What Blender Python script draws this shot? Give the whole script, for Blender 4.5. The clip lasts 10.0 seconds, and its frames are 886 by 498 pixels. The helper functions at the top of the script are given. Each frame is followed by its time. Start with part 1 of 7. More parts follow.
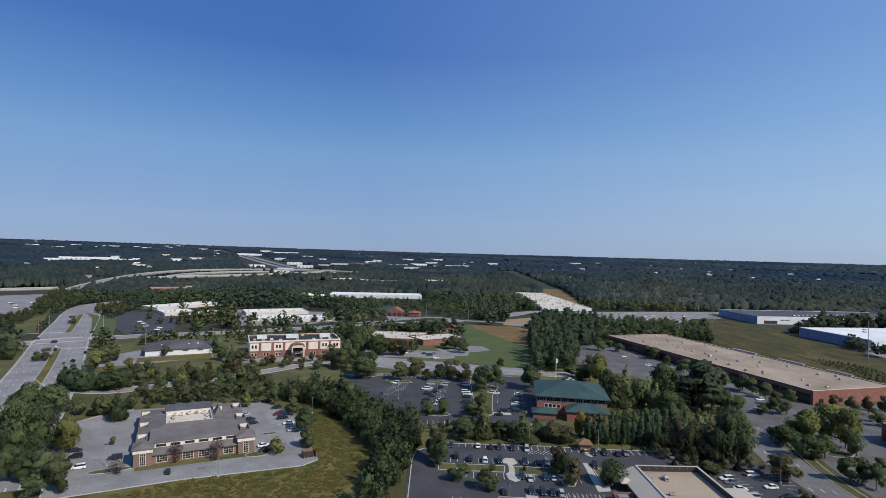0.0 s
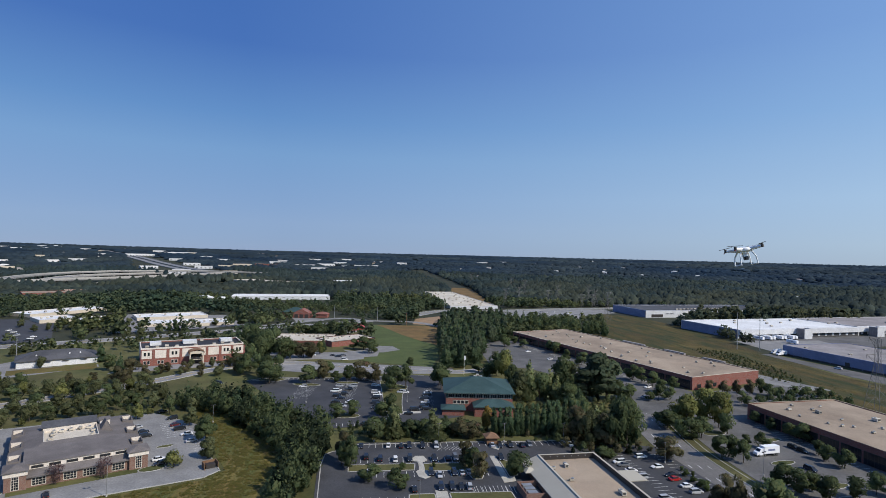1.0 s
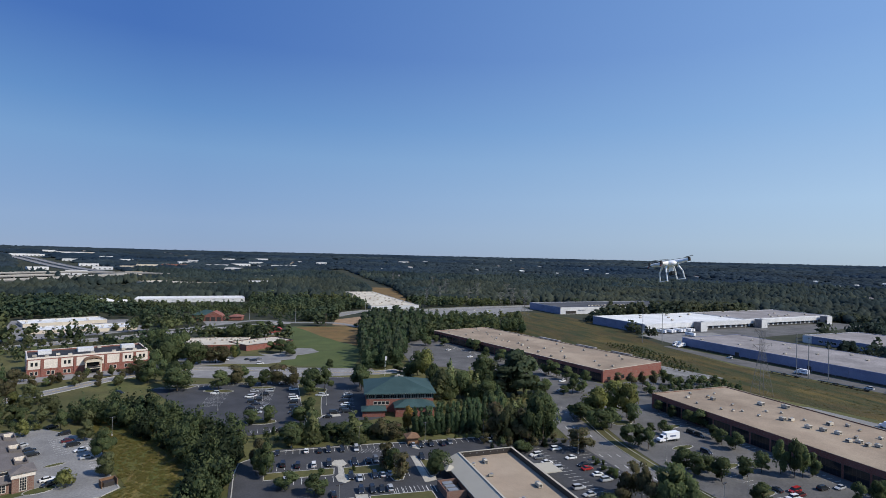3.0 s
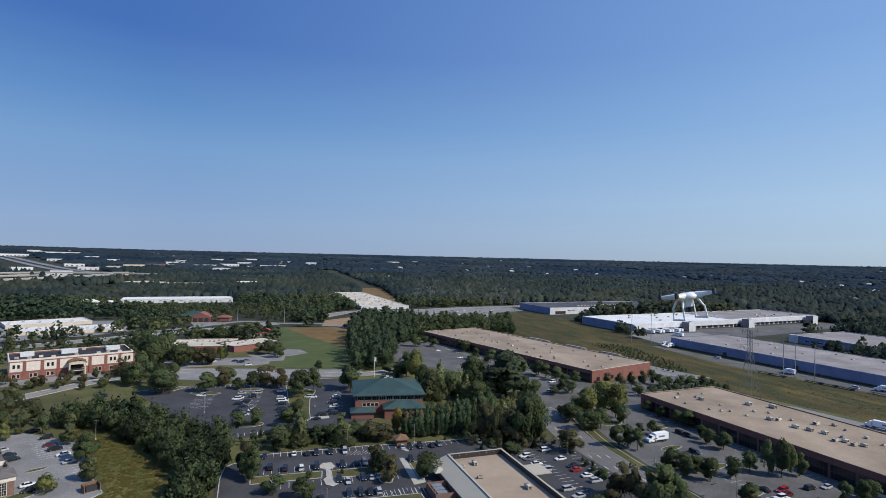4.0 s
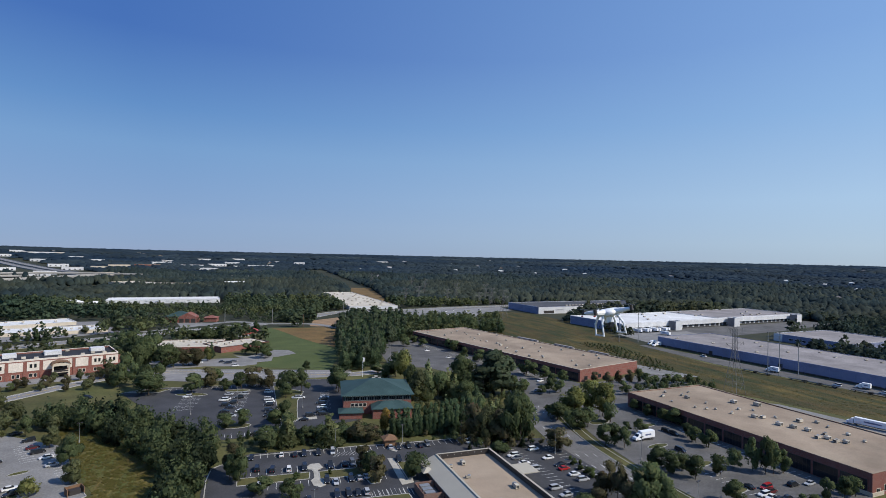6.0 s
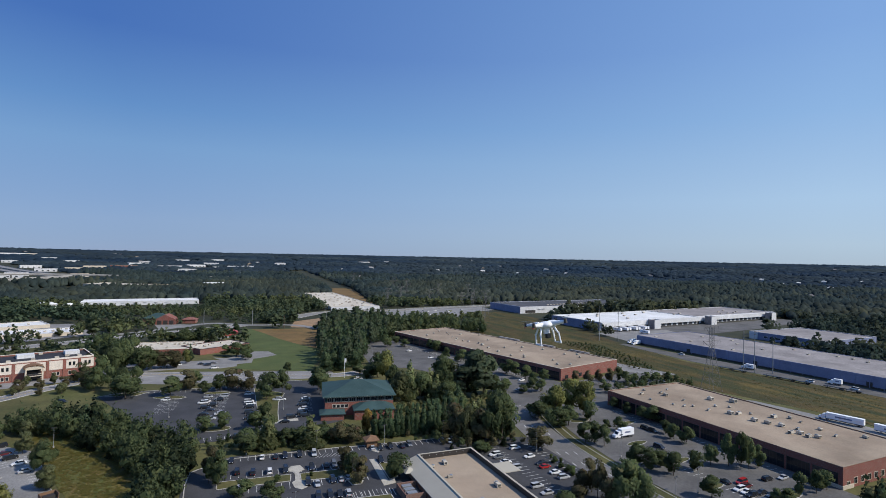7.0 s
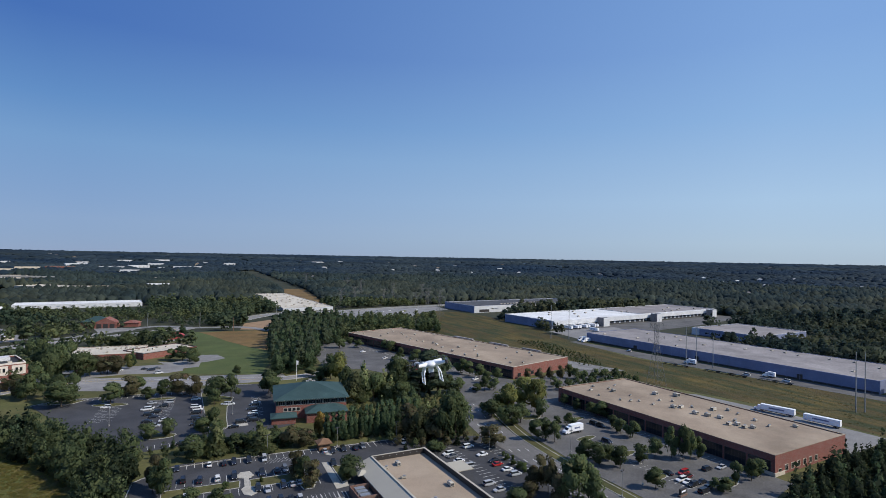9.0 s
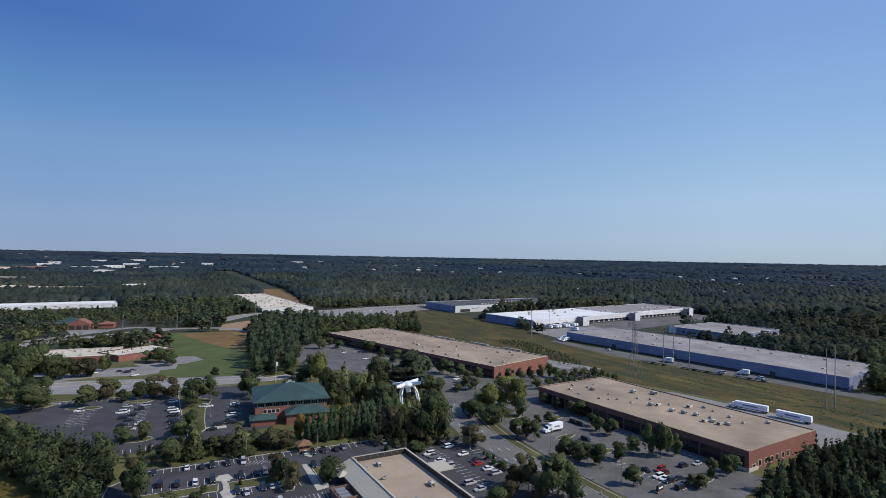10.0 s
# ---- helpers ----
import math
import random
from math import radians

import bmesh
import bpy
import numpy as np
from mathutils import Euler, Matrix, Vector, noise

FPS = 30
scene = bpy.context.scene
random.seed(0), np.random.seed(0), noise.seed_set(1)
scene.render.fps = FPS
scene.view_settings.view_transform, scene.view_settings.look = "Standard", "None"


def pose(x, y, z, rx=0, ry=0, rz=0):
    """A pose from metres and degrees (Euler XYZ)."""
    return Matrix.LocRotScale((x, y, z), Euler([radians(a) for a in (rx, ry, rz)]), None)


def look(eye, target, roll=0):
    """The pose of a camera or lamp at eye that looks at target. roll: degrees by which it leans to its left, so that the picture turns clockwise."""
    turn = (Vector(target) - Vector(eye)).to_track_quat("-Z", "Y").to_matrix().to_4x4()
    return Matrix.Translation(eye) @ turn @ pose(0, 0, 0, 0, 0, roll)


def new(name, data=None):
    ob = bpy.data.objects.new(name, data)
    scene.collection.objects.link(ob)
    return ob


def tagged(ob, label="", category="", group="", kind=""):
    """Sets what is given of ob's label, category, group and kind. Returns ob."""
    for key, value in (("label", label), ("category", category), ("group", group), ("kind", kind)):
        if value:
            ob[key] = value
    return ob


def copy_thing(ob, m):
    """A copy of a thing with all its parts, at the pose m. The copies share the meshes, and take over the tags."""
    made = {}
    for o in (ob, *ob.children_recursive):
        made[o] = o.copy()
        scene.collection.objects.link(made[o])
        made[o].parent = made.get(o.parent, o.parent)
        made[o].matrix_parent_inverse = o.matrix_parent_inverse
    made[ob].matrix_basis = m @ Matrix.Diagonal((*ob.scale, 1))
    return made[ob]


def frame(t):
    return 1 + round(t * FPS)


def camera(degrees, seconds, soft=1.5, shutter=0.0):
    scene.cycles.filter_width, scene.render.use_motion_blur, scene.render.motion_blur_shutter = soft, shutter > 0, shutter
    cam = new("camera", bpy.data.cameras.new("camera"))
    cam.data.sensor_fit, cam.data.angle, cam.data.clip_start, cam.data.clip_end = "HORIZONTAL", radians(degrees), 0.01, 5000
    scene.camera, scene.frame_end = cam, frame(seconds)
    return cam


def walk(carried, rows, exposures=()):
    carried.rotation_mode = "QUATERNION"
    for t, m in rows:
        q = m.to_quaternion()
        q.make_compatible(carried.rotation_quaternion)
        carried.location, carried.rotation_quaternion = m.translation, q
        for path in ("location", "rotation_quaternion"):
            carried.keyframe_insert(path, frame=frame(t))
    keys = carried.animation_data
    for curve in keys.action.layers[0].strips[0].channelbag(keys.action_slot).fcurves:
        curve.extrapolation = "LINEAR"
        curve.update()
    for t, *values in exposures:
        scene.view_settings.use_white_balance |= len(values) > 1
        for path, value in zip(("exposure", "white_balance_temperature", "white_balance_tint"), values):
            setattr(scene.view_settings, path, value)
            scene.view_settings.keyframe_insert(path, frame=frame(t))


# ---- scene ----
cam = camera(78.51, 10.0, soft=0.8)
# seconds, yaw, pitch, lean, place: the aircraft hovers, drifting about a metre, and turns to its right
PATH = [
    (0.0, 0.100, 0.409, 1.575, -0.63, 0.36, 79.22),
    (0.5, -5.929, 0.546, 1.504, -0.79, -0.20, 79.35),
    (1.0, -9.474, 0.614, 1.433, -1.04, -0.85, 79.49),
    (1.5, -14.052, 0.700, 1.401, -1.16, -1.21, 79.50),
    (2.0, -15.708, 0.717, 1.361, -1.11, -1.35, 79.51),
    (2.5, -16.909, 0.727, 1.326, -0.90, -0.77, 79.53),
    (4.0, -18.797, 0.788, 1.349, 0.11, 1.13, 79.86),
    (4.5, -19.276, 0.807, 1.307, 0.38, 1.30, 79.79),
    (5.0, -19.254, 0.804, 1.312, 0.58, 1.11, 79.72),
    (6.5, -20.792, 0.790, 1.242, 0.46, 0.71, 80.13),
    (7.0, -21.834, 0.825, 1.153, 0.51, 0.36, 80.16),
    (7.5, -22.575, 0.823, 1.118, 0.35, 0.16, 80.28),
    (8.0, -22.977, 0.828, 1.102, 0.32, 0.15, 80.33),
    (8.5, -23.249, 0.823, 1.130, 0.48, 0.20, 80.50),
    (9.0, -26.593, 0.874, 1.052, 0.86, -0.23, 80.58),
    (9.5, -28.049, 0.883, 1.084, 0.89, -0.30, 80.72),
    (10.0, -28.589, 0.880, 1.033, 0.73, -0.58, 80.85),
]
walk(cam, [(t, pose(*eye, 0, 0, yaw) @ pose(0, 0, 0, 90 + pitch) @ pose(0, 0, 0, 0, 0, lean)) for t, yaw, pitch, lean, *eye in PATH],
     [(0.0, 0.09), (8.5, 0.09), (9.3, 0.04), (10.0, 0.04)])

# ---------------- light ----------------
world = bpy.data.worlds.new("sky")
scene.world = world
world.use_nodes = True
sky = world.node_tree.nodes.new("ShaderNodeTexSky")
sky.sky_type, sky.sun_disc = "NISHITA", False
sky.sun_elevation, sky.sun_rotation = radians(41), radians(129)
sky.altitude, sky.air_density, sky.dust_density, sky.ozone_density = 2000, 1.0, 0.0, 6.0
background = world.node_tree.nodes["Background"]
background.inputs["Strength"].default_value = 0.1
# a clear autumn day: deep blue away from the sun, pale with thin haze towards it and at the horizon
nodes, wires = world.node_tree.nodes, world.node_tree.links
heading, height_of, toward, spread = (nodes.new("ShaderNode" + k) for k in ("TexCoord", "SeparateXYZ", "VectorMath", "MapRange"))
wires.new(heading.outputs["Generated"], height_of.inputs[0])
toward.operation = "DOT_PRODUCT"
toward.inputs[1].default_value = (0.778, -0.628, 0)
wires.new(heading.outputs["Generated"], toward.inputs[0])
wires.new(toward.outputs["Value"], spread.inputs["Value"])
spread.inputs["From Min"].default_value, spread.inputs["From Max"].default_value = -0.72, 0.32
AWAY = ((0.00, (1.85, 2.77, 4.90)), (0.05, (2.19, 3.18, 5.27)), (0.17, (1.72, 3.24, 5.72)), (0.23, (1.15, 2.61, 5.43)), (0.34, (0.56, 1.56, 4.63)), (0.60, (0.36, 1.22, 4.25)))
TOWARDS = ((0.00, (3.47, 4.52, 5.92)), (0.03, (3.98, 5.15, 6.58)), (0.10, (3.99, 5.59, 7.51)), (0.23, (2.76, 4.64, 7.48)), (0.34, (2.21, 3.93, 7.24)), (0.60, (1.75, 3.39, 6.92)))
ramps = []
for stops in (AWAY, TOWARDS):
    ramp = nodes.new("ShaderNodeValToRGB")
    for k, (z, c) in enumerate(stops):
        e = ramp.color_ramp.elements[k] if k < 2 else ramp.color_ramp.elements.new(1.0)
        e.position, e.color = z, (*c, 1)
    wires.new(height_of.outputs["Z"], ramp.inputs[0])
    ramps.append(ramp.outputs[0])


def blend(factor, first, second):
    mix = nodes.new("ShaderNodeMix")
    mix.data_type = "RGBA"
    for socket in mix.inputs:
        if socket.identifier == "Factor_Float":
            if isinstance(factor, float):
                socket.default_value = factor
            else:
                wires.new(factor, socket)
        if socket.identifier == "A_Color":
            wires.new(first, socket)
        if socket.identifier == "B_Color":
            wires.new(second, socket)
    return [socket for socket in mix.outputs if socket.identifier == "Result_Color"][0]


wires.new(blend(0.85, sky.outputs[0], blend(spread.outputs[0], *ramps)), background.inputs["Color"])
sun = new("sun", bpy.data.lights.new("sun", "SUN"))
sun.data.energy, sun.data.angle, sun.data.color = 4.4, radians(0.5), (1.0, 0.93, 0.82)
sun.matrix_basis = look((0, 0, 0), (-0.588, 0.475, -0.656))


# ---------------- materials ----------------
def surface(name, first, second, size, rough=0.8, fine=0.0, bump=0.0, metal=0.0, vary=0.0, stain=0.0, specular=0.3):
    """Two colours mixed by a coarse and a fine noise; size and fine are metres; stain: large dark patches."""
    m = bpy.data.materials.new(name)
    m.use_nodes = True
    n, l = m.node_tree.nodes, m.node_tree.links
    shader = n["Principled BSDF"]
    shader.inputs["Roughness"].default_value = rough
    shader.inputs["Metallic"].default_value = metal
    shader.inputs["Specular IOR Level"].default_value = specular
    at = n.new("ShaderNodeTexCoord")
    coarse = n.new("ShaderNodeTexNoise")
    coarse.inputs["Scale"].default_value, coarse.inputs["Detail"].default_value = 1 / size, 6
    l.new(at.outputs["Object"], coarse.inputs["Vector"])
    ramp = n.new("ShaderNodeValToRGB")
    ramp.color_ramp.elements[0].position, ramp.color_ramp.elements[1].position = 0.32, 0.68
    ramp.color_ramp.elements[0].color, ramp.color_ramp.elements[1].color = (*first, 1), (*second, 1)
    l.new(coarse.outputs["Fac"], ramp.inputs[0])
    last = ramp.outputs[0]
    if fine:
        grain = n.new("ShaderNodeTexNoise")
        grain.inputs["Scale"].default_value, grain.inputs["Detail"].default_value = 1 / fine, 3
        l.new(at.outputs["Object"], grain.inputs["Vector"])
        span = n.new("ShaderNodeMapRange")
        span.inputs["To Min"].default_value, span.inputs["To Max"].default_value = 0.6, 1.4
        l.new(grain.outputs["Fac"], span.inputs["Value"])
        mix = n.new("ShaderNodeVectorMath")
        mix.operation = "SCALE"
        l.new(last, mix.inputs[0]), l.new(span.outputs[0], mix.inputs["Scale"])
        last = mix.outputs[0]
        if bump:
            b = n.new("ShaderNodeBump")
            b.inputs["Strength"].default_value, b.inputs["Distance"].default_value = bump, fine
            l.new(grain.outputs["Fac"], b.inputs["Height"]), l.new(b.outputs[0], shader.inputs["Normal"])
    if stain:
        patch = n.new("ShaderNodeTexNoise")
        patch.inputs["Scale"].default_value, patch.inputs["Detail"].default_value = 0.35 / size, 8
        patch.inputs["Roughness"].default_value = 0.7
        l.new(at.outputs["Object"], patch.inputs["Vector"])
        span = n.new("ShaderNodeMapRange")
        span.inputs["From Min"].default_value, span.inputs["From Max"].default_value = 0.38, 0.62
        span.inputs["To Min"].default_value, span.inputs["To Max"].default_value = 1 - stain, 1
        l.new(patch.outputs["Fac"], span.inputs["Value"])
        mix = n.new("ShaderNodeVectorMath")
        mix.operation = "SCALE"
        l.new(last, mix.inputs[0]), l.new(span.outputs[0], mix.inputs["Scale"])
        last = mix.outputs[0]
    if vary:
        info, span, mix = n.new("ShaderNodeObjectInfo"), n.new("ShaderNodeMapRange"), n.new("ShaderNodeVectorMath")
        span.inputs["To Min"].default_value, span.inputs["To Max"].default_value = 1 - vary, 1 + vary
        mix.operation = "SCALE"
        l.new(info.outputs["Random"], span.inputs["Value"])
        l.new(last, mix.inputs[0]), l.new(span.outputs[0], mix.inputs["Scale"])
        last = mix.outputs[0]
    l.new(last, shader.inputs["Base Color"])
    return m


def foliage(name, dark, light, yellow=None, stands=0.0):
    """Each clump of leaves has its own tone, each tree its own brightness; stands: metres of one kind of wood."""
    m = bpy.data.materials.new(name)
    m.use_nodes = True
    n, l = m.node_tree.nodes, m.node_tree.links
    shader = n["Principled BSDF"]
    shader.inputs["Roughness"].default_value = 0.75
    shader.inputs["Specular IOR Level"].default_value = 0.15
    geo, ramp, info, span, mix = (n.new("ShaderNode" + k) for k in ("NewGeometry", "ValToRGB", "ObjectInfo", "MapRange", "VectorMath"))
    ramp.color_ramp.elements[0].color, ramp.color_ramp.elements[1].color = (*dark, 1), (*light, 1)
    if yellow:
        ramp.color_ramp.elements.new(0.88).color = (*light, 1)
        ramp.color_ramp.elements[2].color = (*yellow, 1)
    l.new(geo.outputs["Random Per Island"], ramp.inputs[0])
    span.inputs["To Min"].default_value, span.inputs["To Max"].default_value = 0.7, 1.3
    l.new(info.outputs["Random"], span.inputs["Value"])
    mix.operation = "SCALE"
    l.new(ramp.outputs[0], mix.inputs[0]), l.new(span.outputs[0], mix.inputs["Scale"])
    if stands:
        at, broad = n.new("ShaderNodeTexCoord"), n.new("ShaderNodeTexNoise")
        broad.inputs["Scale"].default_value, broad.inputs["Detail"].default_value = 1 / stands, 5
        l.new(at.outputs["Object"], broad.inputs["Vector"])
        span.inputs["From Min"].default_value, span.inputs["From Max"].default_value = 0.3, 0.7
        span.inputs["To Min"].default_value, span.inputs["To Max"].default_value = 0.7, 1.3
        l.new(broad.outputs["Fac"], span.inputs["Value"])
        patchy, tints, tinted = (n.new("ShaderNode" + k) for k in ("TexNoise", "ValToRGB", "VectorMath"))
        patchy.inputs["Scale"].default_value, patchy.inputs["Detail"].default_value = 1 / (2.6 * stands), 4
        tints.color_ramp.elements[0].position, tints.color_ramp.elements[1].position = 0.36, 0.66
        tints.color_ramp.elements[0].color, tints.color_ramp.elements[1].color = (0.62, 0.78, 0.94, 1), (1.38, 1.24, 0.98, 1)
        tinted.operation = "MULTIPLY"
        l.new(at.outputs["Object"], patchy.inputs["Vector"]), l.new(patchy.outputs["Fac"], tints.inputs[0])
        l.new(ramp.outputs[0], tinted.inputs[0]), l.new(tints.outputs[0], tinted.inputs[1])
        l.new(tinted.outputs[0], mix.inputs[0])
    l.new(mix.outputs[0], shader.inputs["Base Color"])
    thin, both = n.new("ShaderNodeBsdfTranslucent"), n.new("ShaderNodeMixShader")
    both.inputs[0].default_value = 0.5
    l.new(mix.outputs[0], thin.inputs["Color"])
    l.new(shader.outputs[0], both.inputs[1]), l.new(thin.outputs[0], both.inputs[2])
    l.new(both.outputs[0], n["Material Output"].inputs["Surface"])
    return m


def brickwork(name, first, second, mortar):
    """Running-bond brick at its real size, with broad weathering."""
    m = surface(name, first, second, 4.0, 0.85, 0.35)
    n, l = m.node_tree.nodes, m.node_tree.links
    at = n.new("ShaderNodeTexCoord")
    split, join, add = n.new("ShaderNodeSeparateXYZ"), n.new("ShaderNodeCombineXYZ"), n.new("ShaderNodeMath")
    l.new(at.outputs["Object"], split.inputs[0])
    l.new(split.outputs["X"], add.inputs[0]), l.new(split.outputs["Y"], add.inputs[1])
    l.new(add.outputs[0], join.inputs["X"]), l.new(split.outputs["Z"], join.inputs["Y"])
    brick = n.new("ShaderNodeTexBrick")
    brick.inputs["Scale"].default_value = 1.0
    brick.inputs["Brick Width"].default_value, brick.inputs["Row Height"].default_value, brick.inputs["Mortar Size"].default_value = 0.22, 0.075, 0.008
    shader = n["Principled BSDF"]
    was = shader.inputs["Base Color"].links[0].from_socket
    l.new(join.outputs[0], brick.inputs["Vector"])
    l.new(was, brick.inputs["Color1"]), l.new(was, brick.inputs["Color2"])
    brick.inputs["Mortar"].default_value = (*mortar, 1)
    l.new(brick.outputs["Color"], shader.inputs["Base Color"])
    return m


def plain(name, colour, rough=0.5, metal=0.0, specular=0.5):
    m = bpy.data.materials.new(name)
    m.use_nodes = True
    shader = m.node_tree.nodes["Principled BSDF"]
    shader.inputs["Base Color"].default_value = (*colour, 1)
    shader.inputs["Roughness"].default_value, shader.inputs["Metallic"].default_value = rough, metal
    shader.inputs["Specular IOR Level"].default_value = specular
    return m


def streaked(name, brown, olive, green, size, turn):
    """Rank grass in long drifts of brown, olive and green that run one way."""
    m = surface(name, brown, olive, size, 0.95, 1.3, 0.5, stain=0.25)
    n, l = m.node_tree.nodes, m.node_tree.links
    shader = n["Principled BSDF"]
    was = shader.inputs["Base Color"].links[0].from_socket
    at, lie, drift, span, mix = (n.new("ShaderNode" + k) for k in ("TexCoord", "Mapping", "TexNoise", "MapRange", "Mix"))
    lie.inputs["Rotation"].default_value = (0, 0, radians(turn))
    lie.inputs["Scale"].default_value = (1 / 9, 1 / 55, 1)
    l.new(at.outputs["Object"], lie.inputs["Vector"]), l.new(lie.outputs[0], drift.inputs["Vector"])
    drift.inputs["Scale"].default_value, drift.inputs["Detail"].default_value, drift.inputs["Roughness"].default_value = 1.0, 7, 0.62
    span.inputs["From Min"].default_value, span.inputs["From Max"].default_value = 0.42, 0.60
    l.new(drift.outputs["Fac"], span.inputs["Value"])
    mix.data_type = "RGBA"
    for socket in mix.inputs:
        if socket.identifier == "Factor_Float":
            l.new(span.outputs[0], socket)
        if socket.identifier == "A_Color":
            l.new(was, socket)
        if socket.identifier == "B_Color":
            socket.default_value = (*green, 1)
    l.new([socket for socket in mix.outputs if socket.identifier == "Result_Color"][0], shader.inputs["Base Color"])
    return m


GRASS = surface("rough grass", (0.074, 0.083, 0.026), (0.128, 0.115, 0.043), 22, 0.95, 1.5, stain=0.45)
FOREST_FLOOR = surface("woodland floor", (0.026, 0.032, 0.016), (0.045, 0.046, 0.024), 30, 0.95, 2.0, stain=0.3)
MEADOW = streaked("dry meadow", (0.125, 0.088, 0.024), (0.160, 0.124, 0.036), (0.072, 0.078, 0.018), 18, 25)
LAWN = surface("mown lawn", (0.060, 0.083, 0.025), (0.084, 0.104, 0.033), 15, 0.95, 1.0, stain=0.2)
STRAW = surface("brown stubble", (0.205, 0.122, 0.046), (0.140, 0.098, 0.036), 14, 0.95, 1.5, stain=0.3)
CLAY = surface("bare clay", (0.30, 0.20, 0.12), (0.22, 0.15, 0.09), 8, 0.95, 1.0)
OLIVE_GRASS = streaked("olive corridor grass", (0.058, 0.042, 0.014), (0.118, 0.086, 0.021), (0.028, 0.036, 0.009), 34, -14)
ASPHALT = surface("new asphalt", (0.047, 0.048, 0.053), (0.064, 0.065, 0.071), 9, 0.85, 0.6, stain=0.25)
WORN = surface("worn asphalt", (0.200, 0.195, 0.196), (0.252, 0.246, 0.246), 10, 0.9, 0.8, stain=0.25)
LOT = surface("greying asphalt", (0.102, 0.099, 0.098), (0.142, 0.138, 0.134), 9, 0.9, 0.8, stain=0.35)
CONCRETE = surface("concrete paving", (0.200, 0.196, 0.192), (0.255, 0.250, 0.243), 9, 0.9, 0.7, stain=0.25)
WALK = surface("pale concrete walk", (0.36, 0.34, 0.295), (0.45, 0.425, 0.37), 5, 0.9, 0.5, stain=0.2)
STREET = surface("street asphalt", (0.138, 0.132, 0.127), (0.180, 0.172, 0.166), 10, 0.9, 0.8, stain=0.3)
KERB = surface("kerb concrete", (0.31, 0.30, 0.28), (0.39, 0.38, 0.355), 3, 0.9, 0.4)
PAINT = surface("road paint", (0.50, 0.50, 0.48), (0.62, 0.62, 0.60), 2, 0.8, 0.3)
YELLOW_PAINT = surface("yellow road paint", (0.45, 0.30, 0.05), (0.50, 0.36, 0.08), 2, 0.8, 0.3)
RED_BRICK = brickwork("red brick", (0.185, 0.058, 0.044), (0.235, 0.078, 0.059), (0.21, 0.15, 0.13))
BROWN_BRICK = brickwork("brown brick", (0.145, 0.075, 0.056), (0.190, 0.102, 0.078), (0.22, 0.18, 0.15))
TAN_ROOF = surface("tan gravel roof", (0.300, 0.230, 0.168), (0.365, 0.290, 0.214), 16, 0.95, 0.3, stain=0.34)
TAN_METAL = surface("pale standing seam metal", (0.345, 0.320, 0.265), (0.400, 0.372, 0.310), 14, 0.8, specular=0.15)
GREEN_METAL = surface("green standing seam metal", (0.032, 0.064, 0.064), (0.044, 0.081, 0.080), 5, 0.7, 0.4, stain=0.2, specular=0.25)
SHINGLE = surface("grey shingle", (0.128, 0.113, 0.107), (0.170, 0.151, 0.144), 5, 0.9, 0.35, stain=0.2)
BLACK_ROOF = surface("black membrane roof", (0.026, 0.027, 0.032), (0.044, 0.045, 0.050), 8, 0.85, 0.8, stain=0.3)
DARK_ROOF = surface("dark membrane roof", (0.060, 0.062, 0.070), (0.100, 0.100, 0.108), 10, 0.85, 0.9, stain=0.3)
GREY_ROOF = surface("weathered grey roof", (0.238, 0.218, 0.216), (0.312, 0.288, 0.282), 14, 0.9, 1.2, stain=0.3)
WHITE_ROOF = surface("white membrane roof", (0.640, 0.640, 0.630), (0.760, 0.760, 0.750), 14, 0.7, 1.2, stain=0.14)
PANEL = surface("pale stucco", (0.555, 0.500, 0.440), (0.640, 0.580, 0.515), 4, 0.9, 0.4)
CREAM = surface("cream stucco", (0.470, 0.415, 0.335), (0.545, 0.485, 0.400), 4, 0.9, 0.4)
WHITE_WALL = surface("white painted wall", (0.560, 0.570, 0.590), (0.650, 0.655, 0.665), 8, 0.8, 0.6, stain=0.12)
BLUE_WALL = surface("blue painted metal wall", (0.175, 0.205, 0.325), (0.215, 0.245, 0.370), 8, 0.7, 0.5, stain=0.2)
TRIM = plain("cream trim", (0.50, 0.46, 0.40), 0.7)
DARK_TRIM = plain("dark bronze trim", (0.035, 0.03, 0.028), 0.5)
GLASS = plain("dark window glass", (0.016, 0.019, 0.023), 0.10, 0.0, 0.5)
PYLON_STEEL = surface("weathered pylon steel", (0.130, 0.130, 0.128), (0.180, 0.180, 0.176), 2, 0.7, 0.3)
STEEL = surface("galvanised steel", (0.300, 0.305, 0.310), (0.380, 0.385, 0.390), 2, 0.5, 0.3, metal=0.6)
UNIT = surface("rooftop unit casing", (0.390, 0.355, 0.295), (0.490, 0.445, 0.375), 2, 0.7, 0.3, vary=0.3)
UNIT_DARK = plain("unit grille", (0.05, 0.05, 0.05), 0.6)
WOOD = surface("weathered timber", (0.150, 0.085, 0.050), (0.210, 0.125, 0.075), 2, 0.85, 0.2)
BARK = surface("bark", (0.065, 0.050, 0.038), (0.110, 0.088, 0.066), 1.0, 0.95, 0.2)
RUBBER = plain("tyre rubber", (0.012, 0.012, 0.012), 0.8)
RIM = plain("wheel rim", (0.35, 0.35, 0.36), 0.35, 0.8)
PLASTIC = plain("white plastic shell", (0.80, 0.81, 0.83), 0.35)
BLACK = plain("black plastic", (0.015, 0.015, 0.016), 0.4)
SHED_RED = surface("red painted metal", (0.280, 0.050, 0.050), (0.330, 0.070, 0.065), 3, 0.6, 0.4)
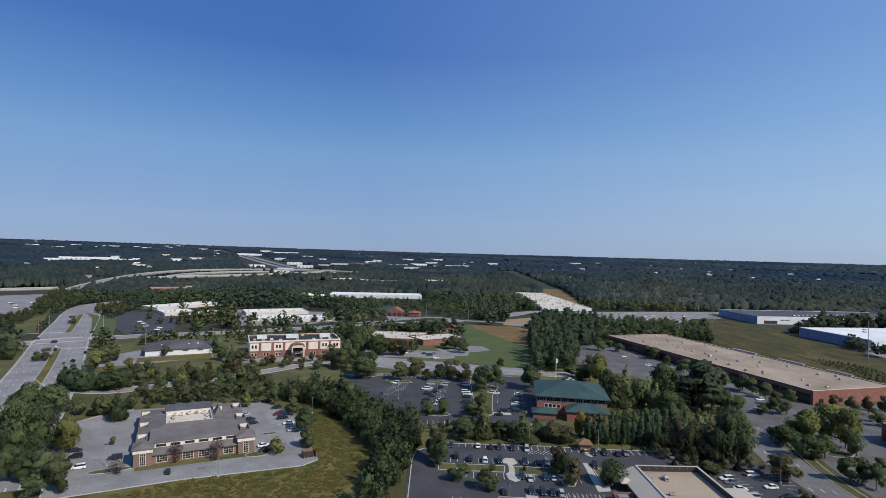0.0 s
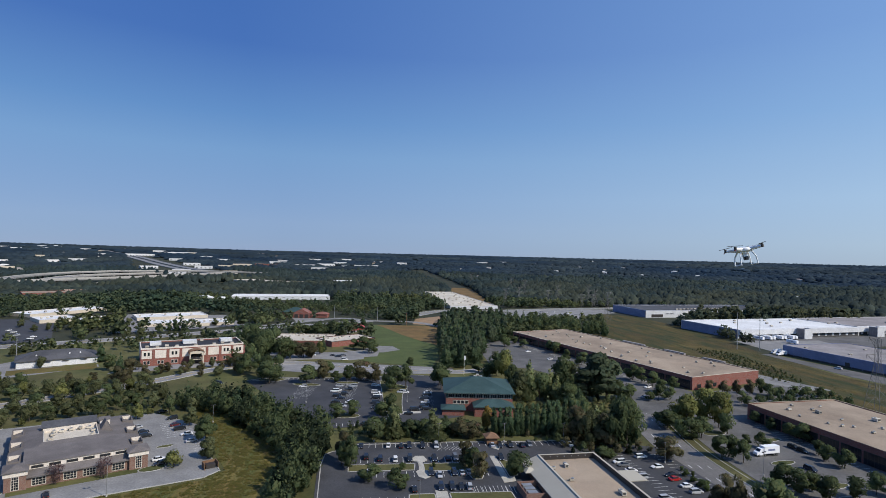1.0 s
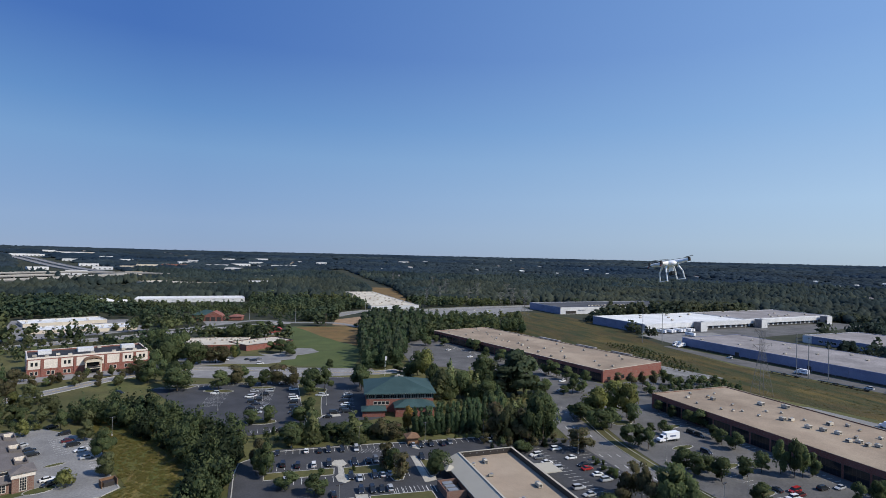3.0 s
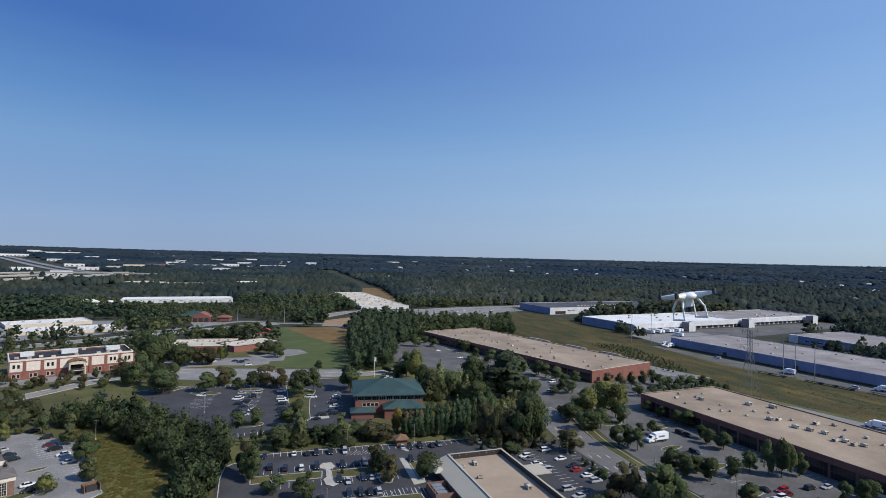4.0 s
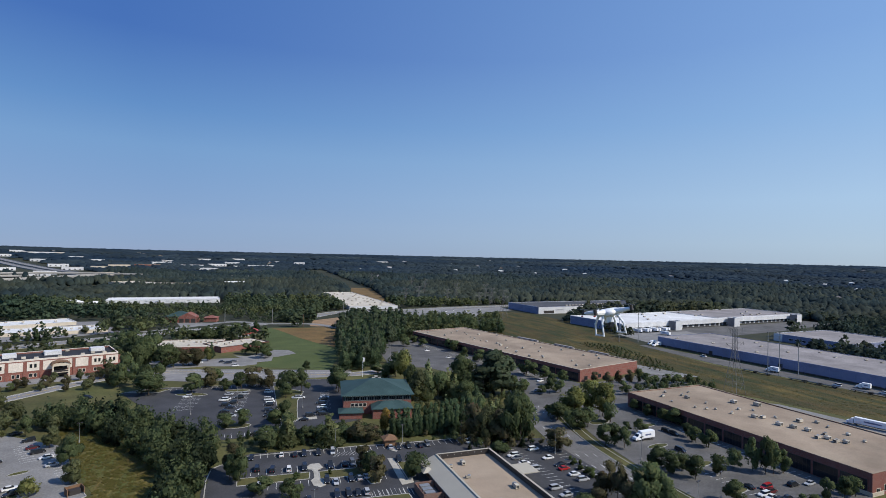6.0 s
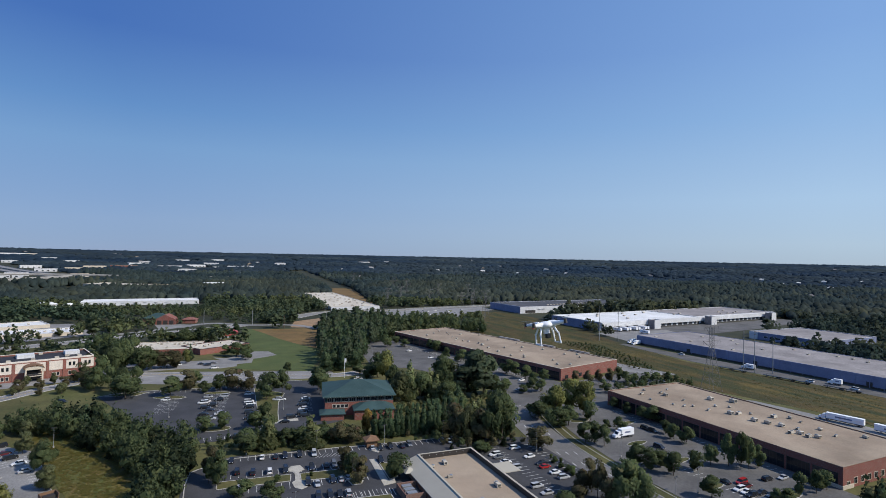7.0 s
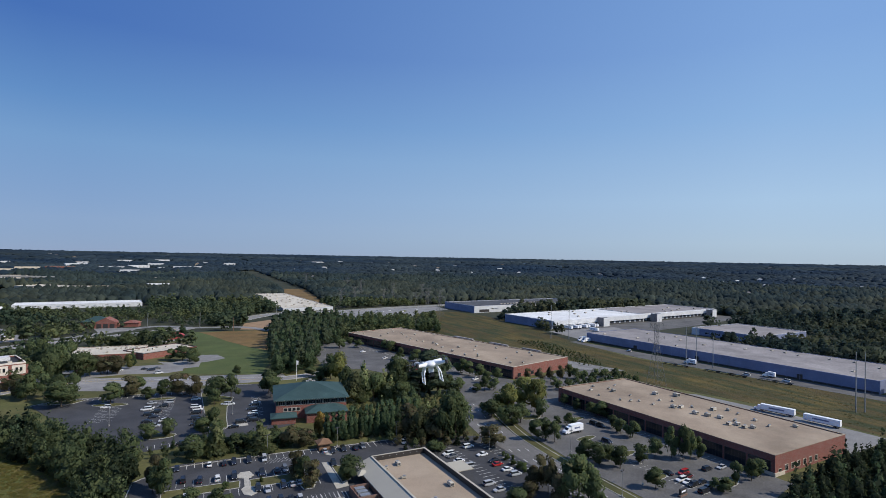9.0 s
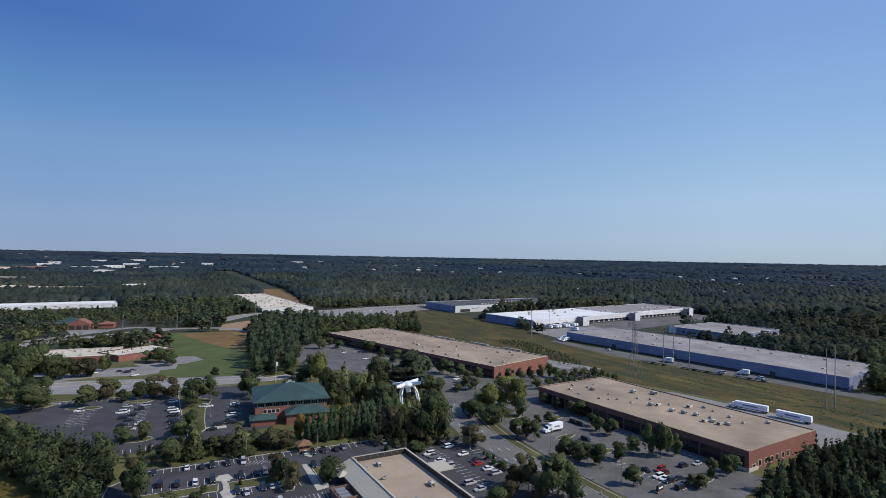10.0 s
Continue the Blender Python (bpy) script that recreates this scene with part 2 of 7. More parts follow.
LEAF = {
    "oak": foliage("oak leaves", (0.065, 0.098, 0.046), (0.136, 0.160, 0.072)),
    "lime": foliage("yellow-green leaves", (0.130, 0.152, 0.050), (0.236, 0.234, 0.088)),
    "rust": foliage("turning leaves", (0.079, 0.081, 0.043), (0.134, 0.120, 0.065), (0.125, 0.078, 0.054)),
    "bare": foliage("sparse brown leaves", (0.131, 0.083, 0.085), (0.174, 0.112, 0.106)),
    "olive": foliage("pale olive leaves", (0.078, 0.098, 0.046), (0.158, 0.166, 0.082)),
    "dark": foliage("young pine needles", (0.020, 0.032, 0.018), (0.040, 0.053, 0.028)),
    "gold": foliage("golden leaves", (0.197, 0.148, 0.039), (0.304, 0.209, 0.063)),
    "fir": foliage("fir needles", (0.053, 0.090, 0.047), (0.094, 0.127, 0.063)),
    "spire": foliage("pale green leaves", (0.125, 0.160, 0.068), (0.255, 0.270, 0.130)),
    "column": foliage("dark cypress leaves", (0.052, 0.094, 0.053), (0.098, 0.133, 0.065)),
    "shrub": foliage("shrub leaves", (0.060, 0.095, 0.038), (0.120, 0.149, 0.058)),
    "pine": foliage("pine needles", (0.058, 0.088, 0.055), (0.103, 0.124, 0.071)),
}
# Haze of distance is put into these leaf colours as blue, except in NEAR_WOODS
HAZED_WOODS = foliage("woodland leaves", (0.044, 0.058, 0.052), (0.074, 0.092, 0.078), stands=70)
NEAR_WOODS = foliage("mixed leaves of the nearer woods", (0.064, 0.089, 0.048), (0.120, 0.140, 0.073), stands=60)
HAZED_RIGHT_WOODS = foliage("dark leaves of the tall mixed wood", (0.037, 0.053, 0.040), (0.075, 0.090, 0.062), stands=45)
HAZED_MID_WOODS = foliage("haze-tinted leaves of the middle woods", (0.037, 0.056, 0.057), (0.059, 0.081, 0.080), stands=120)
HAZED_FAR_WOODS = foliage("haze-tinted distant woodland leaves", (0.037, 0.058, 0.079), (0.049, 0.073, 0.098), stands=240)


# ---------------- building blocks ----------------
def box(bm, x0, y0, z0, x1, y1, z1):
    v = [bm.verts.new(p) for p in ((x0, y0, z0), (x1, y0, z0), (x1, y1, z0), (x0, y1, z0), (x0, y0, z1), (x1, y0, z1), (x1, y1, z1), (x0, y1, z1))]
    for q in ((3, 2, 1, 0), (4, 5, 6, 7), (0, 1, 5, 4), (1, 2, 6, 5), (2, 3, 7, 6), (3, 0, 4, 7)):
        bm.faces.new([v[i] for i in q])
    return v


def boxes(*list_of):
    bm = bmesh.new()
    for b in list_of:
        box(bm, *b)
    return bm


def prism(points, z0, z1):
    bm = bmesh.new()
    low, high = [bm.verts.new((x, y, z0)) for x, y in points], [bm.verts.new((x, y, z1)) for x, y in points]
    bm.faces.new(low), bm.faces.new(high)
    for i in range(len(points)):
        bm.faces.new((low[i - 1], low[i], high[i], high[i - 1]))
    bmesh.ops.recalc_face_normals(bm, faces=bm.faces)
    return bm


def tube(bm, a, b, r0, r1, sides=6):
    a, b = Vector(a), Vector(b)
    turn = (b - a).to_track_quat("Z", "Y").to_matrix()
    rings = [[bm.verts.new(c + turn @ Vector((r * math.cos(k * math.tau / sides), r * math.sin(k * math.tau / sides), 0))) for k in range(sides)] for c, r in ((a, r0), (b, r1))]
    for k in range(sides):
        bm.faces.new((rings[0][k - 1], rings[0][k], rings[1][k], rings[1][k - 1]))
    bm.faces.new(rings[0][::-1]), bm.faces.new(rings[1])


def hip(bm, x0, y0, x1, y1, z, rise, over=0.8, thick=0.35):
    """A hip roof with an overhang and a thick edge."""
    x0, y0, x1, y1 = x0 - over, y0 - over, x1 + over, y1 + over
    half = min(x1 - x0, y1 - y0) / 2
    if x1 - x0 >= y1 - y0:
        ridge = [(x0 + half, (y0 + y1) / 2), (x1 - half, (y0 + y1) / 2)]
    else:
        ridge = [((x0 + x1) / 2, y0 + half), ((x0 + x1) / 2, y1 - half)]
    v = [bm.verts.new(p) for p in ((x0, y0, z), (x1, y0, z), (x1, y1, z), (x0, y1, z))]
    u = [bm.verts.new((p.co.x, p.co.y, z + thick)) for p in v]
    r = [bm.verts.new((*p, z + thick + rise)) for p in ridge]
    bm.faces.new(v[::-1])
    for i in range(4):
        bm.faces.new((v[i - 1], v[i], u[i], u[i - 1]))
    if x1 - x0 >= y1 - y0:
        faces = ((0, 1, 5, 4), (1, 2, 5), (2, 3, 4, 5), (3, 0, 4))
    else:
        faces = ((0, 1, 4), (1, 2, 5, 4), (2, 3, 5), (3, 0, 4, 5))
    every = u + r
    for q in faces:
        bm.faces.new([every[i] for i in q])


def part(name, bm, material, parent=None, label="", smooth=False):
    if isinstance(bm, bmesh.types.BMesh):
        data = bpy.data.meshes.new(name)
        bm.to_mesh(data)
        bm.free()
    else:
        data = bm
    if not data.materials:
        data.materials.append(material)
    if smooth:
        data.polygons.foreach_set("use_smooth", [True] * len(data.polygons))
    ob = new(name, data)
    ob.parent = parent
    return tagged(ob, label)


def thing(name, label, category, m=None, group="", kind=""):
    ob = tagged(new(name), label, category, group, kind)
    if m is not None:
        ob.matrix_basis = m
    return ob


def quads(name, verts, faces, normals=None):
    """A mesh from arrays: verts n x 3, faces m x 3 or m x 4; normals, where leaves take the round of their crown."""
    data = bpy.data.meshes.new(name)
    sides = faces.shape[1]
    data.vertices.add(len(verts)), data.loops.add(faces.size), data.polygons.add(len(faces))
    data.vertices.foreach_set("co", verts.astype(np.float32).ravel())
    data.loops.foreach_set("vertex_index", faces.astype(np.int32).ravel())
    data.polygons.foreach_set("loop_start", np.arange(0, faces.size, sides, dtype=np.int32))
    data.update(calc_edges=True)
    if normals is not None:
        data.polygons.foreach_set("use_smooth", np.ones(len(faces), bool))
        data.normals_split_custom_set_from_vertices(normals.astype(np.float32))
    return data


# ---------------- ground ----------------
def rise(x, y):
    """Low hills far off; the near ground is level."""
    r = np.hypot(x, y)
    s = np.clip((r - 1300) / 3500, 0, 1)
    left = np.clip((np.degrees(np.arctan2(-x, y)) - 8) / 30, 0, 1)
    return 64 * s * s * (3 - 2 * s) + left * 16 * s


radii = np.array([0, 30, 60, 100, 150, 200, 300, 400, 550, 700, 900, 1100, 1300, 1500, 1750, 2000, 2300, 2600, 2900, 3200, 3500, 3800, 4100, 4400, 4650, 4800, 4950], float)
steps = 144
ring = np.arange(steps) * math.tau / steps
gx, gy = radii[1:, None] * np.sin(ring), radii[1:, None] * np.cos(ring)
ground_verts = np.vstack([[[0, 0, 0]], np.stack([gx, gy, rise(gx, gy)], -1).reshape(-1, 3)])
rows = [[0, 1 + k, 1 + (k + 1) % steps, 1 + (k + 1) % steps] for k in range(steps)]
ground_bm = bmesh.new()
vs = [ground_bm.verts.new(v) for v in ground_verts]
for k in range(steps):
    ground_bm.faces.new((vs[0], vs[1 + (k + 1) % steps], vs[1 + k]))
    for i in range(len(radii) - 2):
        a, b = 1 + i * steps, 1 + (i + 1) * steps
        ground_bm.faces.new((vs[a + k], vs[a + (k + 1) % steps], vs[b + (k + 1) % steps], vs[b + k]))
ground = part("ground", ground_bm, GRASS)
ground.data.materials.append(FOREST_FLOOR)
for face in ground.data.polygons:
    face.material_index = int(face.center.length > 480)
tagged(ground, "rough grass ground rising to low wooded hills", "ground", kind="structure")

KEEP_CLEAR = []  # outlines on which no woodland grows


def patch(name, points, top, material, label, category, clear=True):
    ob = part(name, prism(points, -0.3, top), material)
    if clear:
        KEEP_CLEAR.append(np.array(points, float))
    return tagged(ob, label, category, kind="structure")


def offset(line, d):
    out = []
    for i, p in enumerate(line):
        a, b = Vector(line[max(i - 1, 0)]), Vector(line[min(i + 1, len(line) - 1)])
        t = (b - a).normalized()
        out.append((p[0] - t.y * d, p[1] + t.x * d))
    return out


def smooth_line(line, step=8.0):
    """A Catmull-Rom line through the points."""
    pts = [Vector(p) for p in line]
    pts = [2 * pts[0] - pts[1]] + pts + [2 * pts[-1] - pts[-2]]
    out = []
    for i in range(1, len(pts) - 2):
        a, b, c, d = pts[i - 1:i + 3]
        n = max(int((c - b).length / step), 2)
        for k in range(n):
            t = k / n
            out.append(0.5 * (2 * b + (c - a) * t + (2 * a - 5 * b + 4 * c - d) * t * t + (3 * b - a - 3 * c + d) * t ** 3))
    out.append(pts[-2])
    return [(p.x, p.y) for p in out]


def ribbon(line, d0, d1, z0, z1, bm=None, first=0, last=None):
    """A strip along a line between two offsets from it, with thickness."""
    bm = bm or bmesh.new()
    a, b = offset(line, d0)[first:last], offset(line, d1)[first:last]
    cols = [[bm.verts.new((*p, z0 + (0 if len(p) else 0))), bm.verts.new((*q, z0)), bm.verts.new((*q, z1)), bm.verts.new((*p, z1))] for p, q in zip(a, b)]
    for m, n in zip(cols, cols[1:]):
        for i in range(4):
            bm.faces.new((m[i - 1], m[i], n[i], n[i - 1]))
    bm.faces.new(cols[0]), bm.faces.new(cols[-1][::-1])
    bmesh.ops.recalc_face_normals(bm, faces=bm.faces)
    return bm


def dashes(line, d, width, z, every, long):
    """Lane dashes along a line."""
    bm, walked = bmesh.new(), 0.0
    for a, b in zip(offset(line, d), offset(line, d)[1:]):
        a, b = Vector(a), Vector(b)
        t = (b - a).normalized()
        side = Vector((-t.y, t.x)) * width / 2
        s = (-walked) % every
        while s < (b - a).length:
            p, q = a + t * s, a + t * min(s + long, (b - a).length)
            v = [bm.verts.new((*c, h)) for h in (z - 0.02, z) for c in (p - side, q - side, q + side, p + side)]
            for f in ((4, 5, 6, 7), (0, 1, 5, 4), (1, 2, 6, 5), (2, 3, 7, 6), (3, 0, 4, 7)):
                bm.faces.new([v[i] for i in f])
            s += every
        walked += (b - a).length
    return bm


def road(name, line, half, material, label, z=0.06, verge=3, median=0.0, lanes=(), edge=True, yellow=True, kerbs=True, step=8.0):
    line = smooth_line(line, step)
    ob = part(name, ribbon(line, -half, half, -0.3, z), material)
    tagged(ob, label, "road", kind="structure")
    KEEP_CLEAR.append(np.array(offset(line, -half - verge) + offset(line, half + 3)[::-1]))
    if kerbs:
        for s in (-1, 1):
            part("kerb", ribbon(line, s * half, s * (half + 0.45), -0.2, z + 0.14), KERB, ob)
    if edge:
        for s in (-1, 1):
            part("edge_line", ribbon(line, s * (half - 0.6), s * (half - 0.4), z - 0.02, z + 0.006), PAINT, ob)
    if yellow and not median:
        for s in (-1, 1):
            part("centre_line", ribbon(line, s * 0.12, s * 0.28, z - 0.02, z + 0.006), YELLOW_PAINT, ob)
    for d in lanes:
        part("lane_dashes", dashes(line, d, 0.26, z + 0.006, 12, 3), PAINT, ob)
    return ob


def stalls(parent, start, heading, count, pitch=2.7, depth=5.3, lean=0.0, z=0.1, both=False):
    """Painted parking bays: a row of lines off a start point."""
    bm = bmesh.new()
    along = Vector((math.cos(radians(heading)), math.sin(radians(heading)), 0))
    into = Vector((-along.y, along.x, 0))
    into = (into + along * lean).normalized()
    for k in range(count + 1):
        p = Vector((*start, 0)) + along * pitch * k
        q = p + into * depth
        a = along * 0.07
        v = [bm.verts.new(c + Vector((0, 0, h))) for h in (z - 0.02, z + 0.006) for c in (p - a, p + a, q + a, q - a)]
        for f in ((4, 5, 6, 7), (0, 1, 5, 4), (1, 2, 6, 5), (2, 3, 7, 6), (3, 0, 4, 7)):
            bm.faces.new([v[i] for i in f])
    return part("bay_lines", bm, PAINT, parent)


def kerbing(parent, points, closed=True, wide=0.35, top=0.24):
    pts = list(points) + ([points[0]] if closed else [])
    bm = bmesh.new()
    for a, b in zip(pts, pts[1:]):
        a, b = Vector(a), Vector(b)
        t = (b - a).normalized()
        n = Vector((-t.y, t.x)) * wide / 2
        a, b = a - t * wide / 2, b + t * wide / 2
        v = [bm.verts.new((*c, h)) for h in (-0.1, top) for c in (a - n, b - n, b + n, a + n)]
        for f in ((4, 5, 6, 7), (0, 1, 5, 4), (1, 2, 6, 5), (2, 3, 7, 6), (3, 0, 4, 7)):
            bm.faces.new([v[i] for i in f])
    return part("kerb", bm, KERB, parent)


def island(name, points, material, label, top=0.2):
    """A raised, kerbed planting bed."""
    ob = tagged(part(name, prism(points, -0.2, top), material), label, "planting bed", kind="structure")
    kerbing(ob, points, top=top + 0.03)
    return ob


def oval(cx, cy, rx, ry, turn=0.0, n=14):
    c, s = math.cos(radians(turn)), math.sin(radians(turn))
    return [(cx + c * rx * math.cos(a) - s * ry * math.sin(a), cy + s * rx * math.cos(a) + c * ry * math.sin(a)) for a in (k * math.tau / n for k in range(n))]


# roads
road("road_1", [(-150, 165), (-196, 252), (-250, 345), (-308, 440), (-365, 540), (-412, 622), (-440, 690), (-430, 750)], 18.5, WORN,
     "worn grey divided road with white lane lines", median=3, lanes=(-14.4, -11.0, -7.4, 7.4, 11.0, 14.4))
road("road_2", [(-420, 370), (-335, 413), (-308, 440), (-261, 470), (-199, 504), (-135, 545), (-60, 590), (20, 640)], 9, WORN, "worn grey two-lane cross street", z=0.075, verge=26, lanes=())
road("road_6", [(-93, 595), (-67, 615), (-34, 650), (-8, 664), (23, 641), (72, 630), (97, 590)], 5, CONCRETE, "pale winding drive beyond the playing field", z=0.082, verge=16, edge=False, yellow=False, kerbs=False)
road("road_3", [(-232, 318), (-206, 296), (-178, 292), (-152, 312), (-120, 341), (-80, 385), (-39, 396), (0, 380), (42, 368), (71, 362), (102, 371)], 5, WORN, "worn grey two-lane access road", z=0.09)
road("road_4", [(180, 352), (172, 325), (158, 290), (144, 248), (136, 212), (133, 184), (132, 157), (132, 120), (133, 70)], 8, STREET, "worn grey street with kerbs and a painted dashed lanes", z=0.08, kerbs=False, lanes=(-3.6, 0, 3.6), edge=False, yellow=False)
road("road_5", [(70, 690), (129, 757), (212, 765), (312, 795), (398, 812), (480, 840)], 10, CONCRETE, "pale grey street beyond the pines", z=0.07, verge=70, lanes=(), step=15)
crossing = bpy.data.objects["road_1"]
for p, q in (((-314, 421), (-290, 440)), ((-326, 440), (-302, 459)), ((-320, 423), (-326, 433)), ((-290, 447), (-296, 457))):
    p, q = Vector(p), Vector(q)
    t = (q - p).normalized()
    for k in range(int((q - p).length / 1.5)):
        c = p + t * (1.5 * k)
        bar = part("crossing_bar", boxes((-0.3, -1.5, 0.04, 0.3, 1.5, 0.082)), PAINT, crossing)
        bar.matrix_basis = pose(c.x, c.y, 0, 0, 0, math.degrees(math.atan2(t.y, t.x)))
street_verge = smooth_line([(152, 262), (144, 240), (136, 210), (133, 184), (132, 157), (132, 122)])
strip = tagged(part("verge", ribbon(street_verge, 8.3, 12.0, -0.2, 0.2), GRASS), "grass verge with pale kerbs beside the street", "lawn", kind="structure")
for d in (8.0, 12.0):
    part("kerb", ribbon(street_verge, d, d + 0.3, -0.2, 0.24), KERB, strip)
# planted median of the divided road, broken at the crossing
for stretch in ([(-196, 252), (-250, 345), (-285, 403)], [(-330, 478), (-365, 540), (-400, 600)]):
    line = smooth_line(stretch)
    bed = tagged(part("median", ribbon(line, -2.2, 2.2, -0.2, 0.22), MEADOW), "dry grass median with concrete kerbs", "median", kind="structure")
    for s in (-1, 1):
        part("kerb", ribbon(line, s * 2.2, s * 2.6, -0.2, 0.26), KERB, bed)

patch("verge", [(-337, 545), (-356, 594), (-316, 526), (-282, 464), (-292, 462)], 0.12, LAWN, "green mown verge beside the divided road", "lawn")
patch("verge", [(-362, 455), (-352, 470), (-420, 575), (-470, 655), (-485, 648), (-430, 545)], 0.12, GRASS, "dry grass verge beside the divided road", "lawn")
for a, b in (((-283, 403), (-250, 423)), ((-331, 479), (-363, 461)), ((-268, 434), (-290, 470)), ((-340, 410), (-362, 450))):
    a, b = Vector(a), Vector(b)
    bar = part("stop_line", boxes((0, -0.35, 0.04, (b - a).length, 0.35, 0.088)), PAINT, crossing)
    bar.matrix_basis = pose(a.x, a.y, 0, 0, 0, math.degrees(math.atan2(b.y - a.y, b.x - a.x)))
# parking lots
patch("interchange", [(-720, 1180), (-700, 1370), (-560, 1420), (-470, 1330), (-440, 1200), (-560, 1120)], 0.1, CONCRETE, "pale paved ramps of the interchange", "road")
lot_a = patch("parking_lot_1", [(-12, 216), (4, 229), (103, 223), (128, 212), (129, 118), (100, 112), (-9, 130), (-11, 170)], 0.1, ASPHALT, "dark new asphalt parking lot with white bays", "parking lot")
kerbing(lot_a, [(-10, 170), (-10.6, 207), (-9.5, 217), (-6.6, 219.8), (-1.8, 221)], closed=False)
kerbing(lot_a, [(2.9, 226.6), (46.3, 226), (57.7, 224.5), (103, 223), (112, 220)], closed=False)
stalls(lot_a, (41.5, 177.6), -3, 9, pitch=1.45, depth=4.6, z=0.1)
stalls(lot_a, (5, 223), -3.5, 35, z=0.1)
stalls(lot_a, (35, 217), -3.5, 8, pitch=1.5, depth=5, lean=0.7, z=0.1)
stalls(lot_a, (4, 206.5), -3.5, 16, z=0.1)
stalls(lot_a, (4, 193), -3.5, 17, z=0.1)
stalls(lot_a, (42, 176), -3.5, 6, z=0.1)
stalls(lot_a, (4, 172), -3.5, 12, z=0.1)
stalls(lot_a, (121, 204), -88, 26, z=0.1)
stalls(lot_a, (104, 204), -88, 26, z=0.1)
island("planting_bed", [(-0.5, 205), (24.4, 204), (23.6, 198), (-0.5, 198.8)], GRASS, "dry grass strip with concrete kerb between parking rows")
island("planting_bed", [(27.6, 203.6), (43, 203), (47.7, 198.5), (48.7, 192.5), (46.6, 187.6), (43.4, 187.8), (42.3, 195.4), (27.2, 197.2)], GRASS, "dry grass strip with concrete kerb between parking rows")
path = patch("pavement_1", [(23.4, 208.6), (25.4, 211.6), (28.6, 211.4), (29.6, 207), (27.5, 205.2), (27.0, 197.8), (28.6, 195), (28.6, 191.4), (26.4, 189.8), (24.4, 191.6), (23.9, 196.4), (25.3, 198), (25.8, 205.6), (24, 206.6)], 0.25, WALK, "pale concrete footpath across the planted strip", "pavement", clear=False)
island("planting_bed", [(33, 177.6), (54, 176.4), (54, 150), (16, 150), (19.6, 177.9), (28, 177.7), (28, 174), (33, 173.8)], GRASS, "grass bed with a pale kerb south of the parking rows")
patch("pavement_6", [(28.5, 180), (32.5, 179), (32.3, 174), (28.3, 174.5)], 0.24, WALK, "pale concrete landing at the end of the footpath", "pavement", clear=False)
island("planting_bed", [(57.4, 205), (63.5, 201.5), (62, 193.8), (60.1, 189.4), (57, 188.2)], GRASS, "dry grass bed with pale kerb beside the low building")
patch("pavement_5", [(54.7, 209), (57.0, 208.6), (56.4, 187.6), (58.8, 188.2), (58.2, 184.6), (53.6, 183.6)], 0.24, WALK, "pale concrete walk from the lot to the low office", "pavement", clear=False)
lot_b = patch("parking_lot_2", [(-62, 344), (-52, 352), (7, 348), (40, 354), (58, 350), (55, 262), (44, 258), (15, 252), (-8, 249), (-34, 282)], 0.1, ASPHALT, "dark asphalt parking lot with white bays and tree islands", "parking lot")
kerbing(lot_b, [(-62, 344), (-52, 352), (7, 348), (40, 354), (47, 352)], closed=False)
stalls(lot_b, (-29, 333), -96, 12, depth=5, z=0.1), stalls(lot_b, (-24, 334), -96, 12, depth=5, z=0.1)
stalls(lot_b, (-5, 331), -96, 12, depth=5, z=0.1), stalls(lot_b, (0, 332), -96, 12, depth=5, z=0.1)
stalls(lot_b, (21, 330), -96, 16, depth=5, z=0.1), stalls(lot_b, (43, 322), -96, 14, depth=5, z=0.1)
stalls(lot_b, (-6, 251), 4, 8, depth=5, z=0.1), stalls(lot_b, (-46, 345), -3, 18, depth=5, z=0.1)
island("planting_bed", oval(-26, 332, 8.5, 3.2, -15), GRASS, "grass tree island with concrete kerb")
island("planting_bed", oval(-2, 335, 7, 2.5, -6), GRASS, "grass tree island with concrete kerb")
island("planting_bed", oval(-2, 267.5, 6.6, 3.8, -4), GRASS, "grass tree island with concrete kerb")
island("planting_bed", [(18, 341), (33.8, 323.2), (28.8, 304.7), (26.8, 284.3), (26, 270), (18.2, 262), (17.6, 300)], GRASS, "grass strip with trees and concrete kerb")
island("planting_bed", [(-59, 345), (-50, 350), (-38, 348), (-44, 341)], GRASS, "grass corner bed with concrete kerb")
patch("pavement_2", [(26.2, 272.5), (35, 272.5), (35, 268.6), (26.2, 268.6), (19.5, 262), (17.5, 250), (14.4, 250), (15.6, 259), (19, 265), (25.8, 269)], 0.14, WALK, "pale concrete walk at the lot's edge", "pavement", clear=False)
lot_c = patch("parking_lot_3", [(-122, 166), (-146, 205), (-162, 236), (-156, 252), (-147, 260), (-92, 279), (-66, 258), (-54, 222), (-46, 205), (-50, 199), (-88, 184)], 0.1, CONCRETE, "pale grey parking lot round the low grey office", "parking lot")
kerbing(lot_c, [(-122, 166), (-146, 205), (-162, 236), (-156, 252), (-147, 260)], closed=False)
kerbing(lot_c, [(-66, 258), (-54, 222), (-46, 205), (-50, 199), (-88, 184), (-122, 166)], closed=False)
stalls(lot_c, (-70, 254), -71, 11, z=0.1, depth=5)
stalls(lot_c, (-85, 262), -65, 8, z=0.1, depth=5)
stalls(lot_c, (-152, 222), -63, 10, z=0.1, depth=5)
island("planting_bed", oval(-70, 209, 4.5, 2.6, 28), GRASS, "grass tree island with pale kerb")
island("planting_bed", oval(-115, 190, 7, 2.0, 28), GRASS, "grass island with pale kerb beside the drive")
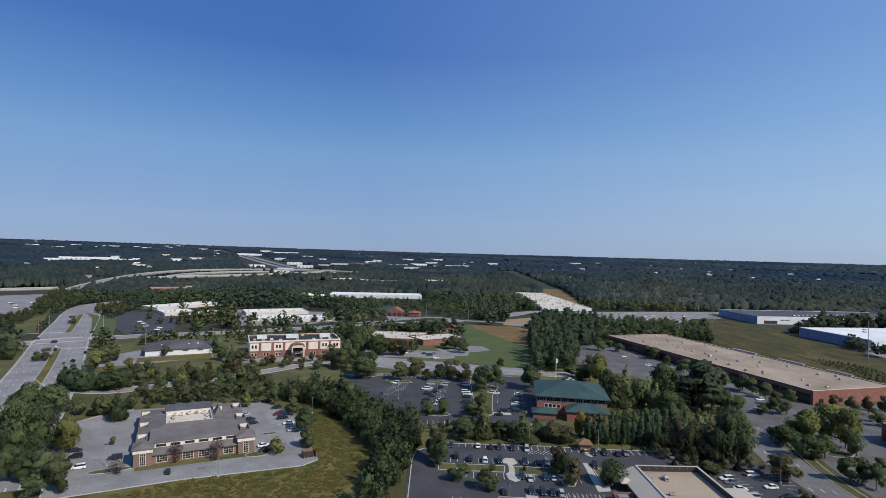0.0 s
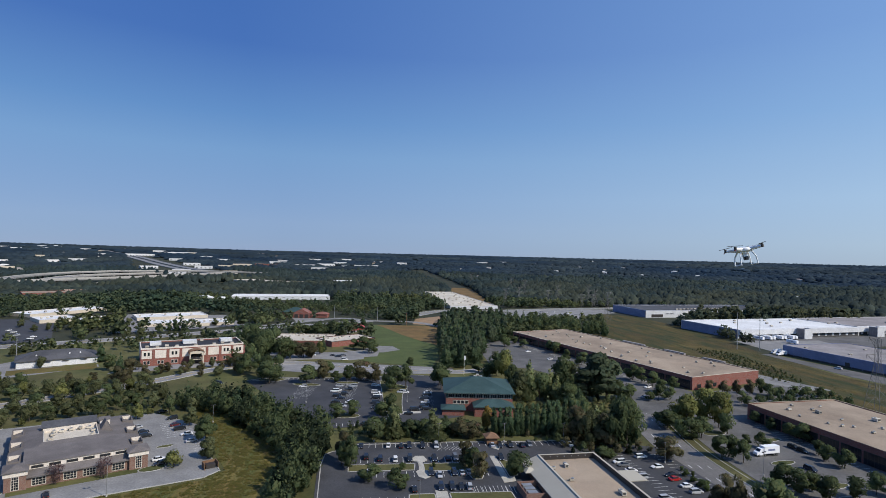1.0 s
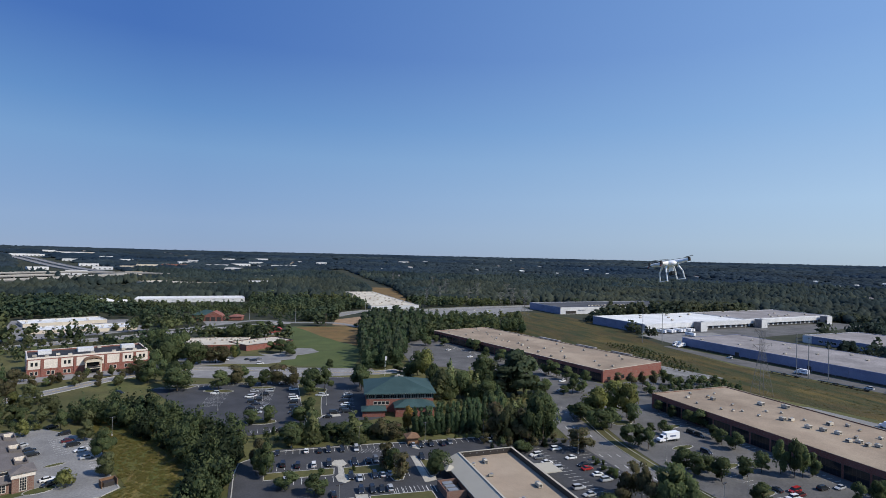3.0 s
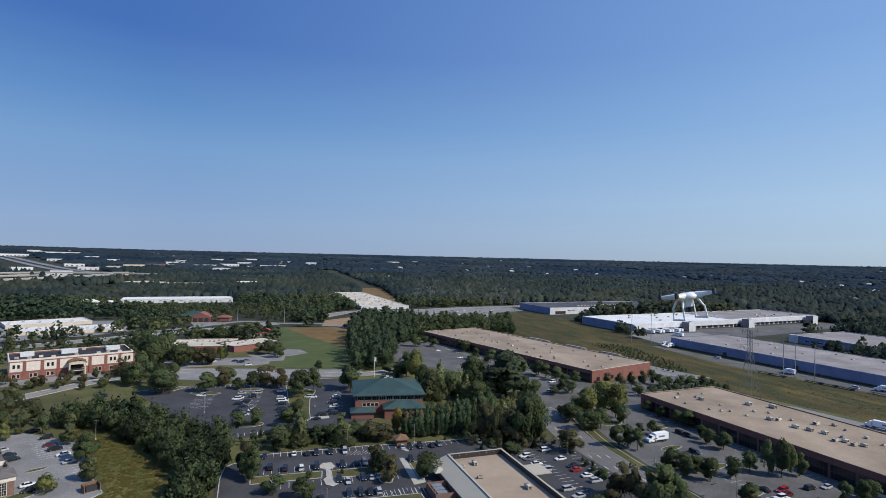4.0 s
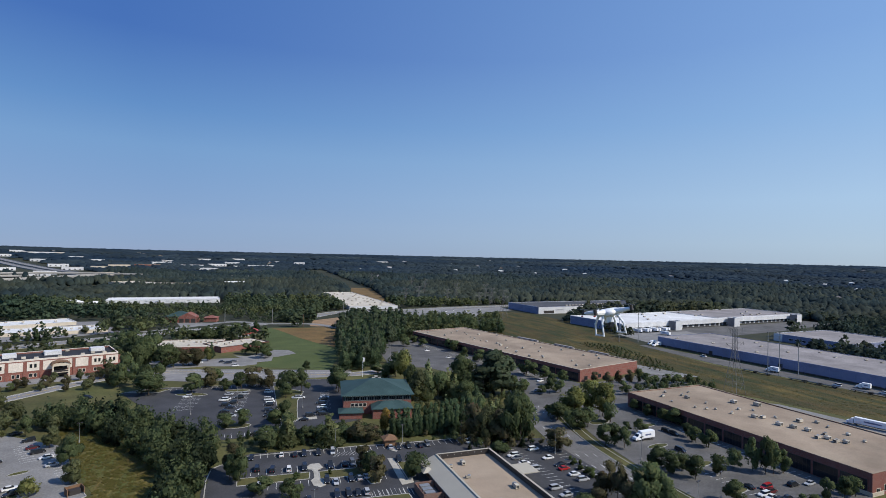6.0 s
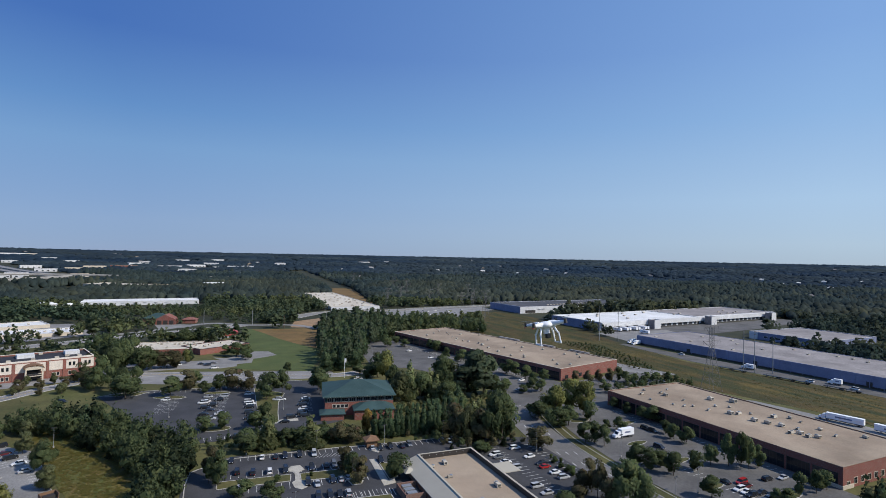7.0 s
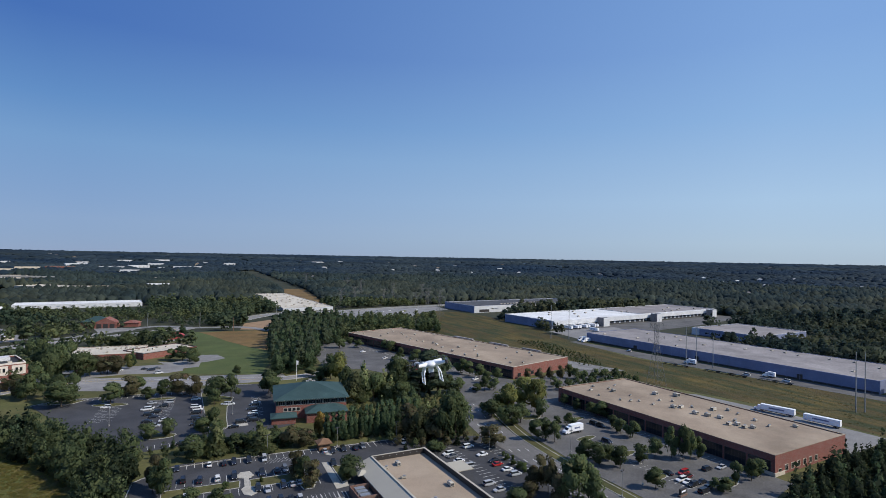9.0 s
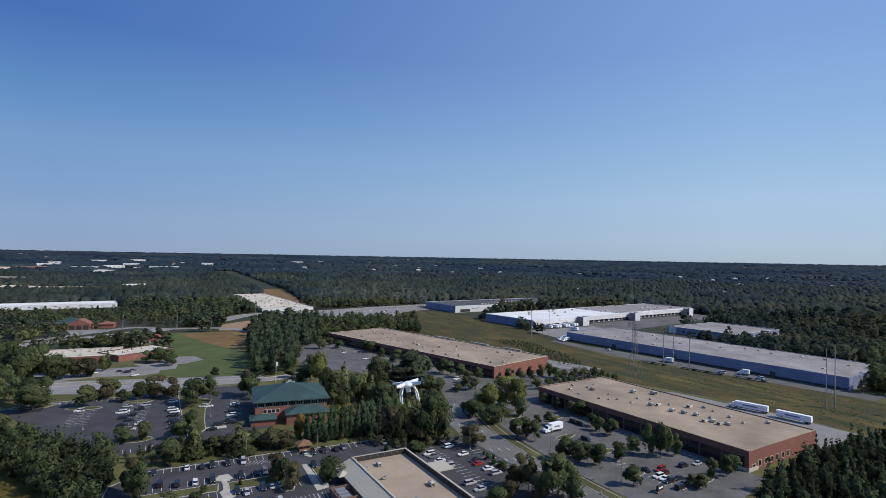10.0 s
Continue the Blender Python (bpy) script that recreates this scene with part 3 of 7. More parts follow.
island("planting_bed", oval(-73, 232, 3.2, 1.4, 28), GRASS, "small grass island with pale kerb")
lot_d = patch("parking_lot_4", [(112, 500), (149, 506), (205, 300), (196, 283), (185, 262), (160, 246), (150, 262), (160, 300), (125, 370), (100, 380)], 0.105, LOT, "worn pale asphalt lot beside the long brick warehouse", "parking lot")
stalls(lot_d, (150, 470), -74, 55, depth=-5, z=0.105)
lot_e = patch("parking_lot_5", [(172, 264), (200, 262), (206, 250), (206, 120), (176, 112), (147, 118), (145, 160), (149, 200), (157, 236)], 0.105, LOT, "worn pale asphalt lot in front of the brick warehouse", "parking lot")
stalls(lot_e, (198, 238), -87, 34, depth=-5, z=0.105)
stalls(lot_e, (165, 160), -87, 12, depth=5, z=0.105)
for cx, cy, w, h in ((172, 168, 6, 2), (170, 190, 6, 2), (185, 215, 7, 2), (165, 145, 5, 2), (184, 130, 6, 2.2), (166, 226, 6, 3)):
    island("planting_bed", oval(cx, cy, w, h, 10), GRASS, "grass tree island with concrete kerb")
patch("parking_lot_14", [(184, 264), (206, 296), (268, 314), (284, 302), (262, 252), (208, 250), (176, 266)], 0.098, LOT, "worn asphalt drive between the brick warehouses", "parking lot")
patch("truck_court", [(262, 128), (300, 132), (298, 175), (288, 226), (272, 240), (250, 240)], 0.09, CONCRETE, "pale concrete truck court behind the warehouse", "yard")
patch("truck_court", [(268, 300), (300, 296), (285, 345), (276, 350)], 0.09, CONCRETE, "pale concrete truck court behind the long warehouse", "yard")
patch("service_road", [(360, 420), (352, 420), (350, 330), (368, 240), (382, 160), (402, 160), (398, 178)], 0.09, LOT, "worn asphalt service road along the blue warehouse", "road")
patch("service_road", [(372, 420), (470, 440), (480, 492), (380, 490)], 0.09, CONCRETE, "pale concrete loading yard", "yard")
patch("loading_yard", [(398, 455), (398, 501), (566, 524), (745, 549), (752, 512), (600, 470), (480, 448)], 0.08, LOT, "worn asphalt yard before the loading docks", "yard")
patch("parking_lot_6", [(-318, 522), (-377, 634), (-348, 640), (-300, 612), (-244, 494), (-278, 477)], 0.09, ASPHALT, "dark asphalt lot behind the grey hall", "parking lot")
patch("lawn_7", [(-406, 617), (-372, 576), (-307, 474), (-288, 463), (-312, 516), (-336, 562)], 0.08, LAWN, "bright mown grass bank beside the avenue", "lawn")
patch("parking_lot_7", [(-215, 540), (-150, 570), (-110, 600), (-150, 690), (-260, 690)], 0.09, WORN, "worn asphalt lot round white-roofed buildings", "parking lot")
patch("parking_lot_8", [(-226, 345), (-232, 392), (-222, 418), (-208, 412), (-212, 384), (-168, 398), (-164, 390), (-190, 368), (-205, 356)], 0.09, WORN, "worn pale asphalt yard of the grey hall", "parking lot")
patch("parking_lot_9", [(-150, 368), (-70, 395), (-55, 425), (-70, 430), (-140, 395)], 0.095, WORN, "worn asphalt drive in front of the brick office", "parking lot")
patch("parking_lot_10", [(-72, 410), (-40, 408), (20, 420), (22, 436), (-60, 440)], 0.095, WORN, "pale asphalt lot by the low brick building", "parking lot")
patch("drive", [(-58, 412), (-30, 402), (8, 392), (44, 382), (70, 376), (70, 357), (38, 358), (-2, 362), (-32, 366), (-60, 378)], 0.088, WORN, "wide pale asphalt drive between field and lot", "road")
patch("parking_lot_11", [(-62, 630), (-33, 634), (-29, 655), (-45, 662), (-70, 666)], 0.09, CONCRETE, "pale concrete apron of the brick station", "yard")
patch("parking_lot_13", [(200, 705), (214, 662), (285, 662), (330, 720), (385, 745), (390, 795), (300, 780), (215, 752)], 0.066, CONCRETE, "pale asphalt lot with cars beside the far street", "parking lot")
patch("playing_field", [(7, 402), (25, 446), (19, 517), (18, 600), (28, 606), (94, 599), (86, 480), (56, 378)], 0.05, LAWN, "green mown playing field", "field")
patch("field", [(28, 602), (94.5, 598), (88, 500), (74, 472), (62, 496), (49, 531), (38, 572)], 0.075, STRAW, "brown stubble field beside dark pines", "field")
patch("sand_pit", [(-6.3, 448.4), (3, 443), (11.5, 452.3), (19.5, 468.5), (35.2, 464.5), (39.9, 447.3), (25.8, 436.8), (11.1, 434.3), (9.6, 410.3), (-0.9, 405.5), (-32.6, 413), (-33.7, 427.5), (-6.1, 423.1), (0.6, 432.4)], 0.1, CONCRETE, "pale bare paved court in the playing field", "court")
patch("meadow", [(-76, 306), (-60, 297), (-30, 240), (-24, 200), (-34, 160), (-88, 168), (-120, 160), (-88, 183), (-50, 197), (-44, 205), (-60, 240), (-74, 280)], 0.045, MEADOW, "overgrown green and brown meadow", "meadow")
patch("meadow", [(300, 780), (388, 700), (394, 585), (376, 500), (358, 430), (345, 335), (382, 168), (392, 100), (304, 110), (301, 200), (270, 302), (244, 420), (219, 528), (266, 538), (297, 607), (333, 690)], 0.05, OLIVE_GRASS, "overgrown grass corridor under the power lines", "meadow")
patch("bare_ground", [(78, 662), (112, 690), (104, 602), (96, 600), (68, 611)], 0.07, CLAY, "bare pale clay cutting beside the street", "ground")
patch("meadow", [(178, 880), (222, 1320), (222, 2250), (306, 2250), (286, 1320), (232, 880)], 0.06, STRAW, "brown cleared strip through the woods", "meadow")


# ---------------- buildings ----------------
def clear_round(x, y, turn, w, d, margin=5, front=5):
    c, s = math.cos(radians(turn)), math.sin(radians(turn))
    KEEP_CLEAR.append(np.array([(x + c * a - s * b, y + s * a + c * b) for a, b in ((-margin, -front), (w + margin, -front), (w + margin, d + margin), (-margin, d + margin))]))


def shell(bm, w, d, h, t=0.4):
    """Four walls with thickness, butted at the corners."""
    box(bm, 0, 0, 0, w, t, h), box(bm, 0, d - t, 0, w, d, h)
    box(bm, 0, t, 0, t, d - t, h), box(bm, w - t, t, 0, w, d - t, h)


def coping(bm, w, d, z, t=0.55, high=0.25):
    box(bm, -0.08, -0.08, z, w + 0.08, t, z + high), box(bm, -0.08, d - t, z, w + 0.08, d + 0.08, z + high)
    box(bm, -0.08, t, z, t, d - t, z + high), box(bm, w - t, t, z, w + 0.08, d - t, z + high)


PANES = {}


def window(parent, face, a, z, wide, high, w, d, panes=1, frame_mat=None, rows=1):
    """A framed window that stands a little proud of a wall. face: s, n, w or e; a: along the wall."""
    t = 0.14
    plate = boxes((-wide / 2 - t, -0.05, z - t, wide / 2 + t, 0.1, z + high + t))
    m = {"s": pose(a, 0, 0), "n": pose(a, d, 0, 0, 0, 180), "w": pose(0, a, 0, 0, 0, -90), "e": pose(w, a, 0, 0, 0, 90)}[face]
    f = part("window", plate, frame_mat or TRIM, parent)
    f.matrix_basis = m
    w_, h_ = wide / panes, high / rows
    key = round(w_, 2), round(h_, 2)
    for k in range(panes):
        for r_ in range(rows):
            if key not in PANES:
                PANES[key] = bpy.data.meshes.new("pane")
                bm = boxes((t / 3, -0.012, t / 3, w_ - t / 3, 0.02, h_ - t / 3))
                bm.to_mesh(PANES[key])
                bm.free()
            part("pane", PANES[key], GLASS, f).location = (-wide / 2 + w_ * k, -0.052, z + h_ * r_)
    return f


def rooftop_unit(x, y, z, turn, w, d, h, group):
    """A boxy air handler on a kerb with a grille and a fan cowl."""
    u = thing("rooftop_unit", "pale sheet-metal air unit on a flat roof", "air unit", pose(x, y, z, 0, 0, turn), group)
    part("casing", boxes((-w / 2, -d / 2, 0.25, w / 2, d / 2, h)), UNIT, u)
    part("kerb_frame", boxes((-w / 2 + 0.1, -d / 2 + 0.1, 0, w / 2 - 0.1, d / 2 - 0.1, 0.25)), UNIT_DARK, u)
    part("grille", boxes((-w / 2 - 0.03, -d / 2 + 0.2, 0.5, -w / 2 + 0.02, d / 2 - 0.2, h - 0.2)), UNIT_DARK, u)
    bm = bmesh.new()
    tube(bm, (w / 5, 0, h), (w / 5, 0, h + 0.2), 0.5, 0.5, 10)
    part("fan_cowl", bm, STEEL, u)
    return u


def warehouse(x, y, turn, w, d, h, wall, roof, label, base=0.0, parapet=0.5, trim=None, front=5):
    """A flat-roofed shed: four walls, a roof deck behind a parapet, a metal coping."""
    b = thing("warehouse", label, "warehouse", pose(x, y, base, 0, 0, turn))
    bm = bmesh.new()
    shell(bm, w, d, h)
    part("wall", bm, wall, b)
    part("roof", boxes((0.4, 0.4, h - parapet - 0.3, w - 0.4, d - 0.4, h - parapet)), roof, b)
    bm = bmesh.new()
    coping(bm, w, d, h, high=0.15)
    part("coping", bm, trim or TRIM, b)
    clear_round(x, y, turn, w, d, front=front)
    return b


def on_roof(x, y, turn, a, b):
    c, s = math.cos(radians(turn)), math.sin(radians(turn))
    return x + c * a - s * b, y + s * a + c * b


def dock_door(parent, face, a, wide, high, w, d, material=None):
    bm = boxes((-wide / 2, -0.05, 1.1, wide / 2, 0.1, 1.1 + high))
    ob = part("dock_door", bm, material or WHITE_WALL, parent)
    ob.matrix_basis = {"s": pose(a, 0, 0), "n": pose(a, d, 0, 0, 0, 180), "w": pose(0, a, 0, 0, 0, -90), "e": pose(w, a, 0, 0, 0, 90)}[face]
    part("canopy", boxes((-wide / 2 - 0.3, -0.9, 1.2 + high, wide / 2 + 0.3, 0.0, 1.4 + high)), DARK_TRIM, ob)


rng = random.Random(4)
PALE_ROOF = surface("pale gravel roof", (0.50, 0.45, 0.37), (0.60, 0.55, 0.46), 18, 0.95, 1.5, stain=0.2)
# the long brick warehouse
LW = (207, 303, 15.8)
lw = warehouse(*LW, 62, 202, 8, RED_BRICK, TAN_ROOF, "long red brick warehouse with a tan gravel roof", trim=CREAM, parapet=0.35)
for k in range(20):
    window(lw, "w", 6 + 10 * k, 0.4, 9.0, 5.2, 62, 202, 6, DARK_TRIM, rows=2)
for k in range(4):
    window(lw, "s", 6 + 7 * k, 1.0, 3, 2.2, 62, 202, 2, DARK_TRIM)
for k in range(5):
    dock_door(lw, "e", 30 + 34 * k, 4, 3.6, 62, 202)
part("stair_bulkhead", boxes((62.2, 100, 0, 64.5, 124, 8.9)), GREY_ROOF, lw, "grey rear lean-to")
part("stair_bulkhead", boxes((62.2, 60, 0, 64.5, 80, 8.9)), GREY_ROOF, lw, "grey rear lean-to")
part("stair_bulkhead", boxes((62.2, 26, 0, 64.5, 44, 8.9)), GREY_ROOF, lw, "grey rear lean-to")
for k in range(34):
    a, b = rng.uniform(6, 56), 6 + 192 * (k + rng.random() * 0.8) / 34
    s = rng.uniform(0.8, 1.3)
    rooftop_unit(*on_roof(*LW, a, b), 7.65, LW[2] + rng.choice((0, 90)), 1.5 * s, 1.1 * s, 0.95 * s, "air units on the long warehouse")
# the second brick warehouse
BW2 = (206.4, 127, 3.6)
b2 = warehouse(*BW2, 54, 119, 8, RED_BRICK, TAN_ROOF, "red brick warehouse with a tan gravel roof", trim=TAN_ROOF, parapet=0.3)
for k in range(12):
    window(b2, "w", 6 + 9.7 * k, 0.4, 8.6, 5.0, 54, 119, 6, DARK_TRIM, rows=2)
for k in range(7):
    window(b2, "s", 3.5 + 4.4 * k, 1.2 if k else 0.3, 2.0, 2.2, 54, 119, 2, CREAM)
part("stone_base", boxes((-0.25, -0.25, 0, 6.5, 1.0, 1.4), (-0.25, 1.0, 0, 0.6, 8, 1.4)), CREAM, b2, "pale stone plinth at the corner")
for k in range(6):
    dock_door(b2, "e", 14 + 18 * k, 4, 3.6, 54, 119)
for a, b, s in ((12, 106, 1.2), (20, 112, 1.0), (24, 104, 1.1), (22, 99, 1.6), (33, 108, 0.8), (8, 96, 0.7), (11, 84, 0.8), (14, 80, 0.9), (18, 78, 0.8), (19, 70, 1.0), (23, 88, 0.8),
                (38, 84, 1.9), (45, 76, 2.1), (29, 74, 0.9), (34, 70, 0.8), (24, 62, 1.7), (27, 60, 1.5), (33, 58, 0.9), (24, 50, 1.7), (26, 45, 1.7), (28, 40, 1.6), (38, 50, 1.7), (44, 46, 1.2), (42, 40, 0.8),
                (22, 32, 1.5), (25, 30, 1.6), (24, 26, 1.5), (27, 24, 1.5), (30, 34, 1.1), (36, 22, 0.9), (39, 30, 1.1), (46, 16, 1.3)):
    rooftop_unit(*on_roof(*BW2, a, b), 7.7, BW2[2] + rng.choice((0, 90)), 1.45 * s, 1.05 * s, 0.85 * s, "air units on the second warehouse")

# the blue-walled warehouse
BLW = (397.7, 180.3, 6.2)
blue = warehouse(*BLW, 74, 239, 8.2, BLUE_WALL, GREY_ROOF, "long blue-grey metal warehouse with a weathered grey roof", trim=BLUE_WALL, parapet=0.15)
for k in range(28):
    part("wall_rib", boxes((-0.12, 4 + 8.3 * k, 0.3, 0.0, 4.35 + 8.3 * k, 7.9)), BLUE_WALL, blue)
part("base_strip", boxes((-0.06, 0.5, 0.0, -0.005, 238, 1.2)), DARK_TRIM, blue)
for b in (44, 120, 180):
    part("dock_door", boxes((-0.1, b, 0.1, 0.05, b + 3.6, 4.0)), DARK_TRIM, blue, "dark roller door")
for k in range(16):
    a, b = rng.uniform(8, 66), 8 + 222 * (k + rng.random() * 0.7) / 16
    rooftop_unit(*on_roof(*BLW, a, b), 8.05, BLW[2], 2.6, 1.6, 0.8, "vents on the blue warehouse")
# the white distribution warehouse
WW = (394.5, 502, 8.0)
white = warehouse(*WW, 172, 82, 9.8, WHITE_WALL, WHITE_ROOF, "white distribution warehouse with a bright white roof", trim=WHITE_WALL, parapet=0.4, front=75)
part("side_wall", boxes((-0.15, 0.2, 0, -0.005, 81.5, 9.4)), BLUE_WALL, white, "blue-grey side plate with the shade in its colour")
WW2 = (*on_roof(*WW, 172.4, 2), 8.0)
white2 = warehouse(*WW2, 178, 80, 10.0, WHITE_WALL, GREY_ROOF, "white warehouse wing with a grey roof", trim=WHITE_WALL, parapet=0.4, front=55)
for ob, w, n in ((white, 172, 16), (white2, 178, 18)):
    for k in range(n):
        dock_door(ob, "s", 8 + (w - 16) * k / (n - 1), 3.2, 2.6, w, 82, WHITE_WALL)
    # shade of the recessed docks, put into the colour of a flat strip
    part("dock_strip", boxes((1, -0.04, 0, w - 1, -0.005, 4.2)), DARK_ROOF, ob, "flat dark strip, shade of the dock recess put in its colour")
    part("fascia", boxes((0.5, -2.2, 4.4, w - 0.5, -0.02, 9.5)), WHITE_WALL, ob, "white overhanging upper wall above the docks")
for a in (76, 184, 320):
    x, y = on_roof(*WW, a, -12)
    tower = warehouse(x, y, 8.0, 11, 9.5, 10.6, WHITE_WALL, GREY_ROOF, "pale projecting stair block of the warehouse", trim=WHITE_WALL)
    # the shade of the block's west side is put into this plate's grey
    part("shaded_cladding", boxes((-0.12, 0.2, 0, -0.005, 9.3, 10.4)), GREY_ROOF, tower, "grey side plate with the shade in its colour")
for k in range(18):
    rooftop_unit(*on_roof(*WW, rng.uniform(10, 330), rng.uniform(10, 75)), 9.5, 8.0, 3, 2, 1.3, "vents on the white warehouse")
low_ware = warehouse(528, 342, 4.5, 90, 75, 7.5, BLUE_WALL, GREY_ROOF, "low grey-roofed warehouse among trees", trim=WHITE_WALL, front=20)
part("end_block", boxes((-0.4, 66, 0, -0.02, 75, 7.4)), WHITE_WALL, low_ware, "white painted corner bay")
for k in range(9):
    window(low_ware, "w", 6 + 6.4 * k, 2.2, 4.2, 2.0, 90, 75, 3, WHITE_WALL)
DW = (399, 689, 5)
dark = warehouse(*DW, 230, 82, 10, WHITE_WALL, DARK_ROOF, "wide warehouse with a dark roof and white walls", trim=BLUE_WALL, front=30)
part("side_wall", boxes((-0.15, 0.2, 0, -0.005, 81.5, 9.6)), BLUE_WALL, dark, "blue-grey side plate with the shade in its colour")
part("loading_bay", boxes((9, -0.16, 0.6, 27, -0.005, 4.6)), DARK_TRIM, dark, "dark open loading bay")
for k in range(2):
    dock_door(dark, "s", 34 + 7 * k, 4.4, 4.5, 230, 82, WHITE_WALL)
for k in range(14):
    rooftop_unit(*on_roof(*DW, 60 + 7 * k, 14 + 1.2 * k), 9.5, 5, 3.5, 2, 1.5, "vents on the dark roof")
FW = (143, 784, 3)
warehouse(*FW, 73, 292, 5, WHITE_WALL, PALE_ROOF, "distant warehouse with a pale tan roof", trim=CREAM, front=60)
for k in range(40):
    rooftop_unit(*on_roof(*FW, rng.uniform(6, 68), 6 + 278 * k / 40), 4.5, 3, 2.6, 2, 1.4, "air units on the distant tan roof")
WB = (-188, 901, 6)
long_white = warehouse(*WB, 153, 45, 6, WHITE_WALL, WHITE_ROOF, "long white warehouse with a white roof", trim=WHITE_WALL, front=60)
for k in range(10):
    dock_door(long_white, "s", 10 + 14 * k, 3, 2.6, 153, 45, WHITE_WALL)

# the low building beside the near lot: tan deck inside sloping metal skirts
near = thing("office_building", "low office with pale metal roof skirts and a tan deck", "office building", pose(63, 193.6, 0, 0, 0, 1.0))
W, D = 32, 84
bm = bmesh.new()
box(bm, 1.2, -D + 1, 0, W - 1.2, -1.2, 3.4)
part("wall", bm, BROWN_BRICK, near)
bm = bmesh.new()
for x0, x1, z0, z1 in ((0, 6.2, 3.2, 5.6), (W, W - 3.4, 3.2, 5.6)):
    v = [bm.verts.new(p) for p in ((x0, 0, z0), (x1, 0, z1), (x1, -D, z1), (x0, -D, z0), (x0, 0, z0 - 0.3), (x1, 0, z0 - 0.3), (x1, -D, z0 - 0.3), (x0, -D, z0 - 0.3))]
    for q in ((0, 1, 2, 3), (4, 7, 6, 5), (0, 4, 5, 1), (1, 5, 6, 2), (2, 6, 7, 3), (3, 7, 4, 0)):
        bm.faces.new([v[i] for i in q])
bmesh.ops.recalc_face_normals(bm, faces=bm.faces)
part("roof_skirt", bm, TAN_METAL, near, "pale standing seam metal skirt")
part("roof", boxes((6.2, -D, 3.0, W - 3.4, -0.6, 3.9)), TAN_ROOF, near, "tan gravel deck")
# shade on the parapet's west-facing inner side is put into its dark colour
part("coping", boxes((6.2, -D, 3.9, 6.7, -0.9, 5.75), (6.2, -0.9, 3.9, W - 3.4, -0.3, 5.75), (W - 4.0, -D, 3.9, W - 3.4, -0.9, 5.75)), DARK_TRIM, near, "parapet round the deck, inner shade put in its dark colour")
part("coping_cap", boxes((6.1, -D, 5.75, 6.8, -0.9, 5.85), (6.1, -0.9, 5.75, W - 3.3, -0.2, 5.85), (W - 4.1, -D, 5.75, W - 3.3, -0.9, 5.85)), TAN_METAL, near)
bm = bmesh.new()
for k in range(7):
    tube(bm, (8 + 2.8 * k, -0.8, 5.1), (8 + 2.8 * k, -1.05, 5.1), 0.18, 0.18, 6)
part("scupper", bm, STEEL, near)
hipped = bmesh.new()
hip(hipped, -1.5, -9.5, 2.2, -6.5, 3.0, 1.3, 0.3, 0.15)
part("porch_roof", hipped, TAN_METAL, near, "small pale metal porch roof")
part("skylight", boxes((W - 3.6, -22, 3.4, W + 6, -13, 3.7)), TAN_METAL, near, "flat entrance canopy")
for a, b, s in ((14, -8, 1.3), (11, -20, 0.9), (23, -32, 1.4), (13, -40, 1.0), (20, -55, 1.3), (8.5, -9.5, 0.9)):
    rooftop_unit(*on_roof(63, 193.6, 1, a, b), 3.9, 90 * (s > 1), 2.0 * s, 1.0 * s, 1.0 * s, "air units on the low office")
yard = thing("mechanical_yard", "walled yard with chillers beside the low office", "equipment yard", pose(56.5, 178.5, 0, 0, 0, 1))
part("screen_wall", boxes((0, -10, 0, 0.3, 0, 2.6), (0.3, -0.3, 0, 7, 0, 2.6), (0.3, -10, 0, 7, -9.7, 2.6)), BROWN_BRICK, yard)
part("floor_slab", boxes((0.3, -9.7, -0.1, 7, -0.3, 0.2)), CONCRETE, yard)
for k in range(3):
    part("chiller", boxes((1.2, -3.2 - 2.8 * k, 0.2, 4.6, -1.2 - 2.8 * k, 2.4)), STEEL, yard)

# the green-roofed brick building
green = thing("office_building", "brick office with green metal hip roofs", "office building", pose(48, 272, 0, 0, 0, -8.5))
bm = bmesh.new()
shell(bm, 34, 31, 6.6)
part("wall", bm, RED_BRICK, green)
part("upper_band", boxes((0.1, 0.1, 6.6, 33.9, 0.4, 9.2), (0.1, 30.6, 6.6, 33.9, 30.9, 9.2), (0.1, 0.4, 6.6, 0.4, 30.6, 9.2), (33.6, 0.4, 6.6, 33.9, 30.6, 9.2)), GREEN_METAL, green, "green metal upper storey")
bm = bmesh.new()
hip(bm, 0, 0, 34, 31, 9.2, 5.0, 1.3)
part("roof", bm, GREEN_METAL, green)
bm = bmesh.new()
for k in range(30):
    box(bm, -1 + 1.2 * k, -1.36, 9.15, -0.94 + 1.2 * k, -1.3, 9.6)
part("gutter", bm, TRIM, green)
for k in range(9):
    window(green, "s", 2.6 + 3.6 * k, 6.9, 3.0, 1.9, 34, 31, 3, STEEL)
for k in range(4):
    window(green, "s", 4.5 + 2.0 * k, 3.9, 1.6, 1.6, 34, 31, 1, TRIM)
for k in range(7):
    window(green, "w", 3 + 4 * k, 7.0, 2.9, 1.7, 34, 31, 3, DARK_TRIM)
for x, y, w, d, h in ((14, -9, 19, 9, 4.6), (-2, -8, 11, 8, 2.9)):
    bm = bmesh.new()
    box(bm, x, y, 0, x + w, y + d - 0.02, h)
    part("wing", bm, RED_BRICK, green)
    bm = bmesh.new()
    hip(bm, x, y, x + w, y + d + (3 if h > 4 else 0), h, 2.4 if h > 4 else 1.4, 0.7)
    part("wing_roof", bm, GREEN_METAL, green)
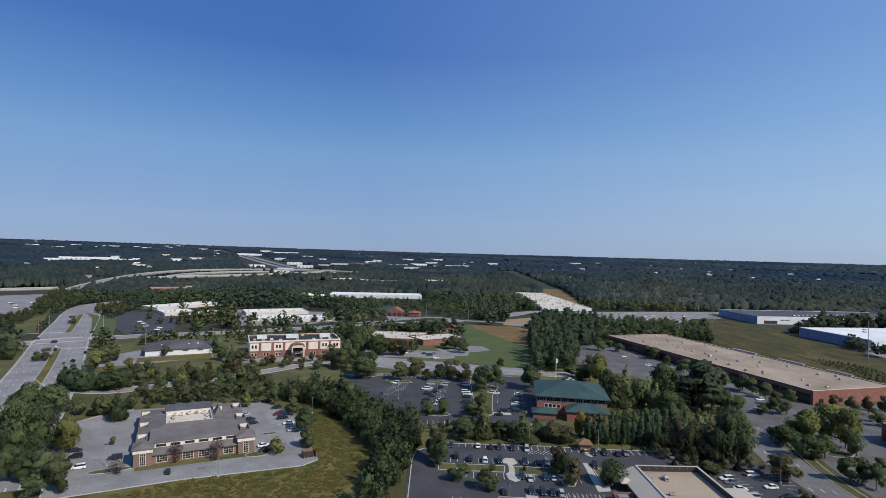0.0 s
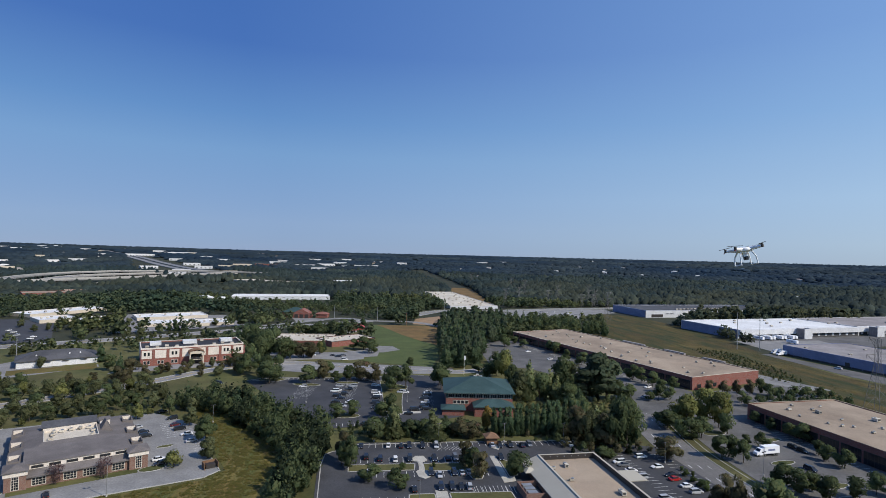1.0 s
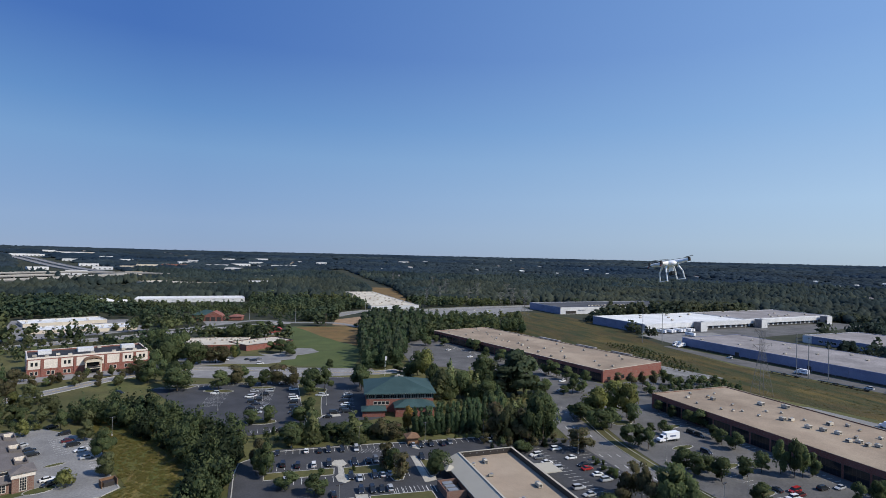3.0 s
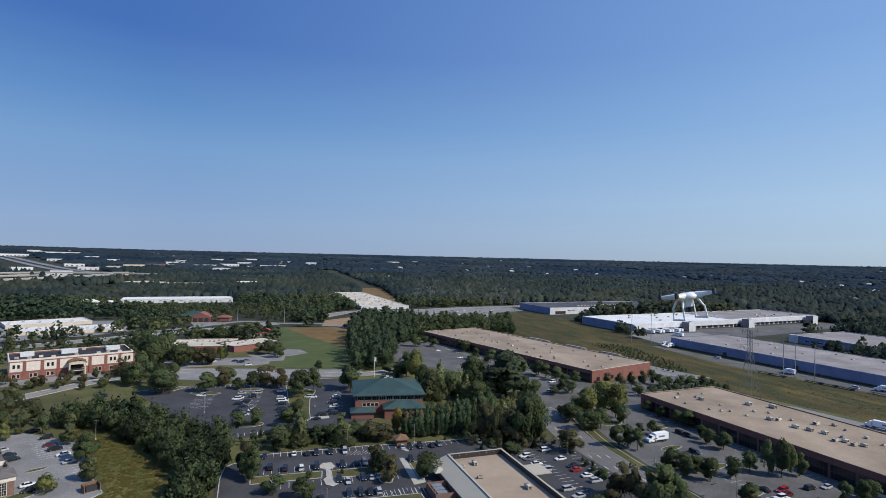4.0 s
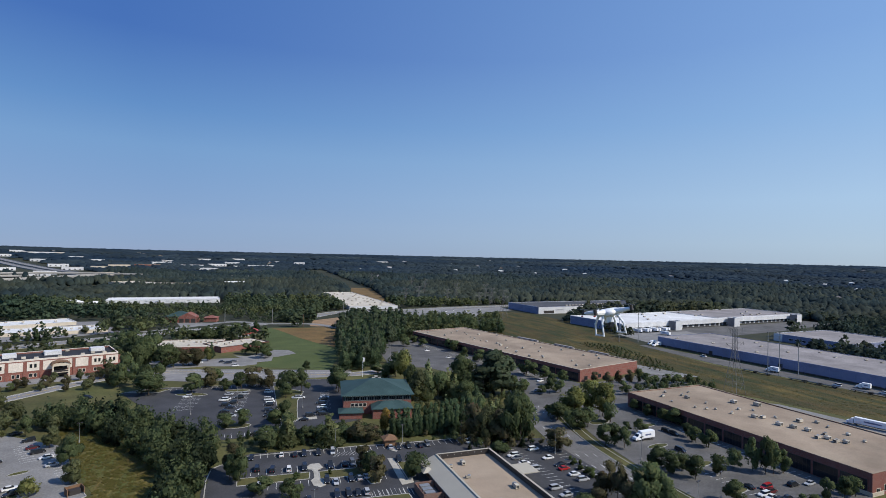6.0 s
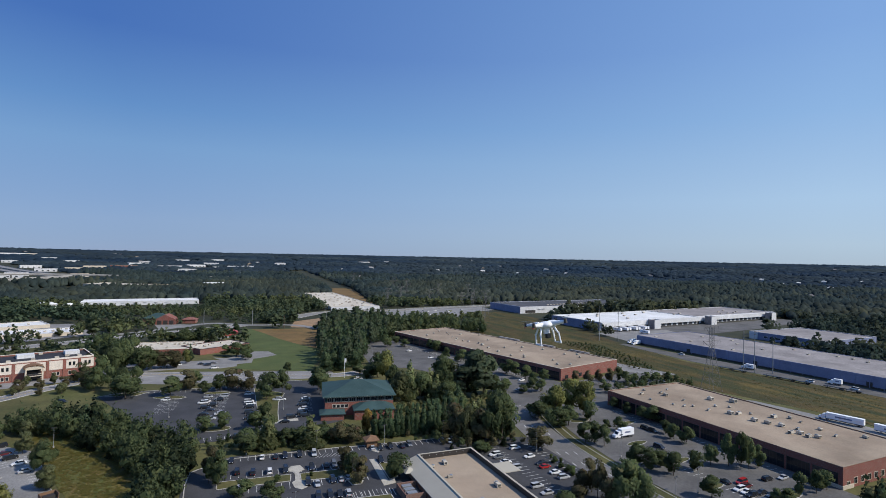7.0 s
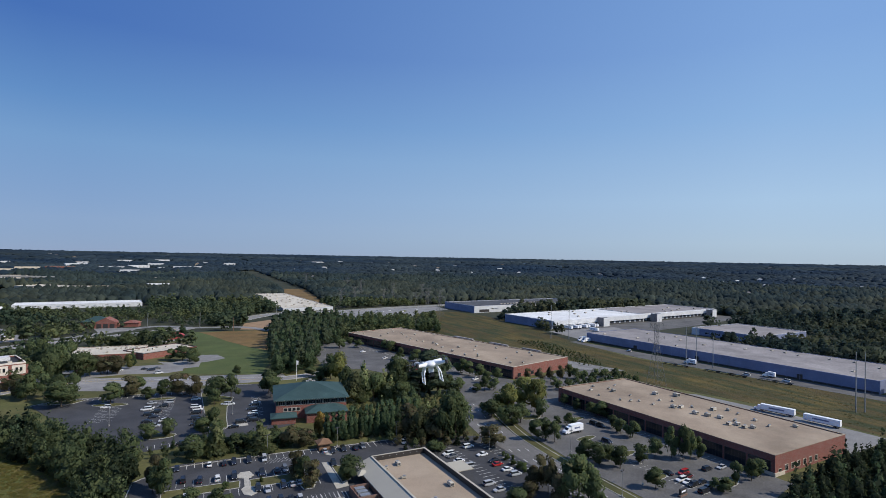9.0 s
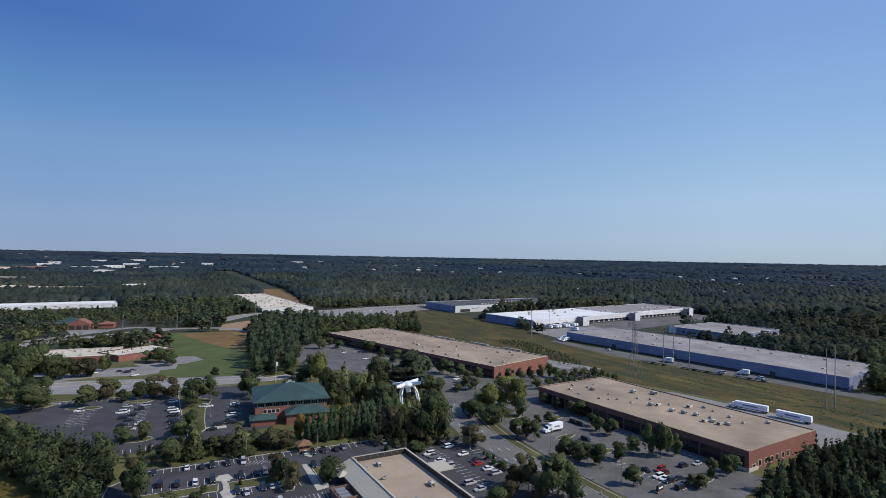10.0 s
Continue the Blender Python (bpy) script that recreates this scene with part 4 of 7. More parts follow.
for a, b in ((16, 17), (19, 17), (17.5, 21)):
    rooftop_unit(*on_roof(48, 272, -8.5, a, b), 13.6, -8.5, 1.6, 1.2, 0.9, "vents on the green roof")

# the brick and cream office
OF = (-138, 388, 21)
office = thing("office_building", "red brick and cream stucco office with a flat dark roof", "office building", pose(*OF[:2], 0, 0, 0, OF[2]))
bm = bmesh.new()
shell(bm, 65, 30, 13.2)
part("wall", bm, RED_BRICK, office)
part("roof", boxes((0.4, 0.4, 12.0, 64.6, 29.6, 12.3)), BLACK_ROOF, office, "dark membrane deck")
bm = bmesh.new()
coping(bm, 65, 30, 13.2, high=0.3)
part("cornice", bm, PANEL, office, "cream cornice")
part("band", boxes((-0.12, -0.12, 12.4, 65.12, -0.005, 13.2), (-0.12, 0, 12.4, -0.005, 30, 13.2)), PANEL, office, "cream stucco band")
for k in range(8):
    x = 3.6 + 8.3 * k
    wide = 6.9 if k % 2 else 6.1
    part("panel", boxes((x - wide / 2, -0.22, 5.6, x + wide / 2, -0.005, 11.7)), PANEL, office, "cream stucco panel")
    if k % 2 == 0 or k == 7:
        for s in (-1.1, 1.1):
            f = window(office, "s", x + s, 7.6, 1.3, 2.6, 65, 30, 1, TRIM)
            f.matrix_basis = pose(x + s, -0.23, 0)
    if k != 3:
        for s in (-1.1, 1.1):
            window(office, "s", x + s, 1.4, 1.5, 2.4, 65, 30, 1, TRIM)
    part("pilaster", boxes((x + 3.4, -0.35, 0, x + 4.6, -0.006, 11.7)), RED_BRICK, office)
for k in range(4):
    x = 3.5 + 7.6 * k
    part("panel", boxes((-0.2, x - 2.4, 5.6, -0.006, x + 2.4, 11.7)), PANEL, office)
    window(office, "w", x, 1.4, 1.6, 2.4, 65, 30, 1, TRIM)
# entrance porch with an arched hood
bm = bmesh.new()
arcs = []
for r_ in (4.6, 5.1):
    for y_ in (-7.4, -0.4):
        arcs.append([bm.verts.new((33.5 - r_ * math.cos(math.pi * k / 14), y_, 9.0 + (r_ - 2.4) * math.sin(math.pi * k / 14))) for k in range(15)])
for k in range(14):
    for p, q in ((0, 1), (1, 3), (3, 2), (2, 0)):
        bm.faces.new((arcs[p][k], arcs[p][k + 1], arcs[q][k + 1], arcs[q][k]))
for k in (0, 14):
    bm.faces.new((arcs[0][k], arcs[1][k], arcs[3][k], arcs[2][k]))
bmesh.ops.recalc_face_normals(bm, faces=bm.faces)
part("porch_hood", bm, WOOD, office, "tan arched porch hood")
part("porch_pediment", boxes((29.2, -6.9, 8.4, 37.8, -6.4, 10.4)), CREAM, office)
for x in (29.0, 37.2):
    part("porch_column", boxes((x, -7.3, 0, x + 0.8, -6.5, 8.4)), CREAM, office)
part("porch_deck", boxes((29.2, -7.2, 4.0, 37.8, -0.4, 4.4)), CREAM, office)
part("porch_rail", boxes((29.9, -7.15, 4.4, 37.1, -7.05, 5.4)), DARK_TRIM, office)
part("porch_glass", boxes((29.6, -0.5, 0.2, 37.4, -0.36, 8.4)), GLASS, office)
for x, w in ((6, 7), (27, 9), (52, 8)):
    part("roof_screen", boxes((x, 16, 12.3, x + w, 23, 14.8)), WHITE_WALL, office, "white rooftop screen wall")
for k in range(10):
    rooftop_unit(*on_roof(*OF, 4 + 6 * k, rng.choice((5, 9, 25))), 11.07, OF[2], 2.2, 1.6, 1.4, "air units on the brick office")
office.matrix_basis = pose(*OF[:2], 0, 0, 0, OF[2]) @ Matrix.Diagonal((1, 1, 0.9, 1))
clear_round(*OF, 65, 30)

# the low grey office with a roof well
NB = (-108.4, 193.7, 26.5)
grey = thing("office_building", "low brick office with grey shingle roofs and a sunken equipment well", "office building", pose(*NB[:2], 0, 0, 0, NB[2]))
W, D = 39.5, 57
bm = bmesh.new()
shell(bm, W, D, 3.9)
part("wall", bm, BROWN_BRICK, grey)
# sloping shingle roof as a ring round the well
bm = bmesh.new()
outer = [(-0.8, 3.2), (W + 0.8, 3.2), (W + 0.8, D + 0.8), (-0.8, D + 0.8)]
inner = [(9.5, 25), (26.5, 25), (26.5, 40), (9.5, 40)]
lo, ed, up, well = ([bm.verts.new((*p, z)) for p in ring_] for ring_, z in ((outer, 3.8), (outer, 4.3), (inner, 7.2), (inner, 6.0)))
for i in range(4):
    bm.faces.new((lo[i - 1], lo[i], ed[i], ed[i - 1])), bm.faces.new((ed[i - 1], ed[i], up[i], up[i - 1])), bm.faces.new((up[i - 1], up[i], well[i], well[i - 1]))
part("roof", bm, SHINGLE, grey)
part("well_deck", boxes((9.5, 25, 5.6, 26.5, 40, 6.2)), CREAM, grey, "cream membrane well floor")
part("well_trim", boxes((9.3, 24.8, 7.15, 26.7, 25.1, 7.3), (9.3, 25.1, 7.15, 9.6, 39.9, 7.3), (26.4, 25.1, 7.15, 26.7, 39.9, 7.3)), TRIM, grey)
# clerestory band over a lower front roof
part("clerestory", boxes((4.5, 3.2, 3.9, W - 5, 4.1, 6.6)), PANEL, grey, "cream clerestory band")
bm = bmesh.new()
v = [bm.verts.new(p) for p in ((4.5, -0.8, 3.8), (W - 5, -0.8, 3.8), (W - 5, 3.2, 5.0), (4.5, 3.2, 5.0), (4.5, -0.8, 3.5), (W - 5, -0.8, 3.5), (W - 5, 3.2, 3.5), (4.5, 3.2, 3.5))]
for q in ((0, 1, 2, 3), (4, 7, 6, 5), (0, 4, 5, 1), (1, 5, 6, 2), (2, 6, 7, 3), (3, 7, 4, 0)):
    bm.faces.new([v[i] for i in q])
part("front_roof", bm, SHINGLE, grey)
bm = bmesh.new()
v = [bm.verts.new(p) for p in ((4, 2.9, 6.6), (W - 4.5, 2.9, 6.6), (W - 4.5, 20, 6.75), (4, 20, 6.75), (4, 2.9, 6.9), (W - 4.5, 2.9, 6.9), (W - 4.5, 20, 7.0), (4, 20, 7.0))]
for q in ((3, 2, 1, 0), (4, 5, 6, 7), (0, 1, 5, 4), (1, 2, 6, 5), (2, 3, 7, 6), (3, 0, 4, 7)):
    bm.faces.new([v[i] for i in q])
part("upper_roof", bm, SHINGLE, grey)
for k in range(6):
    window(grey, "s", 8 + 5.0 * k, 5.4, 3.0, 0.6, W, D, 3, DARK_TRIM).location = Vector((8 + 4.8 * k, 3.15, 0))
for x in (8.5, 17.0, 22.5, 31):
    window(grey, "s", x, 0.7, 3.6, 2.4, W, D, 4, TRIM, rows=3)
for x0 in (-0.6, W - 5.2):
    bm = bmesh.new()
    box(bm, x0, -1.2, 0, x0 + 5.8, 5.0, 4.9)
    part("corner_tower", bm, BROWN_BRICK, grey)
    bm = bmesh.new()
    box(bm, x0 - 0.3, -1.5, 4.9, x0 + 6.1, 5.3, 6.3)
    part("tower_band", bm, PANEL, grey)
    bm = bmesh.new()
    hip(bm, x0 - 0.3, -1.5, x0 + 6.1, 6.5, 6.3, 1.2, 0.4, 0.2)
    part("tower_roof", bm, SHINGLE, grey)
    window(grey, "s", x0 + 2.9, 0.6, 1.8, 4.1, W, D, 3, TRIM, rows=5).location = Vector((x0 + 2.9, -1.22, 0))
for y0 in (11.5, 27, 43.5):
    for x0, x1 in ((-0.6, 3.2), (W - 3.2, W + 0.6)):
        well = part("light_well", boxes((x0, y0, 3.9, x1, y0 + 0.4, 5.6), (x0, y0 + 5.6, 3.9, x1, y0 + 6, 6.2), (x0, y0 + 0.4, 3.9, x0 + 0.4, y0 + 5.6, 6.0), (x1 - 0.4, y0 + 0.4, 3.9, x1, y0 + 5.6, 6.0)), SHINGLE, grey, "shingled roof light well")
        part("well_lining", boxes((x0 + 0.4, y0 + 5.5, 4.2, x1 - 0.4, y0 + 5.595, 6.1)), PANEL, well)
        part("well_floor", boxes((x0 + 0.4, y0 + 0.4, 4.0, x1 - 0.4, y0 + 5.5, 4.4)), DARK_ROOF, well)
part("rear_lining", boxes((9.1, 39.75, 6.2, 26.9, 39.99, 7.85)), PANEL, grey, "pale lining of the roof well")
bm = bmesh.new()
v = [bm.verts.new(p) for p in ((8.6, 39.6, 8.05), (27.2, 39.6, 8.05), (27.2, 45, 9.4), (8.6, 45, 9.4), (8.6, 39.6, 7.87), (27.2, 39.6, 7.87), (27.2, 45, 5.8), (8.6, 45, 5.8))]
for q in ((0, 1, 2, 3), (4, 7, 6, 5), (0, 4, 5, 1), (1, 5, 6, 2), (2, 6, 7, 3), (3, 7, 4, 0)):
    bm.faces.new([v[i] for i in q])
part("rear_roof", bm, DARK_ROOF, grey, "dark sloping roof behind the well")
for y0 in (14, 22, 34, 48):
    window(grey, "w", y0, 0.8, 2.4, 2.2, W, D, 2, TRIM, rows=2)
for k, (a, b) in enumerate(((11.5, 29), (12, 34), (12.5, 38), (15, 37.5), (18, 38), (21, 38), (24, 37.5), (25, 33), (24.5, 28))):
    rooftop_unit(*on_roof(*NB, a, b), 6.2, NB[2] + 30 * (k % 3), 1.7, 1.1, 0.9, "air units in the roof well")
gable = bmesh.new()
v = [gable.verts.new(p) for p in ((27.4, 30, 6.6), (31.6, 30, 6.2), (29.4, 31, 10.2), (27.4, 37, 6.6), (31.6, 37, 6.2), (29.4, 36, 10.2))]
for q in ((0, 1, 2), (5, 4, 3), (0, 2, 5, 3), (1, 4, 5, 2), (0, 3, 4, 1)):
    gable.faces.new([v[i] for i in q])
bmesh.ops.recalc_face_normals(gable, faces=gable.faces)
part("roof_gable", gable, SHINGLE, grey, "small shingled gable beside the well")
part("stair_house", boxes((27.8, 38.5, 6.0, 31.4, 42.5, 8.6)), PANEL, grey, "pale stair housing on the roof")
part("stair_house_roof", boxes((27.5, 38.2, 8.6, 31.7, 42.8, 8.9)), SHINGLE, grey)
patch("pavement_3", [on_roof(*NB, a, b) for a, b in ((-5, 2), (-1.2, 2), (-1.2, 52), (-5, 52))], 0.2, CONCRETE, "pale concrete walk beside the grey office", "pavement", clear=False)
patch("lawn", [on_roof(*NB, a, b) for a, b in ((0, -4.5), (40, -4.5), (40, -0.2), (0, -0.2))], 0.17, GRASS, "dry lawn strip in front of the office", "lawn", clear=False)

# the grey-roofed hall
GH = (-210, 384, 27.5)
hall = thing("hall", "low white hall under a grey hip roof", "hall", pose(*GH[:2], 0, 0, 0, GH[2]))
bm = bmesh.new()
shell(bm, 44, 24, 4.2)
part("wall", bm, WHITE_WALL, hall)
bm = bmesh.new()
hip(bm, 0, 0, 44, 24, 4.2, 4.6, 1.0)
part("roof", bm, DARK_ROOF, hall, "dark grey shingle roof")
for k in range(3):
    dock_door(hall, "s", 16 + 10 * k, 3.2, 2.0, 44, 24)
for x, y in ((10, 5), (34, 5), (28, 5)):
    part("roof_vent", boxes((x, y, 6.0, x + 0.8, y + 0.8, 7.4)), WHITE_WALL, hall)
clear_round(*GH, 44, 24)
patch("lawn", [(-212, 378), (-170, 400), (-163, 386), (-205, 364)], 0.12, MEADOW, "dry lawn in front of the hall", "lawn", clear=False)

# the low brick building by the playing field
LB = (-69, 472, -4)
low = thing("school_building", "low red brick building with a pale tan roof", "school building", pose(*LB[:2], 0, 0, 0, LB[2]))
bm = bmesh.new()
shell(bm, 52, 38, 4.2)
part("wall", bm, RED_BRICK, low)
part("roof", boxes((0.4, 0.4, 3.4, 51.6, 37.6, 3.95)), PALE_ROOF, low)
bm = bmesh.new()
coping(bm, 52, 38, 4.2, high=0.2)
part("coping", bm, CREAM, low)
LB2 = (-16, 461, 33)
low2 = thing("school_building", "low red brick wing with a pale tan roof", "school building", pose(*LB2[:2], 0, 0, 0, LB2[2]))
bm = bmesh.new()
shell(bm, 44, 27, 4.4)
part("wall", bm, RED_BRICK, low2)
part("roof", boxes((0.4, 0.4, 3.6, 43.6, 26.6, 4.1)), PALE_ROOF, low2)
bm = bmesh.new()
coping(bm, 44, 27, 4.4, high=0.3)
part("coping", bm, DARK_TRIM, low2)
for k in range(14):
    rooftop_unit(*on_roof(*LB, 4 + 3.4 * k, rng.uniform(4, 34)), 3.95, LB[2], 1.8, 1.4, 1.2, "air units on the low brick building")
for k in range(6):
    rooftop_unit(*on_roof(*LB2, 5 + 6 * k, rng.uniform(5, 22)), 4.1, LB2[2], 1.8, 1.4, 1.2, "air units on the low brick wing")
clear_round(*LB, 52, 38), clear_round(*LB2, 44, 27)


def gabled(name, label, category, x, y, turn, w, d, h, rise_, wall, roof):
    b = thing(name, label, category, pose(x, y, 0, 0, 0, turn))
    bm = bmesh.new()
    shell(bm, w, d, h)
    part("wall", bm, wall, b)
    bm = bmesh.new()
    hip(bm, 0, 0, w, d, h, rise_, 0.8)
    part("roof", bm, roof, b)
    clear_round(x, y, turn, w, d)
    return b


station = gabled("fire_station", "brick station with a green hip roof and open bays", "station", -82, 672, -8, 26, 22, 6, 5, RED_BRICK, GREEN_METAL)
front = bmesh.new()
v = [front.verts.new(p) for p in ((14, -6, 0), (34, -6, 0), (34, -6, 6), (24, -6, 11), (14, -6, 6), (14, 10, 0), (34, 10, 0), (34, 10, 6), (24, 10, 11), (14, 10, 6))]
for q in ((4, 3, 2, 1, 0), (5, 6, 7, 8, 9), (0, 1, 6, 5), (1, 2, 7, 6), (2, 3, 8, 7), (3, 4, 9, 8), (4, 0, 5, 9)):
    front.faces.new([v[i] for i in q])
part("gable_front", front, RED_BRICK, station, "red brick gabled front")
for k in range(3):
    part("bay_door", boxes((16 + 6 * k, -6.1, 0, 20.5 + 6 * k, -5.9, 4.6)), DARK_TRIM, station)
gabled("shed", "brick annexe with a low roof", "annexe", -43, 670, -10, 14, 12, 4, 2.4, RED_BRICK, RED_BRICK)
gabled("shed", "small red metal shed beside the field", "shed", -1, 559, 3, 14, 9, 3.4, 2.2, SHED_RED, SHED_RED)
patch("service_road", [(-13, 539), (20, 558), (21, 578), (14, 570), (-7, 558)], 0.09, CONCRETE, "pale concrete yard by the red shed", "yard")
# white-roofed offices and others on the far side of the cross street
for x, y, turn, w, d, h in ((-345, 655, 59, 95, 22, 4.5), (-310, 605, 40, 34, 24, 4.5), (-268, 600, 35, 32, 26, 4.5), (-228, 630, 27, 72, 24, 4.5), (-207, 580, 20, 52, 22, 4.2), (-158, 588, 22, 38, 24, 4.2)):
    b = warehouse(x, y, turn, w, d + 12, h - 1, CREAM, WHITE_ROOF, "low office with a bright white roof among trees", trim=WHITE_WALL, front=14)
    for k in range(5):
        rooftop_unit(*on_roof(x, y, turn, 4 + (w - 8) * k / 5, rng.uniform(4, d - 4)), h - 0.5, turn, 2.2, 1.8, 1.2, "air units on white roofs")
for x, y, turn, w, d, wall, roof in ((-470, 905, 28, 70, 26, RED_BRICK, CREAM), (-455, 960, 28, 60, 22, RED_BRICK, CREAM)):
    warehouse(x, y, turn, w, d, 7, wall, roof, "long red brick restaurant with a pale roof edge", trim=CREAM)
warehouse(-285, 1380, -42, 150, 60, 7, CREAM, PALE_ROOF, "distant warehouse with a pale pinkish roof", trim=CREAM, front=190)


# ---------------- trees ----------------
def lumps_of(kind, seed):
    """Ellipsoids that make up a crown of height 1: centre, radii."""
    r = np.random.RandomState(seed)
    out = []
    if kind in ("fir", "spire", "column"):
        wide = {"fir": 0.30, "spire": 0.27, "column": 0.19}[kind]
        top = {"fir": 1.0, "spire": 1.0, "column": 0.5}[kind]
        for k in range(11):
            t = k / 10
            w = wide * (1 - t * top * 0.85) * (0.85 + 0.3 * r.rand())
            for _ in range(3 if t < 0.7 else 1):
                a = r.rand() * 6.283
                out.append(((math.cos(a) * w * 0.45, math.sin(a) * w * 0.45, 0.12 + 0.82 * t), (w * 0.75, w * 0.75, 0.09)))
    elif kind == "pine":
        for k in range(19):
            t = 0.24 + 0.70 * r.rand()
            w = 0.27 * (1.12 - t) * (0.5 + 0.6 * r.rand())
            a = r.rand() * 6.283
            out.append(((math.cos(a) * w, math.sin(a) * w, t), (0.13, 0.13, 0.085)))
        out.append(((0, 0, 0.93), (0.1, 0.1, 0.07)))
    else:
        for k in range(15):
            a, u = r.rand() * 6.283, r.rand() ** 0.6
            z = 0.19 + 0.64 * r.rand()
            w = 0.34 * u * (1 - abs(z - 0.46) * 0.9)
            s = 0.12 + 0.08 * r.rand()
            out.append(((math.cos(a) * w, math.sin(a) * w, z), (s * 1.15, s * 1.15, s * 0.85)))
        out.append(((0, 0, 0.86), (0.16, 0.16, 0.11)))
    return out


def leaf_cards(lumps, count, size, seed):
    """Small tilted quads scattered over the outside of the lumps, with uneven density."""
    r = np.random.RandomState(seed)
    c, s = np.array([l[0] for l in lumps]), np.array([l[1] for l in lumps])
    pick = r.choice(len(lumps), count, p=(s[:, 0] ** 2) / (s[:, 0] ** 2).sum())
    d = r.normal(size=(count, 3))
    d /= np.linalg.norm(d, axis=1)[:, None]
    d[:, 2] = np.where(r.rand(count) < 0.35, np.abs(d[:, 2]), d[:, 2])
    at = c[pick] + s[pick] * d * (0.75 + 0.4 * r.rand(count, 1))
    n = d + 0.38 * r.normal(size=(count, 3))
    n /= np.linalg.norm(n, axis=1)[:, None]
    u = np.cross(n, r.normal(size=(count, 3)))
    u /= np.linalg.norm(u, axis=1)[:, None]
    v = np.cross(n, u)
    k = size * (0.6 + 0.8 * r.rand(count, 1))
    corners = np.stack([at - u * k - v * k * 0.6, at + u * k * 0.8 - v * k * 0.7, at + u * k + v * k * 0.7, at - u * k * 0.7 + v * k * 0.6], 1)
    heart = np.array([0, 0, 0.45]) if len(lumps) else 0
    soft = 0.38 * d + 0.8 * (at - heart) / np.maximum(np.linalg.norm(at - heart, axis=1), 1e-3)[:, None] + 0.25 * n
    soft /= np.linalg.norm(soft, axis=1)[:, None]
    return corners.reshape(-1, 3), np.arange(count * 4).reshape(-1, 4), np.repeat(soft, 4, 0)


def crown_arrays(kind, seed, count, leaf=0.025):
    sparse = kind == "bare"
    lumps = lumps_of(kind, seed)
    verts, faces, soft = leaf_cards(lumps, count // 2 if sparse else count, 0.022 if sparse else 0.030 if count < 600 else leaf, seed)
    if not sparse:  # a denser heart, so that the crown is not see-through
        heart = []
        for c, s in lumps[::2]:
            heart.append((c, [q * 0.72 for q in s]))
        hv, hf, hs = leaf_cards(heart, count // 5, 0.065, seed + 50)
        faces = np.vstack([faces, hf + len(verts)])
        verts, soft = np.vstack([verts, hv]), np.vstack([soft, hs])
    verts[:, 2] = np.maximum(verts[:, 2], 0.03)
    return verts, faces, soft


def trunk_mesh(kind, seed):
    r = random.Random(seed)
    bm = bmesh.new()
    top = {"pine": 0.92, "fir": 0.8, "spire": 0.8, "column": 0.75}.get(kind, 0.5)
    lean = (r.uniform(-0.02, 0.02), r.uniform(-0.02, 0.02))
    tube(bm, (0, 0, -0.02), (lean[0] * 0.5, lean[1] * 0.5, top * 0.5), 0.022, 0.015, 6)
    tube(bm, (lean[0] * 0.5, lean[1] * 0.5, top * 0.5), (*lean, top), 0.015, 0.006, 6)
    for k in range(5):
        a, z = k * 2.4 + r.random(), top * r.uniform(0.45, 0.85)
        out = 0.22 if kind not in ("column", "spire", "fir") else 0.1
        tube(bm, (lean[0] * 0.6, lean[1] * 0.6, z), (math.cos(a) * out, math.sin(a) * out, z + 0.16), 0.009, 0.003, 5)
    data = bpy.data.meshes.new("trunk")
    bm.to_mesh(data)
    bm.free()
    return data


TREE_WORDS = {
    "oak": "broadleaf tree with a full dark green crown", "lime": "broadleaf tree with a yellow-green crown", "rust": "tree with a crown turning rusty brown",
    "bare": "small tree with sparse brown leaves", "olive": "broadleaf tree with a pale olive crown", "gold": "small tree with golden leaves", "fir": "dense dark green fir tree",
    "spire": "tall pale green tree with a pointed crown", "column": "columnar dark green cypress in a row", "pine": "tall pine with an open tufted crown", "shrub": "low rounded green shrub"}
tree_kinds = {}
tree_rng = random.Random(11)


def tree(x, y, h, kind, z=0.0, wide=1.0):
    fine = h >= 9 and math.hypot(x, y) < 255 and x < 0
    key = (kind, fine)
    if key not in tree_kinds:
        shape = "oak" if kind in ("oak", "olive", "lime", "rust", "bare", "gold", "shrub") else kind
        made = []
        for k in range(4 if shape == "oak" else 2):
            seed = 31 * k + len(tree_kinds) * 7
            t = thing("tree", TREE_WORDS[kind], "tree")
            part("trunk", trunk_mesh(shape, seed), BARK, t)
            part("crown", quads("crown", *crown_arrays("bare" if kind == "bare" else shape, seed, 4200 if fine else 1500, 0.015 if fine else 0.025)), LEAF[kind], t)
            made.append(t)
        tree_kinds[key] = made
    s = h * wide * tree_rng.uniform(0.9, 1.15)
    m = pose(x, y, z, 0, 0, tree_rng.uniform(0, 360)) @ Matrix.Diagonal((s, s, h * tree_rng.uniform(0.93, 1.07), 1))
    return copy_thing(tree_rng.choice(tree_kinds[key]), m)


TREES_ROADSIDE = [
    (-288, 360, 13.5, "oak"), (-329, 407, 12.0, "oak"), (-303, 381, 10.5, "oak"), (-265, 363, 9.0, "rust"), (-268, 359, 7.5, "oak"), (-360, 527, 9.0, "rust"),
]

